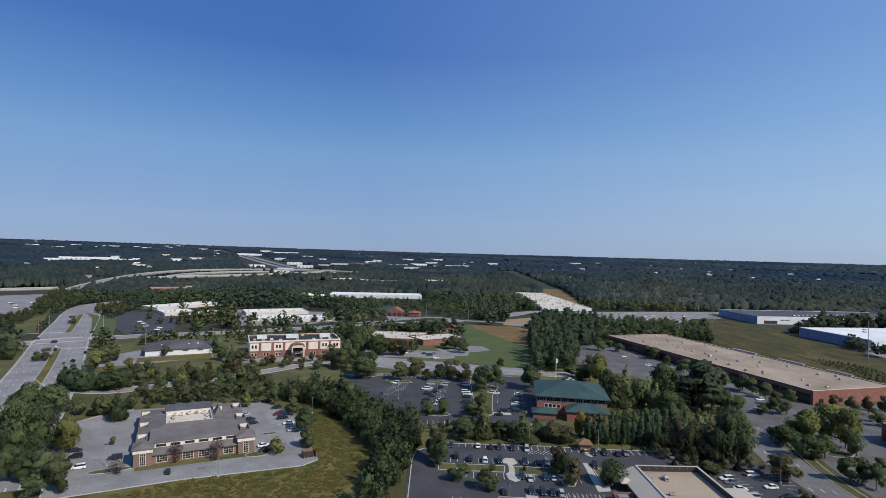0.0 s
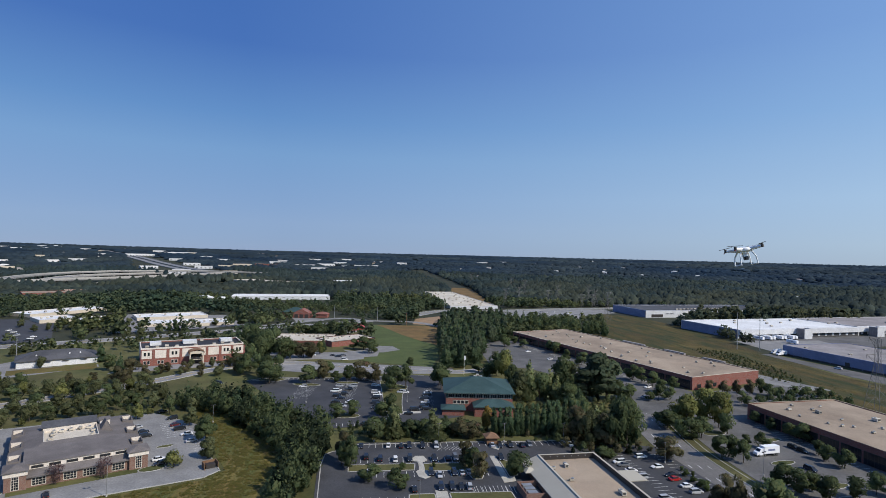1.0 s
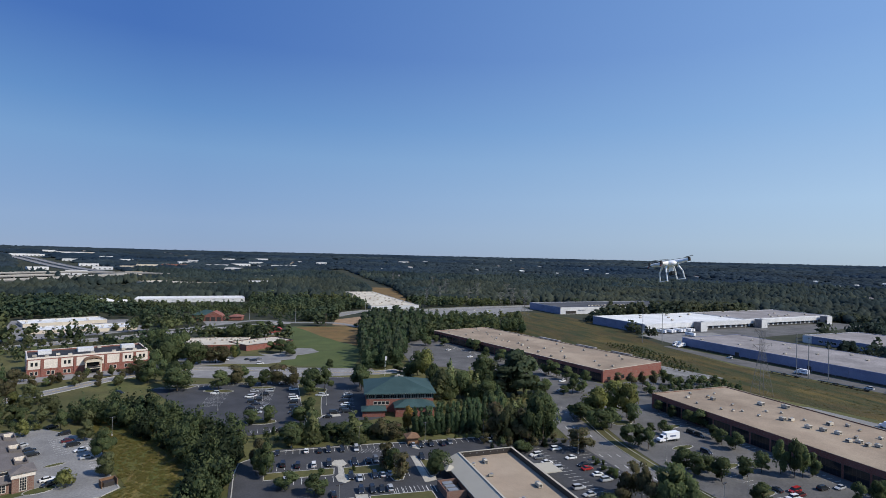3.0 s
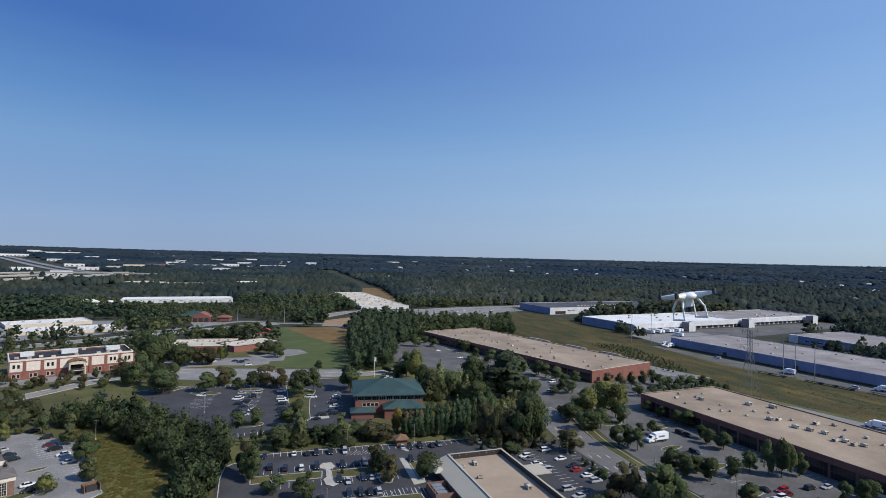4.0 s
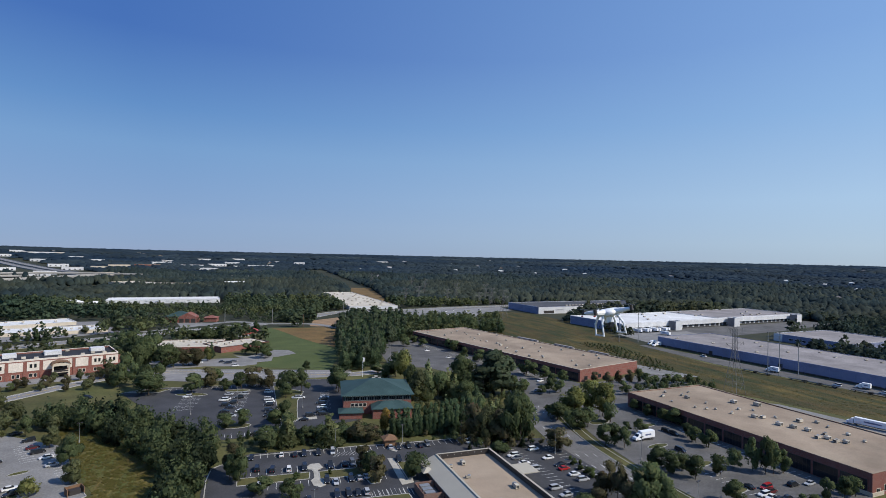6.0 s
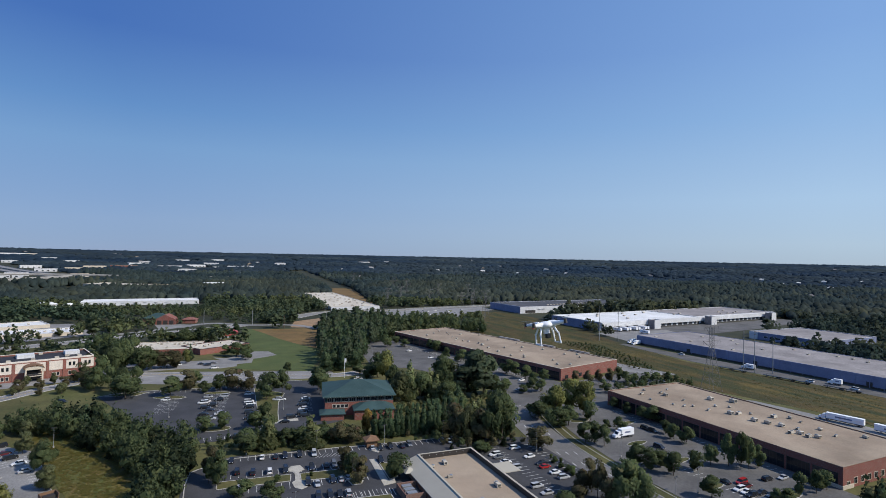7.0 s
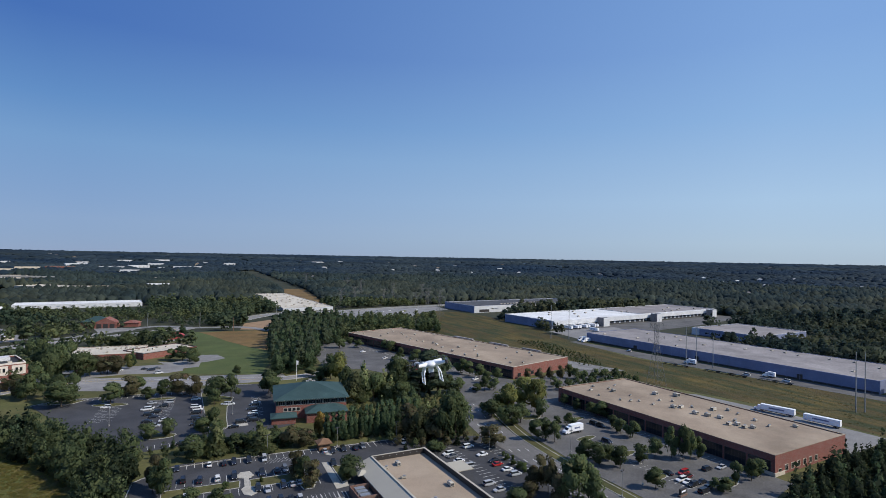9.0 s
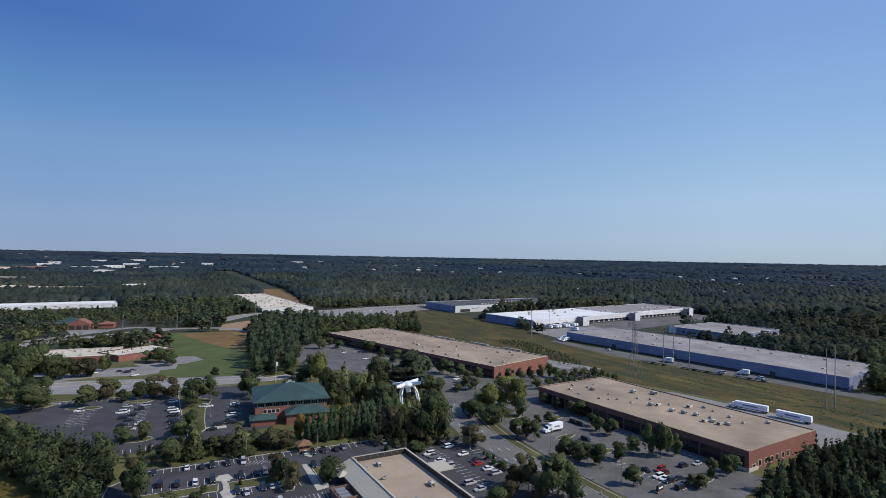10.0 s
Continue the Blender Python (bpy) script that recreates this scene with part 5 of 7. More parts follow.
TREES_OFFICE_PARK = [
    (-145, 244, 8.8, "oak"), (-156, 251, 8.8, "oak"), (-149, 263, 8.8, "oak"), (-142, 270, 9.9, "oak"), (-136, 272, 8.8, "oak"), (-128, 275, 8.8, "oak"),
    (-118, 276, 9.9, "oak"), (-112, 285, 8.8, "oak"), (-97, 270, 7.7, "lime"), (-96, 288, 8.8, "oak"), (-139, 287, 8.8, "oak"), (-85, 276, 8.8, "oak"),
    (-130, 288, 8.8, "oak"), (-120, 291, 8.8, "oak"), (-155, 282, 8.8, "oak"), (-148, 288, 8.8, "oak"), (-109, 292, 8.8, "oak"), (-98, 303, 9.9, "oak"),
]

TREES_HEDGEROW = [
    (-186, 309, 8.5, "oak"), (-182, 315, 7.6, "oak"), (-169, 306, 8.5, "oak"), (-171, 319, 7.6, "lime"), (-159, 307, 7.6, "oak"), (-161, 323, 7.6, "oak"),
    (-148, 310, 8.5, "lime"), (-149, 324, 7.6, "oak"), (-137, 309, 8.5, "oak"), (-136, 320, 7.6, "oak"), (-126, 310, 7.6, "oak"), (-124, 316, 8.5, "oak"),
    (-120, 322, 7.6, "lime"), (-111, 312, 8.5, "oak"), (-110, 323, 7.6, "oak"), (-202, 330, 7.6, "lime"), (-175, 298, 8.5, "oak"), (-116, 301, 7.6, "oak"),
    (-105, 293, 6.6, "oak"),
]

TREES_WHITE_OFFICES = [
    (-312, 577, 8.8, "oak"), (-284, 546, 7.7, "oak"), (-278, 556, 7.7, "oak"), (-281, 583, 9.9, "oak"), (-260, 560, 8.8, "oak"), (-247, 554, 7.7, "oak"),
    (-251, 590, 8.8, "oak"), (-244, 612, 9.9, "oak"), (-221, 586, 9.9, "oak"), (-202, 571, 8.8, "lime"), (-180, 549, 7.7, "oak"), (-173, 559, 9.9, "fir"),
    (-166, 556, 9.9, "fir"), (-159, 553, 9.9, "fir"), (-149, 572, 7.7, "oak"), (-139, 593, 8.8, "oak"), (-127, 615, 11.0, "oak"), (-113, 589, 12.1, "oak"),
    (-195, 519, 6.6, "oak"), (-171, 512, 5.5, "oak"), (-150, 516, 5.5, "oak"), (-132, 519, 6.6, "oak"),
]

TREES_GREY_HALL = [
    (-197, 342, 8.4, "lime"), (-198, 387, 8.4, "oak"), (-170, 406, 15.6, "fir"), (-153, 377, 12.0, "oak"), (-136, 344, 9.6, "rust"), (-129, 338, 9.6, "rust"),
    (-223, 359, 12.0, "oak"), (-218, 342, 12.0, "lime"), (-223, 368, 10.8, "oak"), (-144, 320, 8.4, "oak"), (-157, 315, 8.4, "oak"), (-182, 338, 8.4, "oak"),
    (-181, 323, 8.4, "oak"), (-157, 329, 7.2, "oak"), (-147, 342, 7.2, "rust"), (-159, 341, 7.2, "rust"), (-178, 504, 10.8, "oak"), (-210, 544, 8.4, "oak"),
    (-222, 496, 8.4, "oak"), (-236, 428, 8.4, "oak"),
]

TREES_GREY_OFFICE = [
    (-63, 210, 6.9, "lime"), (-53, 217, 9.2, "oak"), (-59, 237, 11.5, "oak"), (-71, 258, 9.2, "oak"), (-76, 281, 8.0, "oak"), (-111, 187, 6.3, "bare"),
    (-96, 198, 7.5, "bare"), (-83, 202, 7.5, "bare"), (-129, 214, 3.4, "oak"), (-144, 210, 9.3, "lime"), (-128, 183, 9.2, "oak"),
]

TREES_BRICK_OFFICE = [
    (-136, 379, 6.5, "rust"), (-116, 372, 6.5, "rust"), (-105, 383, 6.5, "oak"), (-92, 385, 6.5, "oak"), (-82, 386, 7.8, "rust"), (-72, 368, 10.4, "rust"),
    (-50, 346, 15.6, "oak"), (-45, 351, 15.6, "oak"), (-59, 361, 14.3, "oak"), (-68, 388, 15.6, "oak"), (-74, 432, 15.6, "oak"), (-88, 486, 15.6, "oak"),
    (-59, 410, 15.6, "oak"), (-120, 363, 5.2, "oak"), (-105, 361, 5.2, "oak"), (-92, 357, 5.2, "rust"), (-119, 338, 7.8, "oak"), (-82, 358, 6.5, "oak"),
    (-124, 358, 7.8, "rust"), (-118, 366, 6.5, "rust"), (-105, 368, 7.8, "rust"), (-96, 373, 6.5, "rust"), (-84, 371, 7.8, "rust"), (-135, 361, 11.7, "rust"),
    (-143, 369, 13.0, "fir"), (-67, 360, 14.3, "oak"), (-77, 387, 13.0, "oak"), (-79, 419, 14.3, "oak"),
]

# x, y, height, breadth of the crown, kind
TREES_GROVE = [
    (98, 289, 22.2, 0.92, "spire"), (93, 288, 18.2, 0.77, "olive"), (110, 289, 17.3, 1.08, "spire"), (118, 290, 24.0, 0.67, "oak"), (123, 289, 20.8, 0.66, "olive"), (111, 282, 14.4, 1.20, "spire"),
    (103, 286, 17.0, 0.83, "oak"), (89, 288, 11.9, 1.05, "olive"), (114, 276, 13.6, 0.97, "oak"), (136, 284, 25.9, 1.50, "pine"), (129, 283, 19.8, 1.49, "pine"), (142, 285, 22.2, 1.53, "pine"),
    (149, 284, 11.8, 0.79, "oak"), (154, 285, 7.9, 0.98, "oak"), (106, 222, 17.2, 0.95, "spire"), (96, 218, 15.7, 0.85, "rust"), (100, 215, 15.1, 0.88, "olive"), (106, 213, 16.6, 0.80, "rust"),
    (110, 211, 22.3, 0.67, "oak"), (114, 210, 21.9, 0.66, "oak"), (119, 212, 18.2, 0.57, "oak"), (117, 220, 21.3, 0.62, "oak"),
]

TREES_ROADSIDE_CLUMP = [
    (-153, 197, 23.5, 0.72, "oak"), (-148, 202, 21.0, 0.73, "oak"), (-173, 228, 21.3, 0.81, "oak"), (-171, 239, 16.9, 0.87, "oak"), (-164, 204, 16.5, 0.79, "oak"), (-140, 205, 14.2, 0.67, "lime"),
    (-147, 210, 10.9, 0.76, "lime"), (-131, 180, 10.6, 0.91, "oak"), (-124, 176, 10.5, 0.85, "olive"), (-125, 167, 8.0, 1.28, "oak"), (-119, 172, 8.2, 0.82, "olive"), (-138, 181, 11.2, 0.86, "oak"),
    (-144, 182, 12.3, 0.80, "oak"), (-142, 190, 11.8, 0.98, "oak"), (-190, 244, 12.6, 1.04, "oak"), (-177, 254, 7.9, 1.41, "olive"), (-166, 250, 7.8, 1.02, "olive"),
]

TREES_FIR_GROUP = [
    (-203, 292, 13.7, 1.21, "fir"), (-199, 293, 16.7, 1.05, "fir"), (-192, 291, 15.7, 1.11, "fir"), (-190, 294, 12.8, 1.16, "fir"), (-185, 294, 10.7, 1.21, "fir"), (-180, 292, 9.7, 0.96, "oak"),
    (-175, 293, 11.3, 1.15, "oak"), (-159, 251, 9.1, 1.21, "fir"), (-157, 253, 9.2, 1.13, "fir"), (-145, 244, 13.9, 0.83, "fir"),
]

TREES_BESIDE_GREEN_OFFICE = [
    (97, 334, 21.7, 0.75, "lime"), (95, 348, 15.0, 0.88, "oak"), (92, 303, 17.8, 0.74, "oak"), (86, 361, 6.9, 1.57, "oak"), (97, 308, 11.7, 0.88, "oak"), (89, 343, 10.3, 1.01, "oak"),
    (53, 317, 14.9, 0.89, "oak"), (18, 234, 15.0, 1.10, "spire"), (35, 230, 14.8, 1.15, "spire"), (61, 237, 12.7, 0.52, "gold"), (26, 237, 7.3, 1.34, "oak"), (30, 238, 5.9, 1.48, "oak"),
    (42, 237, 5.5, 1.61, "oak"), (48, 232, 9.0, 1.21, "rust"), (53, 231, 8.1, 1.22, "rust"), (43, 246, 4.1, 1.77, "oak"), (52, 242, 4.6, 1.58, "oak"), (10, 230, 8.8, 1.12, "oak"),
    (21, 246, 5.0, 1.78, "oak"), (103, 244, 15.1, 0.64, "oak"), (110, 247, 14.0, 0.71, "oak"), (117, 266, 15.0, 0.85, "fir"),
]

TREES_COLUMN_ROW = [
    (63, 233, 12.5, 0.72, "column"), (66, 233, 12.7, 0.71, "column"), (68, 232, 12.9, 0.70, "column"), (70, 232, 13.1, 0.69, "column"), (73, 232, 13.2, 0.68, "column"), (75, 232, 13.4, 0.68, "column"),
    (78, 232, 13.6, 0.67, "column"), (80, 232, 13.8, 0.66, "column"), (82, 232, 14.0, 0.65, "column"), (85, 231, 14.2, 0.65, "column"), (88, 231, 14.4, 0.64, "column"), (90, 231, 14.5, 0.63, "column"),
    (92, 231, 14.7, 0.63, "column"), (95, 231, 14.9, 0.62, "column"), (98, 231, 15.1, 0.61, "column"), (100, 230, 15.3, 0.61, "column"), (103, 230, 15.5, 0.60, "column"),
]

TREES_STREET = [
    (160, 238, 15.9, 0.92, "lime"), (170, 240, 16.9, 0.89, "lime"), (174, 234, 16.7, 0.80, "lime"), (158, 246, 10.2, 1.11, "lime"), (148, 235, 9.5, 1.36, "oak"), (150, 221, 9.9, 1.12, "oak"),
    (156, 221, 10.0, 0.99, "oak"), (146, 221, 9.3, 0.90, "oak"), (172, 225, 10.1, 0.95, "oak"), (124, 197, 10.8, 1.10, "rust"), (148, 197, 10.1, 0.89, "oak"), (152, 196, 9.6, 0.93, "oak"),
    (154, 192, 9.5, 0.81, "oak"), (170, 210, 5.2, 1.00, "oak"), (174, 206, 7.1, 1.00, "oak"), (151, 168, 9.5, 1.02, "oak"), (154, 165, 8.8, 0.97, "oak"), (159, 166, 6.9, 1.10, "oak"),
    (158, 157, 8.8, 0.88, "oak"), (171, 158, 7.5, 1.00, "oak"), (180, 160, 7.2, 0.84, "oak"), (156, 138, 7.7, 1.19, "oak"),
]

TREES_STREET_END = [
    (122, 142, 15.8, 0.87, "oak"), (127, 140, 13.1, 0.75, "oak"), (121, 145, 13.0, 0.59, "oak"), (118, 156, 12.3, 0.69, "rust"), (118, 150, 14.7, 0.56, "rust"), (114, 154, 9.0, 0.72, "rust"),
    (109, 149, 6.8, 1.12, "rust"), (117, 144, 9.4, 0.90, "rust"), (104, 148, 5.6, 1.42, "oak"), (128, 137, 9.0, 0.89, "oak"), (100, 202, 5.1, 1.61, "oak"), (103, 203, 3.6, 1.57, "oak"),
    (122, 182, 3.4, 0.86, "shrub"), (122, 173, 3.0, 1.36, "shrub"), (122, 170, 3.9, 1.05, "shrub"), (122, 177, 2.0, 1.58, "shrub"),
]

TREES_WAREHOUSE_WALL = [
    (199, 211, 8.7, 1.10, "oak"), (197, 217, 7.9, 0.96, "oak"), (197, 228, 6.7, 0.96, "oak"), (190, 189, 7.4, 1.01, "oak"), (190, 182, 8.3, 1.04, "oak"), (185, 165, 6.8, 1.01, "oak"),
    (186, 157, 13.6, 0.53, "oak"), (188, 153, 14.8, 0.52, "oak"), (191, 152, 12.5, 0.53, "oak"), (196, 152, 9.4, 0.65, "oak"), (185, 128, 9.1, 0.81, "oak"), (194, 128, 8.1, 0.81, "oak"),
    (201, 129, 6.9, 0.81, "oak"), (176, 126, 5.6, 1.10, "oak"), (174, 128, 4.8, 0.99, "oak"), (192, 196, 7.1, 0.91, "oak"), (197, 238, 6.9, 0.97, "oak"),
]

TREES_WAREHOUSE_END = [
    (216, 300, 7.6, 0.88, "rust"), (220, 291, 9.0, 0.79, "rust"), (226, 288, 9.7, 0.73, "rust"), (237, 291, 9.5, 0.71, "rust"), (204, 268, 8.3, 1.08, "oak"), (244, 292, 10.8, 0.59, "oak"),
    (218, 274, 7.1, 0.95, "oak"), (247, 286, 7.7, 1.06, "oak"), (254, 287, 6.2, 1.18, "oak"), (258, 282, 7.7, 1.06, "oak"), (270, 284, 6.3, 1.33, "oak"), (279, 284, 6.3, 1.18, "oak"),
    (216, 266, 6.3, 1.18, "oak"), (157, 289, 8.2, 1.28, "oak"), (172, 282, 8.9, 1.00, "oak"), (166, 282, 6.1, 1.18, "oak"), (179, 283, 7.6, 0.97, "oak"),
]

TREES_LONG_WAREHOUSE_FRONT = [
    (149, 458, 8.0, 1.33, "oak"), (168, 443, 8.9, 1.05, "oak"), (166, 427, 10.5, 1.07, "oak"), (170, 382, 9.5, 1.18, "oak"), (173, 364, 10.8, 0.91, "oak"), (183, 331, 10.8, 1.10, "oak"),
    (185, 324, 10.6, 1.01, "oak"), (187, 314, 10.7, 0.89, "oak"), (194, 303, 9.0, 1.04, "oak"), (184, 299, 8.5, 1.18, "oak"), (162, 392, 10.5, 0.79, "oak"), (176, 347, 11.2, 0.93, "oak"),
    (133, 461, 11.0, 1.07, "oak"), (146, 478, 7.3, 1.35, "oak"),
    (110, 379, 13.0, 0.90, "olive"), (107, 391, 10.0, 1.00, "olive"), (113, 308, 11.0, 0.90, "olive"),
]

TREES_LOT_EDGE = [
    (-48, 337, 13.6, 1.43, "oak"), (-26, 334, 12.2, 1.18, "oak"), (-20, 348, 12.3, 1.24, "rust"), (-15, 353, 10.0, 1.03, "oak"), (-9, 338, 6.7, 1.18, "oak"), (-0, 340, 10.8, 0.94, "oak"),
    (6, 344, 13.3, 1.18, "rust"), (13, 334, 12.1, 0.85, "rust"), (26, 317, 15.3, 1.07, "oak"), (32, 319, 14.4, 0.90, "oak"), (23, 311, 9.4, 1.03, "oak"), (41, 378, 8.0, 0.80, "oak"),
    (53, 325, 14.5, 1.00, "oak"), (-6, 266, 7.8, 1.36, "oak"), (2, 267, 8.1, 0.98, "oak"), (15, 260, 9.2, 1.00, "oak"), (20, 264, 12.0, 0.69, "oak"), (19, 281, 6.3, 1.18, "oak"),
    (17, 270, 5.1, 1.42, "oak"), (21, 256, 8.5, 0.88, "oak"),
]

TREES_NEAR_LOT = [
    (9, 237, 8.3, 1.18, "oak"), (18, 243, 6.5, 1.02, "oak"), (27, 238, 5.5, 1.6, "oak"), (32, 239, 6.8, 1.06, "oak"), (42, 238, 5.7, 1.58, "oak"), (43, 199, 10.1, 0.80, "rust"),
    (46, 188, 9.2, 0.89, "rust"), (45, 195, 8.6, 0.82, "oak"), (-2, 209, 12.0, 0.59, "rust"), (0, 202, 13.0, 0.53, "oak"), (-3, 205, 9.6, 0.59, "oak"), (19, 198, 3.4, 1.05, "shrub"),
    (31, 200, 2.0, 0.83, "shrub"), (61, 189, 9.3, 1.08, "oak"), (59, 192, 6.7, 0.93, "oak"), (7, 190, 6.5, 1.28, "oak"), (16, 183, 6.9, 1.31, "oak"),
]

TREES_SCHOOL = [
    (-51, 429, 11.0, 1.26, "rust"), (-43, 430, 11.1, 1.26, "rust"), (-35, 417, 12.7, 1.08, "rust"), (-29, 414, 12.7, 1.15, "rust"), (-24, 431, 10.3, 0.87, "lime"), (-22, 440, 11.7, 0.76, "fir"),
    (2, 452, 9.9, 1.18, "oak"), (10, 448, 11.2, 1.40, "oak"), (18, 445, 10.8, 1.00, "oak"), (16, 432, 10.4, 1.09, "oak"), (-42, 527, 10.6, 1.43, "oak"), (-31, 517, 13.7, 1.42, "oak"),
    (-20, 536, 12.9, 1.66, "oak"), (-9, 572, 11.4, 1.39, "oak"), (-56, 542, 7.9, 1.25, "lime"), (12, 594, 11.0, 1.37, "fir"),
]

TREES_SCHOOL_SIDE = [
    (-64, 398, 21.0, 0.77, "oak"), (-60, 412, 23.0, 0.72, "oak"), (-50, 404, 19.0, 0.85, "oak"), (-44, 412, 15.0, 0.95, "oak"), (-74, 452, 22.0, 0.85, "oak"), (-60, 449, 20.0, 0.88, "oak"),
    (-88, 485, 17.1, 1.04, "oak"), (-70, 430, 20.0, 0.80, "oak"),
]

SHRUBS = [
    (71, 231, 2.5, "shrub"), (76, 236, 3.0, "shrub"), (78, 236, 3.0, "shrub"), (80, 232, 2.5, "shrub"), (83, 234, 3.0, "shrub"), (84, 231, 2.5, "shrub"),
    (88, 232, 3.0, "shrub"), (89, 230, 2.5, "shrub"), (93, 232, 3.0, "shrub"), (79, 224, 2.0, "shrub"), (84, 224, 2.0, "shrub"), (124, 187, 2.0, "shrub"),
    (125, 182, 2.0, "shrub"), (99, 206, 3.0, "shrub"), (102, 203, 3.5, "shrub"), (122, 178, 1.6, "shrub"), (124, 175, 1.6, "shrub"),
]

CARS_LOT_A_BACK = [
    (4.5, 223.4, 86, "black"), (15.6, 223.3, 86, "white"), (20.7, 222.3, 86, "black"), (24.1, 222.0, 86, "navy"), (29.6, 221.5, 86, "black"), (35.2, 221.0, 86, "silver"),
    (58.8, 220.1, 86, "silver"), (61.7, 218.8, 86, "black"), (66.2, 218.9, 86, "black"), (71.1, 218.3, 86, "navy"), (74.5, 219.0, 86, "grey"), (92.1, 217.4, 86, "white"),
    (98.5, 216.2, 86, "black"),
]

CARS_LOT_A_MIDDLE = [
    (6.3, 211.4, 86, "black"), (11.6, 209.0, 86, "navy"), (17.3, 208.1, 86, "white"), (22.9, 207.8, 86, "black"), (32.3, 207.0, 86, "navy"), (37.7, 207.4, 86, "black"),
    (40.6, 207.3, 86, "grey"), (43.2, 206.1, 86, "black"), (58.5, 205.5, 86, "black"), (6.8, 195.5, 86, "white"), (15.9, 194.6, 86, "navy"), (29.2, 193.9, 86, "black"),
    (32.0, 191.7, 86, "silver"), (37.6, 193.2, 86, "navy"), (40.4, 193.0, 86, "silver"), (43.0, 193.4, 86, "silver"),
]

CARS_LOT_A_FRONT = [
    (21.6, 181.0, 86, "black"), (30.8, 181.6, 86, "navy"), (34.6, 181.4, 86, "black"), (37.8, 181.2, 86, "black"), (40.6, 181.0, 86, "silver"),
]

CARS_LOT_A_SIDE = [
    (115.3, 201.1, 3, "white"), (116.0, 190.6, 3, "white"), (116.8, 182.8, 3, "black"), (116.1, 179.2, 3, "red"), (116.9, 173.3, 3, "white"), (117.2, 168.4, 3, "silver"),
    (103.6, 196.8, 3, "white"), (103.9, 193.9, 3, "grey"), (104.1, 188.4, 3, "white"), (104.3, 182.0, 3, "silver"), (103.7, 165.0, 3, "silver"), (104.2, 159.1, 3, "silver"),
]

CARS_LOT_B = [
    (-27.4, 326.2, -6, "white"), (-7.4, 316.1, -6, "white"), (-6.5, 325.9, -6, "silver"), (-1.1, 316.9, -6, "black"), (-7.3, 303.3, -6, "black"), (-5.0, 298.3, -6, "navy"),
    (0.5, 291.6, -6, "silver"), (14.7, 325.8, -6, "white"), (14.1, 309.4, -6, "white"), (13.6, 297.9, -6, "black"), (13.5, 288.1, -6, "navy"), (14.0, 273.1, -6, "black"),
    (28.4, 309.4, -6, "silver"), (43.5, 306.8, -6, "white"), (39.8, 294.5, -6, "navy"), (39.4, 286.7, -6, "white"), (37.7, 278.6, -6, "black"), (28.3, 267.3, -6, "black"),
    (6.6, 251.7, -6, "black"), (9.8, 341.0, -6, "black"), (-8.8, 314.1, -6, "white"), (-4.1, 307.0, -6, "black"), (-0.5, 289.8, -6, "white"), (1.6, 325.1, -6, "silver"),
    (14.7, 304.4, -6, "white"), (14.1, 283.8, -6, "black"), (12.8, 278.2, -6, "black"), (42.0, 302.2, -6, "black"), (39.1, 282.4, -6, "navy"), (38.6, 274.3, -6, "black"),
    (-7.5, 291.6, -6, "black"), (-4.3, 282.8, -6, "silver"), (30.8, 308.8, -6, "white"), (32.2, 274.0, -6, "black"),
]

CARS_LOT_C = [
    (-138.1, 206.1, 28, "black"), (-134.1, 200.1, 28, "black"), (-126.7, 190.7, 28, "white"), (-119.5, 200.0, 28, "black"), (-94.6, 189.4, 118.0, "black"), (-92.4, 256.3, 28, "silver"),
    (-87.4, 249.8, 28, "black"), (-84.6, 244.3, 28, "black"), (-81.4, 268.4, 28, "black"), (-77.0, 258.5, 28, "maroon"), (-73.4, 252.7, 28, "black"), (-68.7, 245.6, 28, "white"),
    (-64.2, 236.6, 28, "silver"), (-70.4, 217.0, 28, "white"), (-68.3, 212.2, 28, "black"), (-89.4, 279.8, 28, "black"),
]

CARS_LOT_D = [
    (145.6, 434.6, 16, "white"), (152.6, 401.8, 16, "white"), (182.1, 310.8, 16, "white"), (167.3, 288.6, 16, "silver"), (153.4, 345.8, 16, "white"), (147.2, 334.6, 16, "white"),
    (156.6, 502.6, 16, "silver"), (159.2, 386.1, 16, "black"),
]

CARS_LOT_E = [
    (187.7, 204.2, 95, "black"), (188.2, 200.1, 95, "black"), (174.9, 182.0, 95, "navy"), (176.3, 143.2, 5.0, "red"), (175.1, 140.2, 5.0, "maroon"), (170.2, 139.0, 5.0, "white"),
    (170.6, 136.6, 5.0, "white"), (170.1, 134.1, 5.0, "black"), (175.2, 134.5, 5.0, "black"), (172.7, 130.3, 5.0, "grey"), (170.7, 145.7, 95, "black"), (195.0, 141.0, 5.0, "silver"),
    (188.2, 142.1, 5.0, "black"), (169.2, 128.8, 5.0, "black"), (145.2, 252.7, 70.0, "black"),
]

CARS_ROAD = [
    (-282.3, 396.3, 118, "navy"), (-269.0, 376.7, 118, "grey"), (-328.8, 440.0, 30.0, "black"), (-305.8, 427.2, 30.0, "black"), (-362.3, 534.9, 118, "black"), (-355.9, 536.2, 118, "silver"),
    (-310.1, 480.3, 30.0, "black"), (-255.6, 389.0, 118, "black"), (-290.7, 409.2, 118, "white"), (-309.1, 554.2, 30.0, "white"), (-298.9, 543.1, 30.0, "white"), (-286.6, 524.8, 30.0, "silver"),
    (-266.0, 505.7, 30.0, "white"), (-269.0, 516.4, 30.0, "white"), (-263.2, 495.4, 30.0, "black"), (-76.5, 337.0, 150.0, "black"),
]

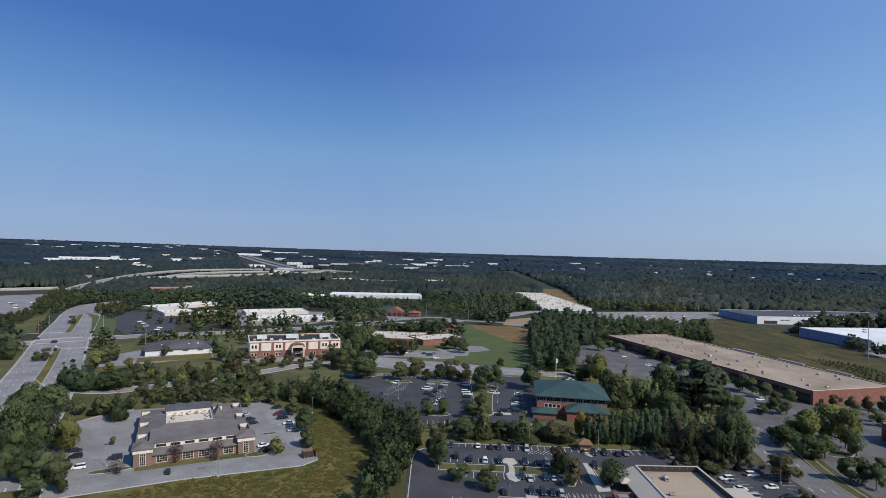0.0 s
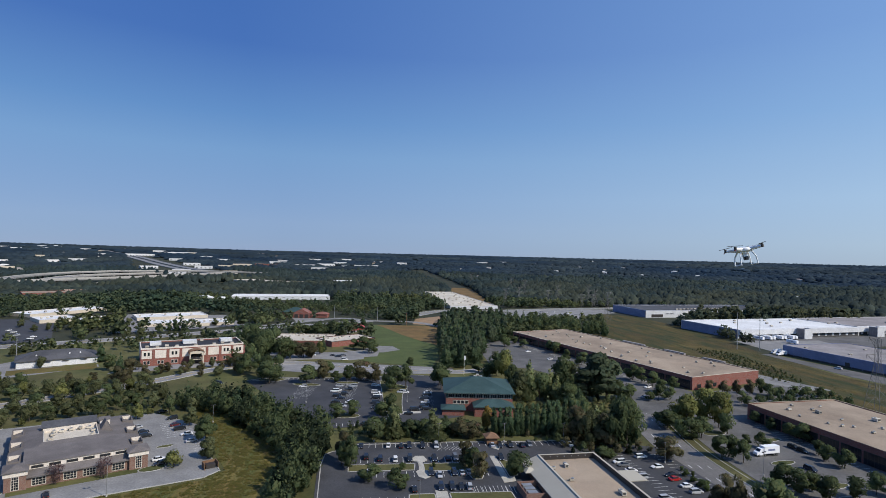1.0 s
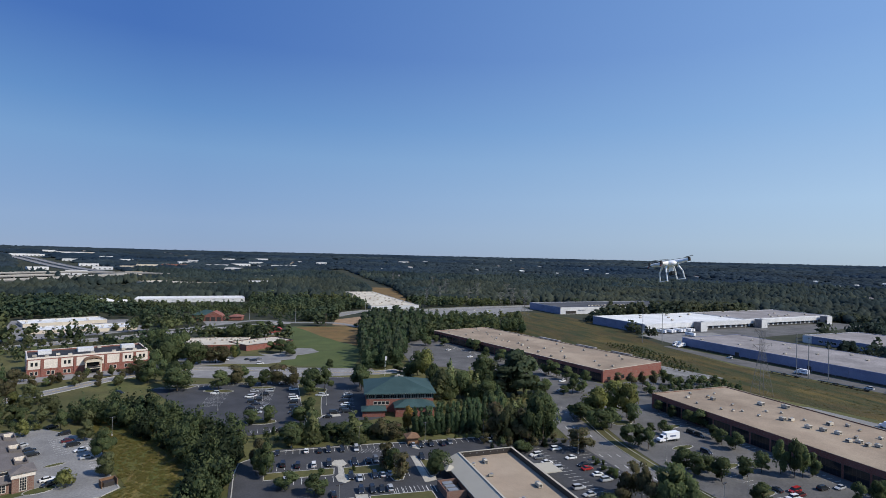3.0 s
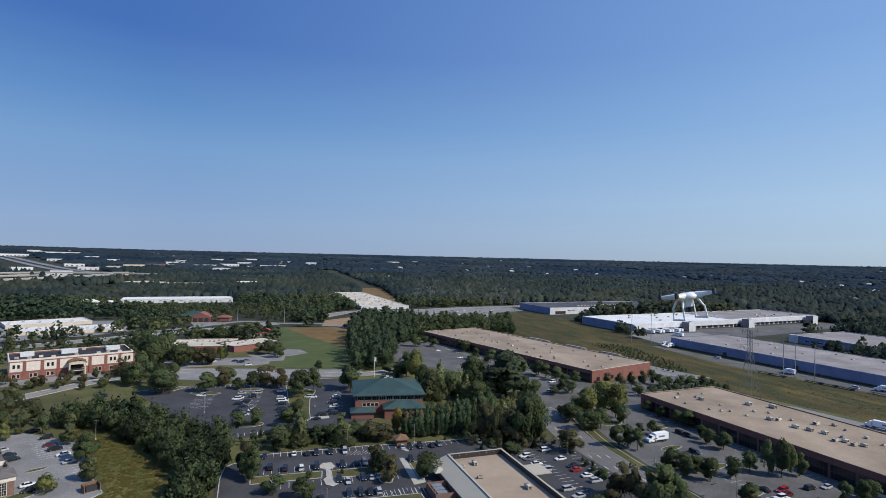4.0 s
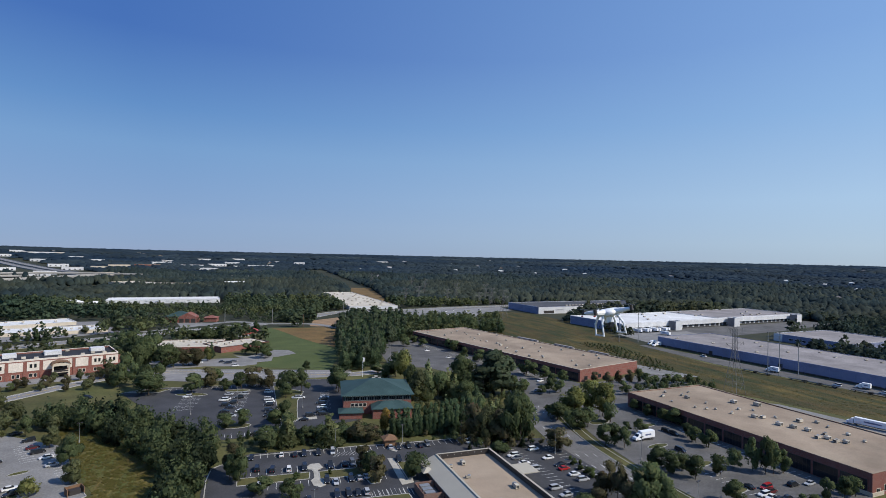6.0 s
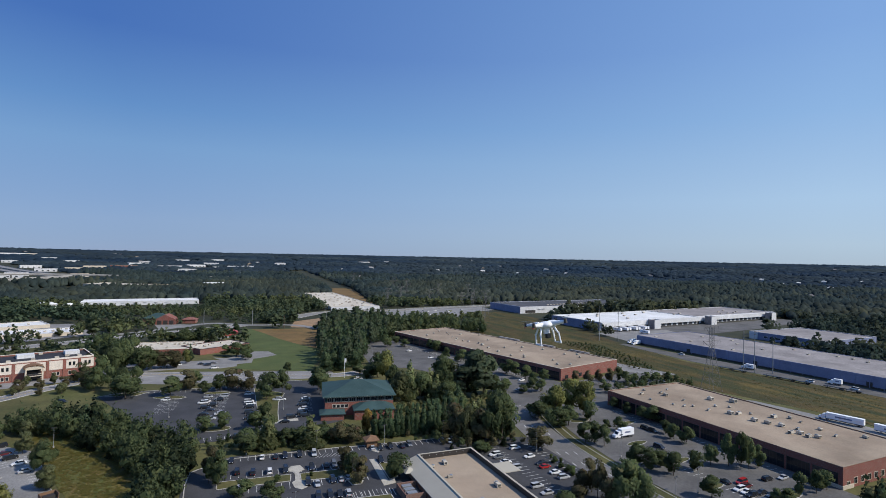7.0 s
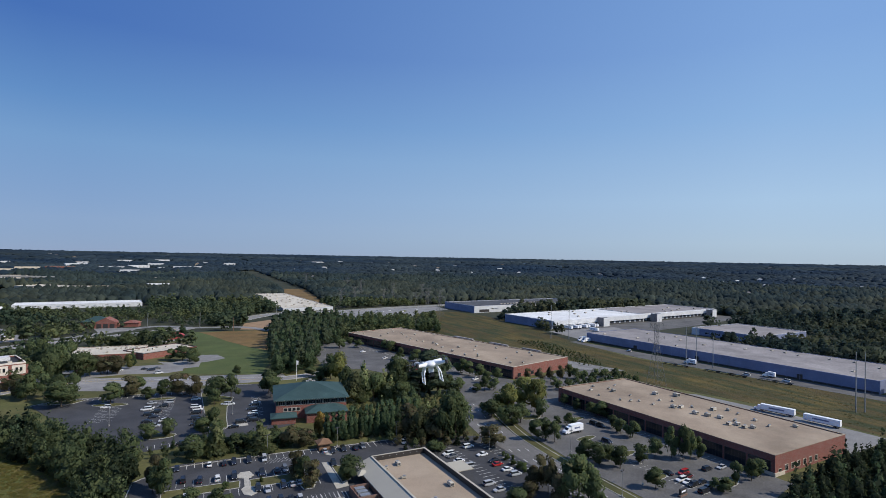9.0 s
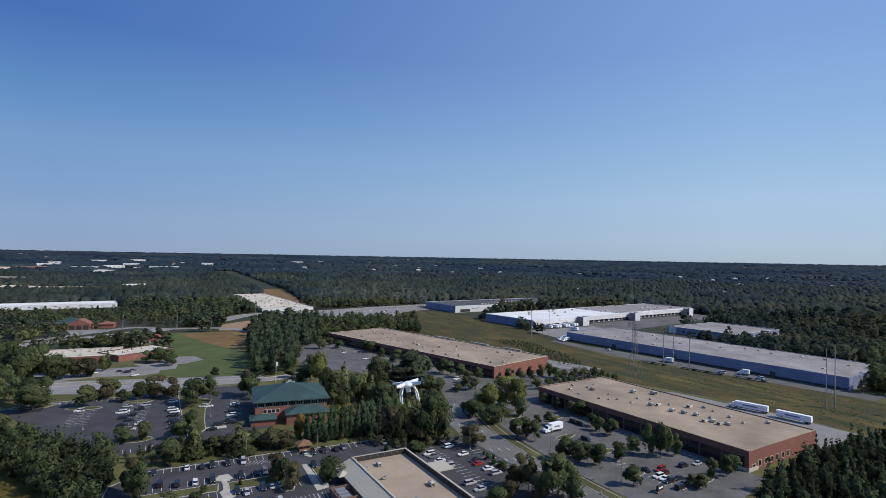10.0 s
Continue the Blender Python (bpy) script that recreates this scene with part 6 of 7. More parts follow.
CARS_DEALER = [
    (-505, 640, 40, "white"), (-512, 650, 40, "maroon"), (-520, 660, 40, "silver"), (-528, 668, 40, "white"), (-536, 676, 40, "maroon"), (-545, 684, 40, "red"),
    (-520, 690, 40, "black"), (-530, 700, 40, "white"), (-540, 708, 40, "silver"), (-500, 668, 40, "grey"), (-492, 655, 40, "maroon"), (-552, 692, 40, "white"),
]

CARS_FIELD_ROAD = [
    (-13.7, 422.7, 10, "black"), (-9.7, 417.6, 10, "navy"), (-6.0, 423.2, 10, "grey"), (-4.6, 406.1, 10, "white"), (-28.8, 424.0, 10, "white"),
]

CARS_FAR_LOT = [
    (258.4, 740.1, 20, "white"), (269.1, 746.0, 20, "silver"), (274.4, 736.6, 20, "white"), (290.0, 750.0, 20, "white"), (285.1, 710.4, 20, "black"), (303.6, 730.3, 20, "white"),
    (307.1, 713.3, 20, "silver"), (332.9, 749.6, 20, "white"), (244.5, 719.4, 20, "black"), (264.1, 699.9, 20, "white"), (269.6, 684.1, 20, "silver"), (250.4, 703.0, 20, "navy"),
]


for grove in (TREES_ROADSIDE, TREES_OFFICE_PARK, TREES_HEDGEROW, TREES_WHITE_OFFICES, TREES_GREY_HALL, TREES_GREY_OFFICE, TREES_BRICK_OFFICE, SHRUBS):
    for x, y, h, kind in grove:
        kind = "olive" if kind == "oak" and h < 14 and tree_rng.random() < 0.75 else kind
        tree(x, y, h, kind, wide=0.92 if h < 15 else 0.64)
for grove in (TREES_GROVE, TREES_BESIDE_GREEN_OFFICE, TREES_COLUMN_ROW, TREES_STREET, TREES_STREET_END, TREES_WAREHOUSE_WALL, TREES_WAREHOUSE_END, TREES_LONG_WAREHOUSE_FRONT,
              TREES_LOT_EDGE, TREES_NEAR_LOT, TREES_SCHOOL, TREES_SCHOOL_SIDE, TREES_ROADSIDE_CLUMP, TREES_FIR_GROUP):
    for x, y, h, wide, kind in grove:
        tree(x, y, h, kind, wide=wide)


def inside(x, y, outline):
    hit = np.zeros(np.shape(x), bool)
    a = np.asarray(outline)
    for (x0, y0), (x1, y1) in zip(a, np.roll(a, -1, 0)):
        if y0 != y1:
            hit ^= ((y0 > y) != (y1 > y)) & (x < (x1 - x0) * (y - y0) / (y1 - y0) + x0)
    return hit


def scatter(outline, gap, seed):
    """Points inside an outline, no two nearer than gap."""
    r = np.random.RandomState(seed)
    a = np.asarray(outline, float)
    lo, hi = a.min(0), a.max(0)
    out = []
    for p in lo + (hi - lo) * r.rand(6000, 2):
        if inside(p[0], p[1], a) and all((p[0] - q[0]) ** 2 + (p[1] - q[1]) ** 2 > gap * gap for q in out):
            out.append(p)
    return out


BELTS = (
    ([(-92, 286), (-72, 303), (-52, 298), (-34, 264), (-14, 247), (-7, 222), (-13, 205), (-16, 165), (-24, 155), (-23, 205), (-38, 240), (-66, 278)], 4.1, ("oak", "dark", "oak", "fir", "dark", "oak"), 8, 14),
    ([(62, 372), (84, 517), (121, 618), (178, 635), (154, 522), (112, 448), (88, 380)], 6.0, ("fir", "pine", "fir"), 14, 19),
    ([(160, 640), (180, 560), (255, 515), (268, 535), (200, 640)], 7.0, ("oak", "fir"), 12, 16),
    ([(160, 96), (186, 110), (210, 119), (262, 122), (305, 124), (318, 90), (240, 60), (175, 70)], 4.2, ("dark", "dark", "dark", "fir"), 7, 12),
    ([(-4, 234), (52, 232), (50, 254), (16, 250), (-6, 247)], 4.6, ("oak", "oak", "fir"), 2.5, 5.5),
    ([(404, 174), (414, 148), (470, 138), (570, 190), (565, 240), (482, 206), (424, 178)], 6.0, ("fir", "oak", "oak"), 12, 19),
    ([(-196, 318), (-165, 332), (-120, 347), (-106, 328), (-150, 303), (-185, 298)], 7.5, ("olive", "oak", "lime", "olive"), 3, 6.5),
    ([(-166, 268), (-92, 296), (-84, 284), (-100, 272), (-150, 256)], 8.5, ("olive", "oak", "lime"), 2.5, 5.5),
    ([(-232, 470), (-190, 500), (-140, 530), (-120, 520), (-160, 480), (-215, 440)], 9.0, ("olive", "oak"), 3, 7),
    ([(88, 206), (122, 203), (124, 222), (104, 231), (86, 229)], 4.2, ("rust", "oak", "dark"), 3, 6),
    ([(282, 318), (300, 318), (318, 372), (322, 425), (300, 440), (292, 380)], 3.2, ("oak", "olive", "oak"), 1.4, 3.0),
    ([(218, 268), (268, 285), (280, 262), (262, 252), (225, 250)], 5.5, ("oak", "oak", "fir"), 5, 8),
    ([(-461, 612), (-440, 622), (-455, 672), (-560, 845), (-585, 815), (-528, 715)], 7.0, ("oak", "fir", "olive", "oak"), 8, 14),
    ([(-392, 612), (-424, 668), (-405, 690), (-366, 640), (-356, 596)], 7.0, ("olive", "oak", "rust"), 7, 11),
    ([(-426, 520), (-400, 516), (-432, 574), (-428, 600), (-456, 592), (-446, 545)], 6.0, ("oak", "olive", "oak"), 5, 9),
    ([(84, 240), (112, 246), (140, 262), (150, 285), (120, 282), (86, 270)], 4.8, ("spire", "oak", "dark", "olive"), 3, 7),
    ([(6, 231), (50, 230), (100, 226), (106, 233), (80, 238), (20, 240)], 3.6, ("oak", "oak", "rust"), 2, 4),
)
def joined(name, shapes, places, material, label):
    """Many copies of a few crowns in one mesh: places are x, y, height, shape."""
    verts, faces, softs, total = [], [], [], 0
    r = np.random.RandomState(9)
    for x, y, h, k in places:
        v, f, q = shapes[k]
        a, w = r.rand() * 6.283, h * (0.7 + 0.35 * r.rand())
        c, s = math.cos(a) * w, math.sin(a) * w
        verts.append(np.stack([x + c * v[:, 0] - s * v[:, 1], y + s * v[:, 0] + c * v[:, 1], h * v[:, 2]], 1)), faces.append(f + total)
        softs.append(np.stack([(c * q[:, 0] - s * q[:, 1]) / w, (s * q[:, 0] + c * q[:, 1]) / w, q[:, 2]], 1))
        total += len(v)
    return tagged(part(name, quads(name, np.vstack(verts), np.vstack(faces), np.vstack(softs)), material), label, "tree belt", kind="stuff")


BELT_SHAPES = {k: [crown_arrays(k, s, 430) for s in (3, 14, 25)] for k in ("oak", "fir", "pine", "spire")}
BELT_SHAPES["dark"] = BELT_SHAPES["fir"]
BELT_SHAPES["rust"] = BELT_SHAPES["lime"] = BELT_SHAPES["olive"] = BELT_SHAPES["oak"]
by_kind = {}
for outline, gap, kinds, low_, high_ in BELTS:
    for k, (x, y) in enumerate(scatter(outline, gap, 5)):
        by_kind.setdefault(kinds[k % len(kinds)], []).append((x, y, tree_rng.uniform(low_, high_), k % 3))
    KEEP_CLEAR.append(np.array(outline, float))
for kind, places in by_kind.items():
    joined("tree_belt", BELT_SHAPES[kind], places, LEAF[kind], {"oak": "dense belt of dark green broadleaf trees", "fir": "dense belt of dark firs", "pine": "tall dark pines in a block", "dark": "dense thicket of dark young pines", "rust": "low brownish shrubs along the lot", "spire": "paler pointed trees within the belts", "lime": "yellow-green trees within the belts", "olive": "pale olive trees within the belts"}[kind])
for made in tree_kinds.values():
    for t in made:
        for o in (*t.children_recursive, t):
            bpy.data.objects.remove(o)



# ---------------- vehicles ----------------
CAR_PAINT = {k: surface(k + " car paint", c, tuple(v * 1.12 for v in c), 1.5, 0.25, specular=0.6) for k, c in {
    "white": (0.62, 0.62, 0.62), "silver": (0.34, 0.35, 0.37), "grey": (0.12, 0.125, 0.135), "black": (0.014, 0.015, 0.018),
    "navy": (0.016, 0.019, 0.030), "red": (0.30, 0.018, 0.018), "maroon": (0.085, 0.014, 0.016)}.items()}
LAMP_GLASS, TAIL_GLASS = plain("headlight glass", (0.7, 0.7, 0.7), 0.15), plain("tail light glass", (0.35, 0.02, 0.02), 0.2)
CAR_SHAPES = {  # half length, half width, waist, roof height, cabin rear, cabin front, roof rear, roof front
    "sedan": (2.35, 0.90, 0.92, 1.45, -1.75, 1.15, -1.10, 0.35), "suv": (2.40, 0.95, 1.05, 1.72, -2.30, 1.20, -2.05, 0.50), "van": (2.55, 0.98, 1.05, 1.80, -2.45, 1.65, -2.30, 0.85)}


def section(bm, rows_):
    """Joins rings of points into a closed skin."""
    rings = [[bm.verts.new(p) for p in r_] for r_ in rows_]
    for a, b in zip(rings, rings[1:]):
        for i in range(len(a)):
            bm.faces.new((a[i - 1], a[i], b[i], b[i - 1]))
    bm.faces.new(rings[0][::-1]), bm.faces.new(rings[-1])
    bmesh.ops.recalc_face_normals(bm, faces=bm.faces)
    return bm


def wheel(parent, x, y, r=0.33):
    bm = bmesh.new()
    s = 1 if y > 0 else -1
    tube(bm, (x, y - 0.11, r), (x, y + 0.11, r), r, r, 10)
    w = part("wheel", bm, RUBBER, parent)
    bm = bmesh.new()
    tube(bm, (x, y + s * 0.10, r), (x, y + s * 0.13, r), r * 0.6, r * 0.55, 8)
    part("rim", bm, RIM, w)


def build_car(shape, colour):
    half, side, waist, roof, c0, c1, r0, r1 = CAR_SHAPES[shape]
    car = thing("car", "parked %s %s on asphalt" % (colour, {"sedan": "saloon car", "suv": "sport utility car", "van": "minivan"}[shape]), "car", group="parked cars")
    paint = CAR_PAINT[colour]

    def ring_(x, w, z0, z1):
        return [(x, -w, z0), (x, w, z0), (x, w * 1.02, (z0 + z1) / 2), (x, w * 0.94, z1), (x, -w * 0.94, z1), (x, -w * 1.02, (z0 + z1) / 2)]
    rings = [ring_(-half, side * 0.82, 0.38, waist * 0.86), ring_(-half + 0.22, side * 0.96, 0.24, waist), ring_(c0, side, 0.22, waist), ring_(0, side, 0.20, waist), ring_(c1, side, 0.22, waist * 0.98),
             ring_(half - 0.35, side * 0.95, 0.24, waist * 0.80), ring_(half, side * 0.78, 0.36, waist * 0.66)]
    part("body", section(bmesh.new(), rings), paint, car, smooth=False)
    bm = bmesh.new()
    lo = [bm.verts.new(p) for p in ((c0, -side * 0.9, waist - 0.02), (c1, -side * 0.9, waist - 0.02), (c1, side * 0.9, waist - 0.02), (c0, side * 0.9, waist - 0.02))]
    hi = [bm.verts.new(p) for p in ((r0, -side * 0.7, roof - 0.05), (r1, -side * 0.7, roof - 0.05), (r1, side * 0.7, roof - 0.05), (r0, side * 0.7, roof - 0.05))]
    bm.faces.new(lo[::-1]), bm.faces.new(hi)
    for i in range(4):
        bm.faces.new((lo[i - 1], lo[i], hi[i], hi[i - 1]))
    part("cabin_glass", bm, GLASS, car, "dark tinted glass")
    part("roof", boxes((r0 - 0.05, -side * 0.72, roof - 0.06, r1 + 0.05, side * 0.72, roof)), paint, car)
    for x in (-half + 0.85, half - 0.9):
        for y in (-side + 0.1, side - 0.1):
            wheel(car, x, y)
    for y in (-side * 0.62, side * 0.62):
        part("headlight", boxes((half - 0.12, y - 0.17, waist * 0.58, half + 0.02, y + 0.17, waist * 0.70)), LAMP_GLASS, car)
        part("tail_light", boxes((-half - 0.02, y - 0.14, waist * 0.62, -half + 0.1, y + 0.14, waist * 0.82)), TAIL_GLASS, car)
    return car


car_kinds = {}
car_rng = random.Random(8)
for row in (CARS_LOT_A_BACK, CARS_LOT_A_MIDDLE, CARS_LOT_A_FRONT, CARS_LOT_A_SIDE, CARS_LOT_B, CARS_LOT_C, CARS_LOT_D, CARS_LOT_E, CARS_ROAD, CARS_DEALER, CARS_FIELD_ROAD, CARS_FAR_LOT):
    for x, y, heading, colour in row:
        shape = car_rng.choice(("sedan", "sedan", "suv", "suv", "van"))
        if (shape, colour) not in car_kinds:
            car_kinds[shape, colour] = build_car(shape, colour)
        copy_thing(car_kinds[shape, colour], pose(x, y, 0.105, 0, 0, heading + car_rng.uniform(-3, 3) + car_rng.choice((0, 180))))
for car in car_kinds.values():
    for o in (*car.children_recursive, car):
        bpy.data.objects.remove(o)


def truck(x, y, heading, box_long, label, cab=True, z=0.1):
    """A box truck or a tractor with its trailer."""
    t = thing("truck", label, "truck", pose(x, y, z, 0, 0, heading))
    part("cargo_box", boxes((-box_long, -1.25, 1.1, 0, 1.25, 4.0)), PLASTIC, t, "white cargo box")
    part("box_rail", boxes((-box_long - 0.02, -1.28, 1.0, 0.02, 1.28, 1.14)), STEEL, t)
    part("side_graphic", boxes((-box_long * 0.7, -1.275, 2.2, -box_long * 0.25, -1.255, 2.9), (-box_long * 0.7, 1.255, 2.2, -box_long * 0.25, 1.275, 2.9)), BLUE_WALL, t, "blurred blue band of lettering as plain bars")
    if cab:
        rings = []
        for px, z0, z1 in ((0.35, 0.6, 3.2), (1.5, 0.6, 3.1), (2.2, 0.6, 2.0), (3.3, 0.6, 1.75), (3.5, 0.7, 1.5)):
            rings.append([(px, -1.15, z0), (px, 1.15, z0), (px, 1.1, z1), (px, -1.1, z1)])
        part("cab", section(bmesh.new(), rings), PLASTIC, t, "white cab")
        part("windscreen", section(bmesh.new(), [[(1.53, -0.95, 2.2), (1.53, 0.95, 2.2), (1.53, 0.95, 2.95), (1.53, -0.95, 2.95)], [(2.24, -0.95, 2.02), (2.24, 0.95, 2.02), (1.62, 0.95, 2.98), (1.62, -0.95, 2.98)]]), GLASS, t)
        part("chassis", boxes((-box_long, -0.5, 0.55, 3.0, 0.5, 1.05)), BLACK, t)
    else:
        part("chassis", boxes((-box_long, -0.5, 0.7, -0.3, 0.5, 1.05)), BLACK, t)
    for px in ((2.4,) if cab else ()) + (-box_long + 1.2, -box_long + 2.5) + ((-0.6,) if cab else ()):
        for py in (-1.05, 1.05):
            wheel(t, px, py, 0.5)
    if not cab:
        part("landing_leg", boxes((-2.5, -0.9, 0, -2.3, -0.7, 1.1), (-2.5, 0.7, 0, -2.3, 0.9, 1.1)), STEEL, t)
    return t


truck(290.5, 187, 106, 16.0, "white tractor with a long white trailer at the truck court")
truck(294.5, 164, 286, -0.1 + 16.0, "parked long white trailer on its landing legs", cab=False).matrix_basis = pose(293.2, 166, 0.1, 0, 0, 100)
truck(167.5, 198.3, 184, 7.5, "white box truck parked in the warehouse lot")
truck(368, 296, 100, 6.0, "white box truck beside the blue warehouse")
truck(364, 412, 190, 7.0, "white box truck in the service yard")
truck(366, 420, 190, 7.0, "white box truck in the service yard")
truck(380, 240, 105, 4.5, "white service truck beside the blue warehouse")
truck(430, 478, 95, 12, "parked white trailer at the loading docks", cab=False)
for k in range(7):
    a, b_ = on_roof(*WW, 18 + 7.5 * k + 3 * (k % 2), -2.6)
    truck(a, b_, 98, 11.5, "parked white trailer at the loading docks", cab=False)
for px, py in ((366, 357), (371, 250), (378, 226)):
    car = build_car("van", "white")
    car.matrix_basis = pose(px, py, 0.1, 0, 0, 100)
for px, py, n in ((359, 268, 3), (368, 232, 2), (352, 300, 2)):
    for k in range(n):
        pile = thing("flatbed_trailer", "long dark empty flatbed trailer", "trailer", pose(px + 1.6 * k, py - 9 * k, 0.1, 0, 0, 102))
        part("deck", boxes((-6, -1.2, 0.9, 6, 1.2, 1.15)), BLACK, pile)
        for wx in (-4.5, -3.2):
            for wy in (-1, 1):
                wheel(pile, wx, wy, 0.45)
        part("landing_leg", boxes((4, -0.8, 0, 4.2, 0.8, 0.9)), STEEL, pile)


# ---------------- poles, pylons and signs ----------------
def lamp_post(x, y, h=9.0, heads=2, z=0.1):
    p = thing("lamp_post", "tall grey steel lamp post with box heads", "lamp post", pose(x, y, z, 0, 0, 20), "lamp posts of the lots")
    bm = bmesh.new()
    tube(bm, (0, 0, 0.6), (0, 0, h), 0.10, 0.07, 8)
    part("pole", bm, STEEL, p)
    bm = bmesh.new()
    tube(bm, (0, 0, 0), (0, 0, 0.7), 0.3, 0.3, 10)
    part("base", bm, KERB, p)
    for k in range(heads):
        s = 1 - 2 * k
        head = part("lamp_head", boxes((min(s * 0.3, s * 1.0), -0.25, h - 0.12, max(s * 0.3, s * 1.0), 0.25, h + 0.1)), DARK_TRIM, p)
        part("bracket", boxes((min(0, s * 0.32), -0.05, h - 0.06, max(0, s * 0.32), 0.05, h + 0.02)), STEEL, head)


for x, y, h in ((-76, 187, 10), (-118, 193, 8), (10, 230, 8), (37, 226, 8), (65, 224, 8), (91, 222, 8), (122, 195, 8), (152, 179, 9), (154, 142, 9), (140, 138, 9), (-23, 292, 9), (-2, 306, 9),
                (30, 290, 9), (110, 420, 9), (150, 330, 9), (165, 250, 9), (-62, 262, 8), (-232, 372, 9), (-262, 340, 11), (-212, 300, 10), (22, 170, 8)):
    lamp_post(x, y, h)


def utility_pole(x, y, h, arms=2, label="tall grey utility pole with crossarms", wide=2.4):
    p = thing("utility_pole", label, "utility pole", pose(x, y, 0, 0, 0, 12), "utility poles")
    bm = bmesh.new()
    tube(bm, (0, 0, -0.3), (0, 0, h), 0.32, 0.18, 8)
    part("pole", bm, WOOD if h < 16 else STEEL, p)
    for k in range(arms):
        a = part("crossarm", boxes((-wide / 2, -0.1, h - 0.8 - 2.2 * k, wide / 2, 0.1, h - 0.55 - 2.2 * k)), DARK_TRIM, p)
        for s in (-1, 1):
            bm = bmesh.new()
            tube(bm, (s * wide * 0.45, 0, h - 0.55 - 2.2 * k), (s * wide * 0.45, 0, h - 0.1 - 2.2 * k), 0.09, 0.06, 6)
            part("insulator", bm, BLACK, a)


for x, y, h in ((355, 288, 31), (360, 283, 31), (371, 277, 24), (337, 164, 33), (342, 162, 33), (362, 132, 20), (347, 443, 34), (365, 437, 30), (-300, 480, 16), (-225, 412, 16), (-330, 455, 18), (-350, 470, 12),
                (98, 560, 18), (60, 600, 14), (120, 700, 16), (30, 640, 16), (-20, 655, 16)):
    utility_pole(x, y, h)


def pylon(x, y, h, turn, wide=9.0, z=0.0):
    """A four-legged lattice mast with three pairs of arms."""
    p = thing("pylon", "grey lattice steel power pylon in the grass corridor", "pylon", pose(x, y, z, 0, 0, turn), "power pylons")
    waist = h * 0.62

    def half(zz):
        return wide / 2 * (1 - zz / waist * 0.78) if zz < waist else wide / 2 * 0.22
    levels = [0, h * 0.16, h * 0.30, h * 0.42, h * 0.53, waist, h * 0.72, h * 0.82, h * 0.92]
    for sx in (-1, 1):
        for sy in (-1, 1):
            bm = bmesh.new()
            for a, b in zip(levels, levels[1:]):
                tube(bm, (sx * half(a), sy * half(a), a), (sx * half(b), sy * half(b), b), 0.13, 0.11, 4)
            part("leg", bm, PYLON_STEEL, p)
    bm = bmesh.new()
    for a, b in zip(levels, levels[1:]):
        u, v = half(a), half(b)
        for s in (-1, 1):
            for c0, c1 in (((-u, s * u, a), (v, s * v, b)), ((u, s * u, a), (-v, s * v, b)), ((s * u, -u, a), (s * v, v, b)), ((s * u, u, a), (s * v, -v, b))):
                tube(bm, c0, c1, 0.05, 0.05, 3)
            tube(bm, (-v, s * v, b), (v, s * v, b), 0.05, 0.05, 3), tube(bm, (s * v, -v, b), (s * v, v, b), 0.05, 0.05, 3)
    part("bracing", bm, PYLON_STEEL, p)
    for k, zz in enumerate((h * 0.72, h * 0.92)):
        reach = (8.5, 7)[k]
        for s in (-1, 1):
            bm = bmesh.new()
            for sy in (-1, 1):
                tube(bm, (s * half(zz), sy * half(zz), zz), (s * reach, 0, zz + (1.2 if k else 0.5)), 0.1, 0.08, 4)
                tube(bm, (s * half(zz), sy * half(zz), zz - h * 0.1), (s * reach, 0, zz + (1.2 if k else 0.5)), 0.1, 0.08, 4)
            tube(bm, (s * reach, 0, zz + 0.5), (s * reach, 0, zz - 1.6), 0.12, 0.12, 5)
            part("arm", bm, PYLON_STEEL, p)
    bm = bmesh.new()
    tube(bm, (-half(h), 0, h * 0.92), (-3.4, 0, h), 0.1, 0.06, 4), tube(bm, (half(h), 0, h * 0.92), (3.4, 0, h), 0.1, 0.06, 4)
    part("peak", bm, PYLON_STEEL, p)


for x, y, h, turn in ((283, 252, 43, 8), (318, 640, 40, 12), (402, 880, 34, 20), (353, 900, 34, 20), (330, 1010, 36, 8), (345, 1150, 36, 5), (392, 833, 30, 20), (300, 1350, 36, 5)):
    pylon(x, y, h, turn)
for x, y, h in ((240, 830, 30), (268, 850, 32), (318, 850, 27), (368, 832, 22), (390, 838, 22)):
    pylon(x, y, h, 20, 7.0)

flag = thing("flagpole", "white flagpole with a hanging flag", "flagpole", pose(74, 352, 0.1))
bm = bmesh.new()
tube(bm, (0, 0, 0), (0, 0, 13), 0.14, 0.08, 8)
part("pole", bm, PLASTIC, flag)
part("cloth", boxes((0.1, -0.05, 10.0, 1.2, 0.05, 12.6)), WHITE_WALL, flag, "pale hanging cloth")

sign = thing("monument_sign", "low dark monument sign with a pale face", "sign", pose(160, 130, 0.1, 0, 0, 10))
part("plinth", boxes((-2.2, -0.5, 0, 2.2, 0.5, 0.6)), BROWN_BRICK, sign)
part("face", boxes((-1.8, -0.35, 0.6, 1.8, 0.35, 2.6)), DARK_TRIM, sign)
part("lettering_bar", boxes((-1.3, -0.39, 1.4, 1.3, -0.36, 2.0)), PLASTIC, sign)

board = thing("billboard", "pale billboard on a tall post", "billboard", pose(-654, 994, 0, 0, 0, 34))
bm = bmesh.new()
tube(bm, (0, 0, 0), (0, 0, 15), 0.5, 0.4, 8)
part("post", bm, STEEL, board)
part("panel", boxes((-8, -0.5, 15, 8, 0.5, 21)), GREY_ROOF, board)

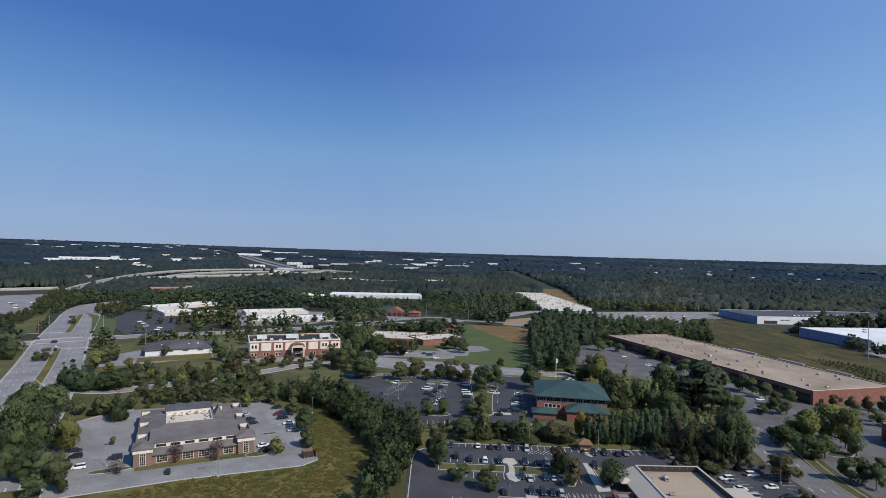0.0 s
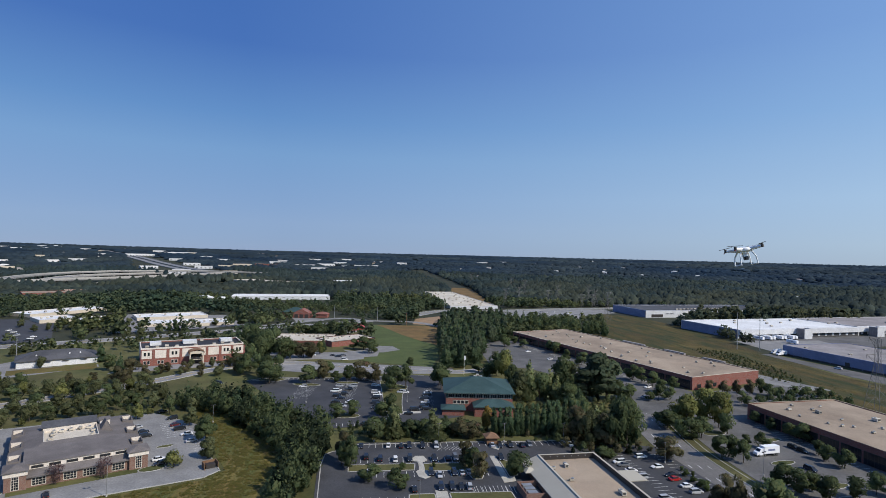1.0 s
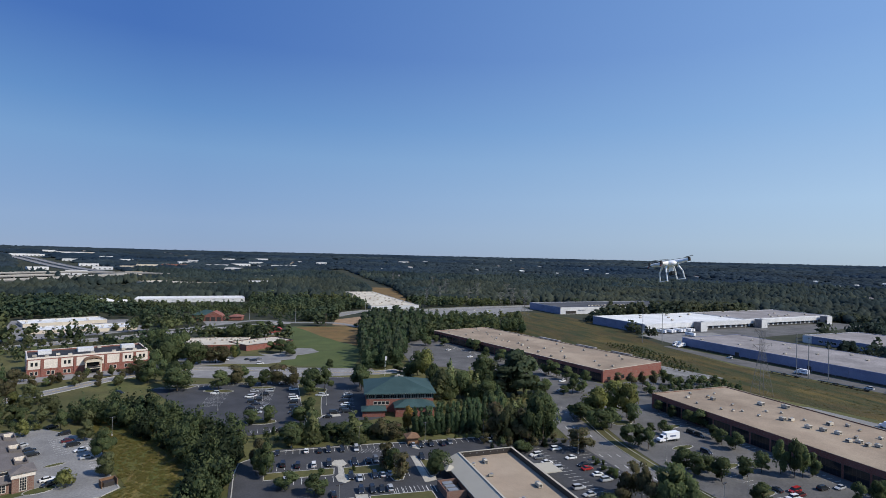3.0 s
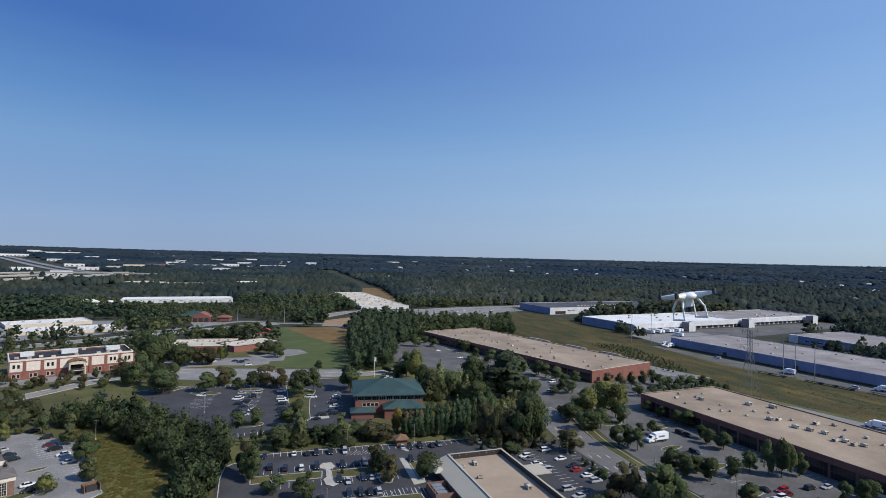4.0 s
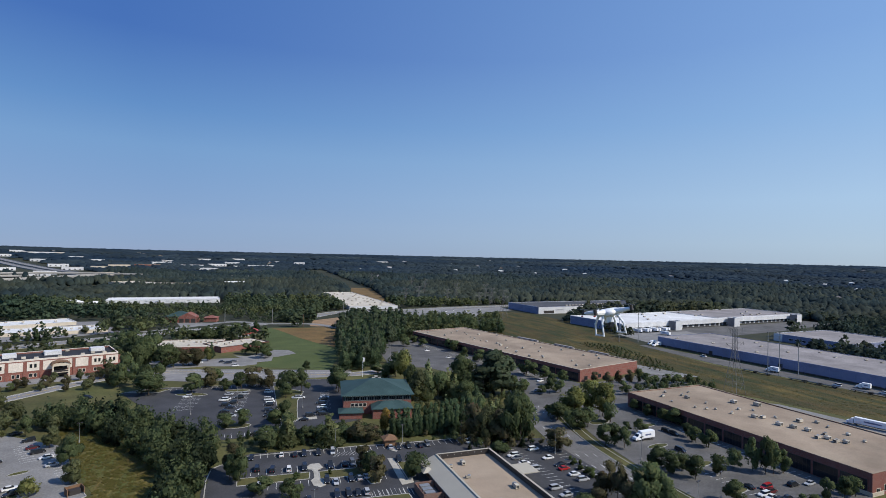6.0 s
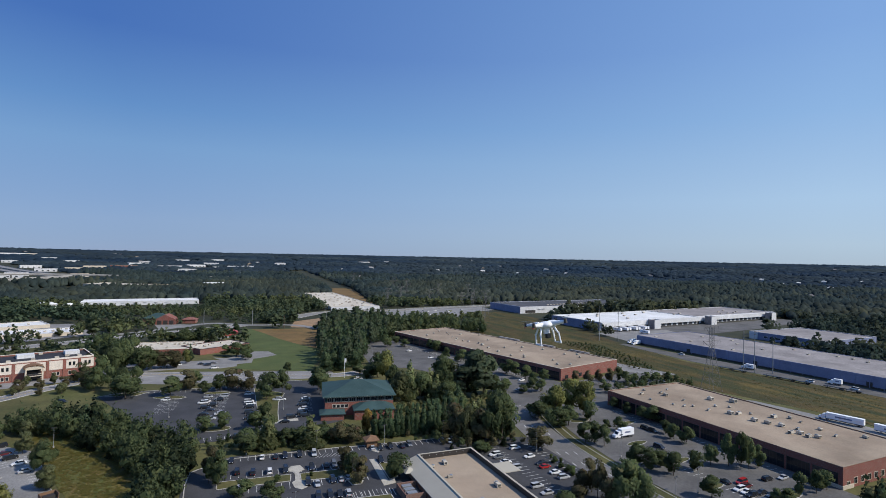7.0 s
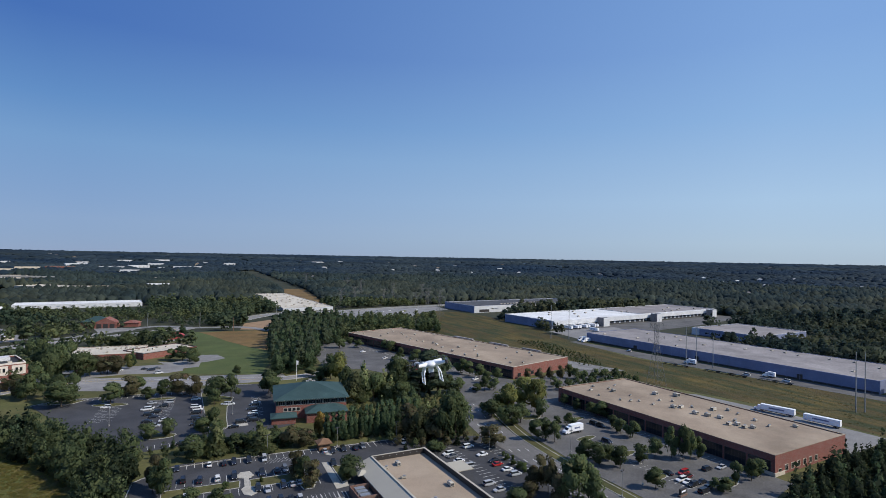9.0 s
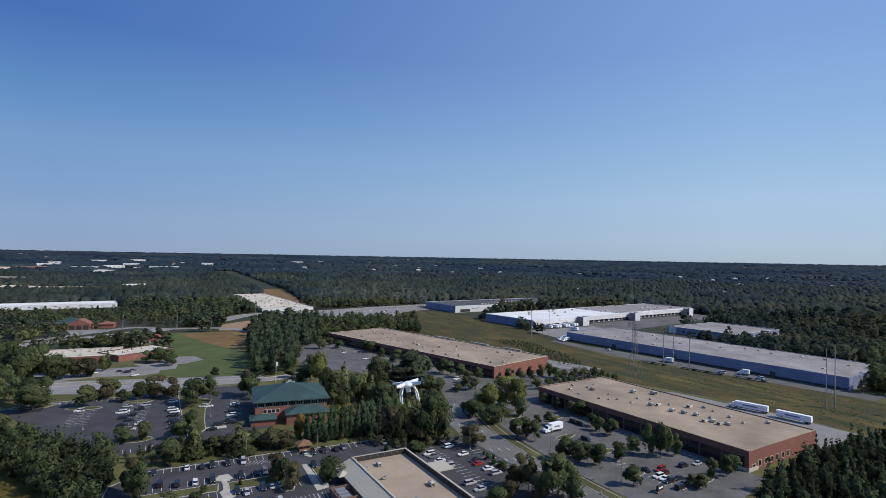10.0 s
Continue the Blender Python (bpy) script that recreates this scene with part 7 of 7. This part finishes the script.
for x, y, turn in ((-50, 208, 28),):
    pen = thing("bin_enclosure", "brown timber bin enclosure at the lot's edge", "bin enclosure", pose(x, y, 0.1, 0, 0, turn))
    part("side", boxes((-2.4, -1.8, 0, -2.2, 1.8, 2.2)), WOOD, pen)
    part("side", boxes((2.2, -1.8, 0, 2.4, 1.8, 2.2)), WOOD, pen)
    part("back", boxes((-2.2, 1.6, 0, 2.2, 1.8, 2.2)), WOOD, pen)
    part("bin", boxes((-1.6, -1.0, 0, 1.6, 1.2, 1.5)), DARK_TRIM, pen)
pavilion = gabled("pavilion", "small open timber pavilion with a pitched roof", "pavilion", 57, 222, 0, 4.5, 4.5, 2.6, 1.6, WOOD, WOOD)
patch("pavement_4", [(61, 226), (64, 222), (60, 215), (57, 219)], 0.2, WALK, "pale concrete walk by the pavilion", "pavement", clear=False)

# ---------------- highway and far town ----------------
def deck_road(name, line, half, label, piers=True, width_z=2.6):
    """A raised concrete road on piers; points are x, y, height of the deck."""
    flat = smooth_line([(p[0], p[1]) for p in line], 20)
    along = np.cumsum([0] + [math.dist(p[:2], q[:2]) for p, q in zip(line, line[1:])])
    gone = np.cumsum([0] + [math.dist(p, q) for p, q in zip(flat, flat[1:])])
    zs = np.interp(gone / gone[-1], along / along[-1], [p[2] for p in line])
    if not piers:
        zs = [float(rise(np.array(p[0]), np.array(p[1]))) + 1.2 for p in flat]
    b = thing(name, label, "bridge", kind="structure")
    for d0, d1, dz0, dz1, what in ((-half, half, -width_z, 0, "deck"), (-half, -half + 0.4, 0, 1.5, "parapet"), (half - 0.4, half, 0, 1.5, "parapet")):
        bm = bmesh.new()
        pa, pb = offset(flat, d0), offset(flat, d1)
        cols = [[bm.verts.new((*p, z + dz0)), bm.verts.new((*q, z + dz0)), bm.verts.new((*q, z + dz1)), bm.verts.new((*p, z + dz1))] for p, q, z in zip(pa, pb, zs)]
        for m, n in zip(cols, cols[1:]):
            for i in range(4):
                bm.faces.new((m[i - 1], m[i], n[i], n[i - 1]))
        bm.faces.new(cols[0]), bm.faces.new(cols[-1][::-1])
        bmesh.ops.recalc_face_normals(bm, faces=bm.faces)
        part(what, bm, WORN if what == "deck" else KERB, b)
    for k in range(1, len(flat) - 1, 2):
        g = float(rise(np.array(flat[k][0]), np.array(flat[k][1])))
        if piers and zs[k] - g > 4:
            part("pier", boxes((flat[k][0] - 1.2, flat[k][1] - 1.2, g - 0.5, flat[k][0] + 1.2, flat[k][1] + 1.2, zs[k] - width_z)), KERB, b)
    return b


FLYOVER = [(-560, 780, 3), (-600, 905, 8), (-640, 1060, 12), (-672, 1230, 14), (-672, 1400, 15), (-610, 1530, 16), (-490, 1640, 16), (-340, 1660, 15), (-200, 1640, 12), (-60, 1660, 10), (60, 1700, 8)]
deck_road("flyover", FLYOVER, 9, "long curved pale concrete flyover on piers")
deck_road("bridge", [(-655, 1120, 8), (-591, 1253, 9), (-510, 1360, 9.5), (-420, 1500, 11), (-350, 1640, 13)], 15, "wide pale concrete slip ramp")
deck_road("bridge", [(-520, 1130, 6), (-470, 1200, 7), (-430, 1330, 8), (-400, 1480, 10)], 8, "pale concrete slip ramp")
deck_road("bridge", [(-585, 1130, 5), (-640, 1300, 7), (-625, 1450, 9), (-520, 1590, 11)], 15, "wide pale concrete slip ramp")
deck_road("highway", [(-900, 640, 2.2), (-700, 870, 2.2), (-640, 940, 2.2)], 16, "wide pale highway at ground level", piers=False)
for d in (-22, 22):
    carriageway = offset([(-330, 1700), (-470, 1850), (-602, 2039), (-780, 2350), (-953, 2661), (-1143, 2975), (-1500, 3500)], d)
    deck_road("highway", [(*p, 0) for p in carriageway], 15, "wide pale highway climbing to the hills", piers=False)
for line, half in ((FLYOVER, 14), ([(-330, 1700), (-602, 2039), (-953, 2661), (-1143, 2975), (-1500, 3500)], 45), ([(-900, 640), (-640, 940)], 45), ([(-610, 1330), (-430, 1470), (-420, 1600)], 20)):
    flat = [(p[0], p[1]) for p in line]
    KEEP_CLEAR.append(np.array(offset(flat, -half) + offset(flat, half)[::-1]))
KEEP_CLEAR.append(np.array([(-1160, 3000), (-880, 2700), (-420, 1900), (-330, 1680), (-440, 1560), (-640, 1700), (-900, 2400)]))
KEEP_CLEAR.append(np.array([(-640, 1090), (-690, 1420), (-600, 1560), (-400, 1620), (-340, 1500), (-420, 1300), (-470, 1110)]))
KEEP_CLEAR.append(np.array([(335, 450), (470, 470), (420, 425), (372, 415), (378, 330), (345, 330)]))
KEEP_CLEAR.append(np.array([(-900, 700), (-640, 950), (-560, 760), (-560, 640), (-760, 500)]))
KEEP_CLEAR.append(np.array([(105, 640), (100, 760), (140, 786), (230, 800), (420, 832), (490, 800), (395, 690), (285, 640), (215, 640)]))
KEEP_CLEAR.append(np.array([(380, 600), (385, 690), (446, 694), (446, 640)]))
KEEP_CLEAR.append(np.array([(466, 345), (385, 430), (385, 505), (430, 512), (760, 556), (760, 500), (640, 440), (523, 425), (530, 342)]))
KEEP_CLEAR.append(np.array([(-262, 1262), (-250, 1400), (-110, 1400), (-110, 1262)]))
KEEP_CLEAR.append(np.array([(-600, 800), (-520, 770), (-440, 650), (-455, 560), (-560, 560), (-700, 640)]))
patch("parking_lot_15", [(-590, 740), (-525, 755), (-455, 650), (-470, 585), (-560, 600)], 0.09, WORN, "worn asphalt lot of a car dealer by the highway", "parking lot", clear=False)
patch("parking_lot_12", [(-700, 700), (-600, 830), (-540, 700), (-640, 600)], 0.075, WORN, "worn asphalt lots beside the highway", "parking lot", clear=False)

FAR_WALL = {"white": (WHITE_WALL, WHITE_ROOF), "grey": (WHITE_WALL, GREY_ROOF), "tan": (CREAM, TAN_ROOF), "red": (RED_BRICK, TAN_ROOF)}
far_rng = random.Random(3)
FAR_TOWN = [
    (-1293, 1984, 190, "white"), (-1414, 1777, 28, "white"), (-1328, 1833, 42, "white"), (-1936, 3155, 96, "white"), (-1834, 3254, 54, "white"), (-995, 1843, 21, "white"),
    (-1010, 1785, 25, "white"), (-1488, 3329, 68, "white"), (-1662, 3295, 46, "white"), (-1040, 2903, 128, "grey"), (-980, 3313, 190, "grey"), (-1047, 2553, 71, "grey"),
    (-796, 1081, 41, "white"), (-205, 2359, 98, "grey"), (-111, 2467, 72, "white"), (-59, 2661, 61, "white"), (-27, 2361, 34, "white"), (56, 1971, 32, "white"),
    (93, 2417, 50, "grey"), (-592, 2662, 56, "white"), (-736, 2900, 68, "grey"), (-1140, 3487, 76, "grey"), (-2097, 3077, 77, "grey"), (-2138, 2834, 88, "grey"),
    (-1935, 2714, 55, "white"),
]

FAR_SHEDS = [
    (-218, 864, 24, "white"), (-189, 844, 16, "white"), (-432, 2264, 72, "tan"), (-347, 2328, 98, "red"), (-328, 2555, 80, "white"),
    (-196, 2968, 62, "grey"), (-43, 3064, 76, "grey"), (137, 2823, 58, "grey"), (249, 2757, 51, "grey"), (-1042, 2280, 65, "grey"), (-1057, 2143, 49, "grey"),
    (-450, 900, 62, "red"), (-13, 1374, 58, "white"), (-20, 1197, 40, "grey"), (-177, 1228, 10, "white"), (38, 2399, 60, "grey"),
    (-121, 2135, 70, "grey"),
]

FAR_RIGHT = [
    (932, 1017, 23, "white"), (1027, 920, 14, "white"), (862, 2213, 24, "white"), (1053, 2153, 24, "white"), (1376, 2607, 27, "white"), (884, 3081, 46, "grey"),
    (1027, 2947, 32, "white"), (730, 2986, 70, "grey"), (569, 2667, 39, "white"), (1642, 1198, 21, "white"), (1625, 1148, 16, "white"), (1627, 1040, 18, "white"),
    (1932, 1257, 16, "white"), (1563, 830, 14, "white"), (1755, 1222, 17, "white"), (1053, 897, 12, "white"), (1116, 1962, 18, "white"), (1438, 2250, 22, "white"),
    (1787, 1780, 26, "white"), (1953, 1091, 18, "white"), (1816, 872, 16, "white"), (2005, 2839, 36, "grey"), (2052, 2588, 34, "white"),
]

FAR_HOUSES = [
    (899, 846, 12, "grey"), (903, 496, 12, "grey"), (995, 1362, 12, "grey"), (1348, 1098, 14, "white"),
    (1243, 944, 12, "grey"), (1161, 705, 12, "grey"), (2060, 1210, 17, "white"), (1818, 1406, 16, "white"), (1256, 845, 12, "grey"),
]

SCATTERED = []
for k in range(75):
    az, r_ = radians(far_rng.uniform(6, 42) if k < 50 else far_rng.uniform(-66, 2)), far_rng.uniform(1700, 4300)
    SCATTERED.append((round(-r_ * math.sin(az)), round(r_ * math.cos(az)), round(far_rng.uniform(14, 60 if k < 50 else 24)), far_rng.choice(("white", "grey", "tan", "grey"))))
for x, y, w, tone in FAR_TOWN + FAR_SHEDS + FAR_RIGHT + FAR_HOUSES + SCATTERED:
    r_ = math.hypot(x, y)
    turn = math.degrees(math.atan2(-x, y)) + far_rng.uniform(-14, 14)
    wall, roof = FAR_WALL[tone]
    d, h = min(w * 0.6, 60) * far_rng.uniform(0.8, 1.2), (7 if w > 40 else 5) + r_ / 900
    base = float(rise(np.array(x), np.array(y)))
    x0, y0 = on_roof(x, y, turn, -w / 2, 0)
    b = thing("far_building", "distant low building with a pale %s roof" % {"white": "white", "grey": "grey", "tan": "tan", "red": "tan"}[tone], "building", pose(x0, y0, base - 1, 0, 0, turn))
    bm = bmesh.new()
    shell(bm, w, d, h + 1)
    part("wall", bm, wall, b)
    bm = bmesh.new()
    if w < 26:
        hip(bm, 0, 0, w, d, h + 1, 3, 0.6)
    else:
        box(bm, 0.4, 0.4, h, w - 0.4, d - 0.4, h + 0.6)
    part("roof", bm, roof, b)
    for k in range(max(int(w / 14), 2)):
        part("window", boxes((w * (k + 0.5) / max(int(w / 14), 2) - 2.5, -0.12, 2.5, w * (k + 0.5) / max(int(w / 14), 2) + 2.5, 0.02, 5.5)), GLASS, b)
    front = 70 * r_ / 1500
    c, s = math.cos(radians(turn)), math.sin(radians(turn))
    KEEP_CLEAR.append(np.array([(x0 + c * a - s * e, y0 + s * a + c * e) for a, e in ((-4, -front), (w + 4, -front), (w + 4, d + 4), (-4, d + 4))]))


TB = (-255, 1335, -7)
warehouse(*TB, 135, 55, 6, CREAM, TAN_ROOF, "distant long shed with a tan roof", front=40)

# ---------------- the other aircraft ----------------
def quadcopter(m):
    q = thing("drone", "white four-rotor camera drone hovering in the air", "drone", m)
    rings = []
    for z, r in ((-0.030, 0.035), (-0.02, 0.066), (0.0, 0.078), (0.018, 0.060), (0.027, 0.03)):
        rings.append([(r * (1 + 0.15 * abs(math.cos(2 * a))) * math.cos(a), r * (1 + 0.15 * abs(math.cos(2 * a))) * math.sin(a), z) for a in (k * math.tau / 16 for k in range(16))])
    part("shell", section(bmesh.new(), rings), PLASTIC, q, smooth=True)
    for sx in (-1, 1):
        for sy in (-1, 1):
            tip = Vector((sx * 0.130, sy * 0.130, 0.010))
            bm = bmesh.new()
            tube(bm, (sx * 0.045, sy * 0.045, 0.004), tip, 0.024, 0.011, 8)
            arm = part("arm", bm, PLASTIC, q)
            bm = bmesh.new()
            tube(bm, tip + Vector((0, 0, -0.012)), tip + Vector((0, 0, 0.024)), 0.015, 0.012, 10)
            part("motor", bm, DARK_TRIM, arm)
            bm = bmesh.new()
            a = Vector((math.cos(sx + 2 * sy), math.sin(sx + 2 * sy), 0))
            for s in (-1, 1):
                n = Vector((-a.y, a.x, 0)) * 0.011
                t = tip + Vector((0, 0, 0.028))
                v = [bm.verts.new(p) for p in (t - n * 0.5, t + a * s * 0.06 - n * 1.2, t + a * s * 0.12 - n * 0.4, t + a * s * 0.12 + n * 0.3, t + a * s * 0.05 + n, t + n * 0.5)]
                u = [bm.verts.new(p.co + Vector((0, 0, 0.003))) for p in v]
                bm.faces.new(v[::-1]), bm.faces.new(u)
                for i in range(6):
                    bm.faces.new((v[i - 1], v[i], u[i], u[i - 1]))
            bmesh.ops.recalc_face_normals(bm, faces=bm.faces)
            part("propeller", bm, BLACK, q, "dark propeller blades at rest")
    for sy in (-1, 1):
        bm = bmesh.new()
        y = sy * 0.075
        for sx in (-1, 1):
            tube(bm, (sx * 0.045, sy * 0.05, -0.015), (sx * 0.070, y, -0.075), 0.010, 0.007, 7)
            tube(bm, (sx * 0.075, y, -0.07), (sx * 0.080, y * 1.08, -0.155), 0.007, 0.006, 7)
        tube(bm, (-0.088, y * 1.08, -0.155), (0.088, y * 1.08, -0.155), 0.006, 0.006, 7)
        part("landing_leg", bm, PLASTIC, q)
    part("gimbal", boxes((-0.022, -0.022, -0.075, 0.022, 0.022, -0.03)), PLASTIC, q)
    bm = bmesh.new()
    box(bm, 0.0, -0.020, -0.108, 0.034, 0.020, -0.072)
    tube(bm, (0.034, 0, -0.09), (0.05, 0, -0.09), 0.016, 0.014, 10)
    part("camera_head", bm, BLACK, q)
    for sx in (-1, 1):
        part("status_light", boxes((sx * 0.14 - 0.01, -0.148, -0.012, sx * 0.14 + 0.01, -0.138, -0.004)), TAIL_GLASS, q)
    return q


quadcopter(pose(2.96, 4.18, 79.62, 9, -6, -107))

# mixed woodland beyond, too many to count
ICO = bmesh.new()
bmesh.ops.create_icosphere(ICO, subdivisions=1, radius=1)
ico_v, ico_f = np.array([v.co for v in ICO.verts]), np.array([[v.index for v in f.verts] for f in ICO.faces])
ICO.free()


def wooded(near_, far_, spacing, seed, left=48, right=-76, thin=None):
    """Jittered points of a sector of the plan, off all roads, yards and roofs."""
    r = np.random.RandomState(seed)
    n = int(radians(left - right) / 2 * (far_ ** 2 - near_ ** 2) / spacing ** 2)
    rad = np.sqrt(near_ ** 2 + (far_ ** 2 - near_ ** 2) * r.rand(n))
    az = np.radians(right + (left - right) * r.rand(n))
    x, y = -rad * np.sin(az), rad * np.cos(az)
    keep = np.ones(n, bool)
    for outline in KEEP_CLEAR:
        keep &= ~inside(x, y, outline)
    if thin:
        keep &= thin(x, y, r.rand(n))
    return x[keep], y[keep], r


def blobs(name, x, y, high, wide, r, material, label, rough=0.5, lift=1.5):
    """Uneven rounded crowns, joined into one sheet of woodland; lift turns their light upwards."""
    n = len(x)
    z = rise(x, y)
    v = ico_v[None] * (1 + rough * (r.rand(n, len(ico_v), 1) - 0.5)) * np.stack([wide * (0.7 + 0.6 * r.rand(n)), wide * (0.7 + 0.6 * r.rand(n)), high * 0.5], -1)[:, None]
    soft = ico_v[None] * np.ones((n, 1, 1)) + 0.35 * (r.rand(n, len(ico_v), 3) - 0.5) + np.array([0, 0, lift])
    soft /= np.linalg.norm(soft, axis=2)[..., None]
    v += np.stack([x, y, z + high * 0.5], -1)[:, None]
    f = ico_f[None] + (np.arange(n) * len(ico_v))[:, None, None]
    ob = part(name, quads(name, v.reshape(-1, 3), f.reshape(-1, 3), soft.reshape(-1, 3)), material)
    return tagged(ob, label, "woodland", kind="stuff")


def leafy(name, x, y, high, r, material, label, count=56, size=0.082):
    """Crowns of leaf clumps with small hearts, joined."""
    verts, faces, softs, total = [], [], [], 0
    shapes = [leaf_cards(lumps_of(k, s), count, size, s) for k, s in (("oak", 1), ("oak", 2), ("oak", 3), ("fir", 4), ("oak", 5), ("pine", 6))]
    for k in range(len(shapes)):
        sel = np.arange(len(x)) % len(shapes) == k
        n = sel.sum()
        a = r.rand(n) * 6.283
        base, quad, q = shapes[k]
        ca, sa = np.cos(a)[:, None], np.sin(a)[:, None]
        h = high[sel][:, None]
        w = h * (0.9 + 0.5 * r.rand(n, 1))
        px, py = base[None, :, 0], base[None, :, 1]
        v = np.stack([x[sel][:, None] + w * (ca * px - sa * py), y[sel][:, None] + w * (sa * px + ca * py), rise(x[sel], y[sel])[:, None] + h * base[None, :, 2]], -1)
        f = quad[None] + (np.arange(n) * len(base))[:, None, None] + total
        verts.append(v.reshape(-1, 3)), faces.append(f.reshape(-1, 4))
        q = q + np.array([0, 0, 0.35])
        q = q / np.linalg.norm(q, axis=1)[:, None]
        softs.append(np.stack([ca * q[None, :, 0] - sa * q[None, :, 1], sa * q[None, :, 0] + ca * q[None, :, 1], np.broadcast_to(q[None, :, 2], (n, len(q)))], -1).reshape(-1, 3))
        total += n * len(base)
    ob = part(name, quads(name, np.vstack(verts), np.vstack(faces), np.vstack(softs)), material)
    return tagged(ob, label, "woodland", kind="stuff")


def open_country(x, y, chance):
    """Fewer trees on the built-up side."""
    az = np.degrees(np.arctan2(-x, y))
    town = ((az > 6) & (np.hypot(x, y) < 760)) | ((az > -4) & (np.hypot(x, y) < 720))
    return np.where(town, chance < 0.35, True) & ~((np.hypot(x, y) < 560) & (az < -8) & (az > -34) & (chance < 0.0))


def swell(x, y):
    """Stands of higher and lower growth, 0.6 to 1.4."""
    return 1 + 0.2 * np.sin(x / 61 + 1.3 * np.sin(y / 143)) + 0.2 * np.sin(y / 83 + 1.7 * np.sin(x / 97 + 2))


x, y, r = wooded(470, 950, 8.6, 21, left=48, right=-33, thin=open_country)
leafy("woodland", x, y, (9 + 6 * r.rand(len(x))) * swell(x, y), r, NEAR_WOODS, "mixed green woodland round the yards", 52)
x, y, r = wooded(470, 950, 10.5, 29, left=-33, right=-76)
leafy("woodland", x, y, (13 + 7 * r.rand(len(x))) * swell(x, y), r, HAZED_RIGHT_WOODS, "tall dark mixed woodland behind the warehouses", 60)
for near_, far_, gap, material, lift in ((930, 1500, 9.4, HAZED_WOODS, 0.8), (1450, 1950, 11.5, HAZED_MID_WOODS, 0.9)):
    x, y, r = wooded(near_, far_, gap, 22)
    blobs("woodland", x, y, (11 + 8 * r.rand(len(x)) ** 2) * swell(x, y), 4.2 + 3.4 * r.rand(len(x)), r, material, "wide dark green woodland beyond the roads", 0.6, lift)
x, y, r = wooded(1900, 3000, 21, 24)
blobs("far_woodland", x, y, (10 + 5 * r.rand(len(x))) * swell(x, y), 10 + 7 * r.rand(len(x)), r, HAZED_FAR_WOODS, "distant woodland covering low hills", 0.5, 0.9)
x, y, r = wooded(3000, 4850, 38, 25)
blobs("far_woodland", x, y, 12 + 5 * r.rand(len(x)), 20 + 16 * r.rand(len(x)), r, HAZED_FAR_WOODS, "distant woodland at the skyline", 0.5, 1.5)


# rank grass and brush in the two meadows
def tufts(name, outline, count, size, material, label, seed):
    r = np.random.RandomState(seed)
    a = np.array(outline, float)
    p = a.min(0) + (a.max(0) - a.min(0)) * r.rand(count, 2)
    p = p[inside(p[:, 0], p[:, 1], a)]
    clump = np.repeat(p, 4, 0) + r.normal(size=(len(p) * 4, 2)) * size * 0.6
    n = len(clump)
    k = size * (0.4 + 0.9 * r.rand(n))
    t = r.rand(n) * 3.1416
    u = np.stack([np.cos(t), np.sin(t), 0.10 * r.normal(size=n)], 1) * k[:, None] * 0.7
    w_ = np.stack([-np.sin(t), np.cos(t), 0.10 * r.normal(size=n)], 1) * k[:, None] * 0.5
    at = np.hstack([clump, (0.09 + k * 0.05)[:, None]])
    v = np.stack([at - u - w_, at + u - w_ * 0.7, at + u * 0.8 + w_, at - u * 0.7 + w_ * 0.8], 1)
    ob = part(name, quads(name, v.reshape(-1, 3), np.arange(n * 4).reshape(-1, 4), np.tile([[0.0, 0.0, 1.0]], (n * 4, 1))), material)
    return tagged(ob, label, "grass", kind="stuff")


GRASS_BLADES = foliage("rank grass blades", (0.105, 0.108, 0.024), (0.178, 0.148, 0.042), (0.20, 0.150, 0.052))
tufts("meadow_grass", [(-76, 304), (-62, 297), (-32, 240), (-27, 200), (-36, 165), (-84, 172), (-112, 164), (-88, 183), (-50, 197), (-44, 205), (-60, 240), (-74, 280)], 6000, 0.8, GRASS_BLADES, "tall green and brown meadow grass", 41)
OLIVE_BLADES = foliage("olive grass blades", (0.050, 0.054, 0.012), (0.098, 0.078, 0.022))
CORRIDOR = [(310, 720), (380, 700), (388, 585), (370, 500), (352, 430), (343, 335), (368, 220), (380, 120), (304, 112), (302, 200), (274, 304), (250, 420), (226, 525), (268, 534), (300, 607)]
tufts("corridor_grass", CORRIDOR, 2600, 0.7, OLIVE_BLADES, "tall dry grass under the power lines", 42)
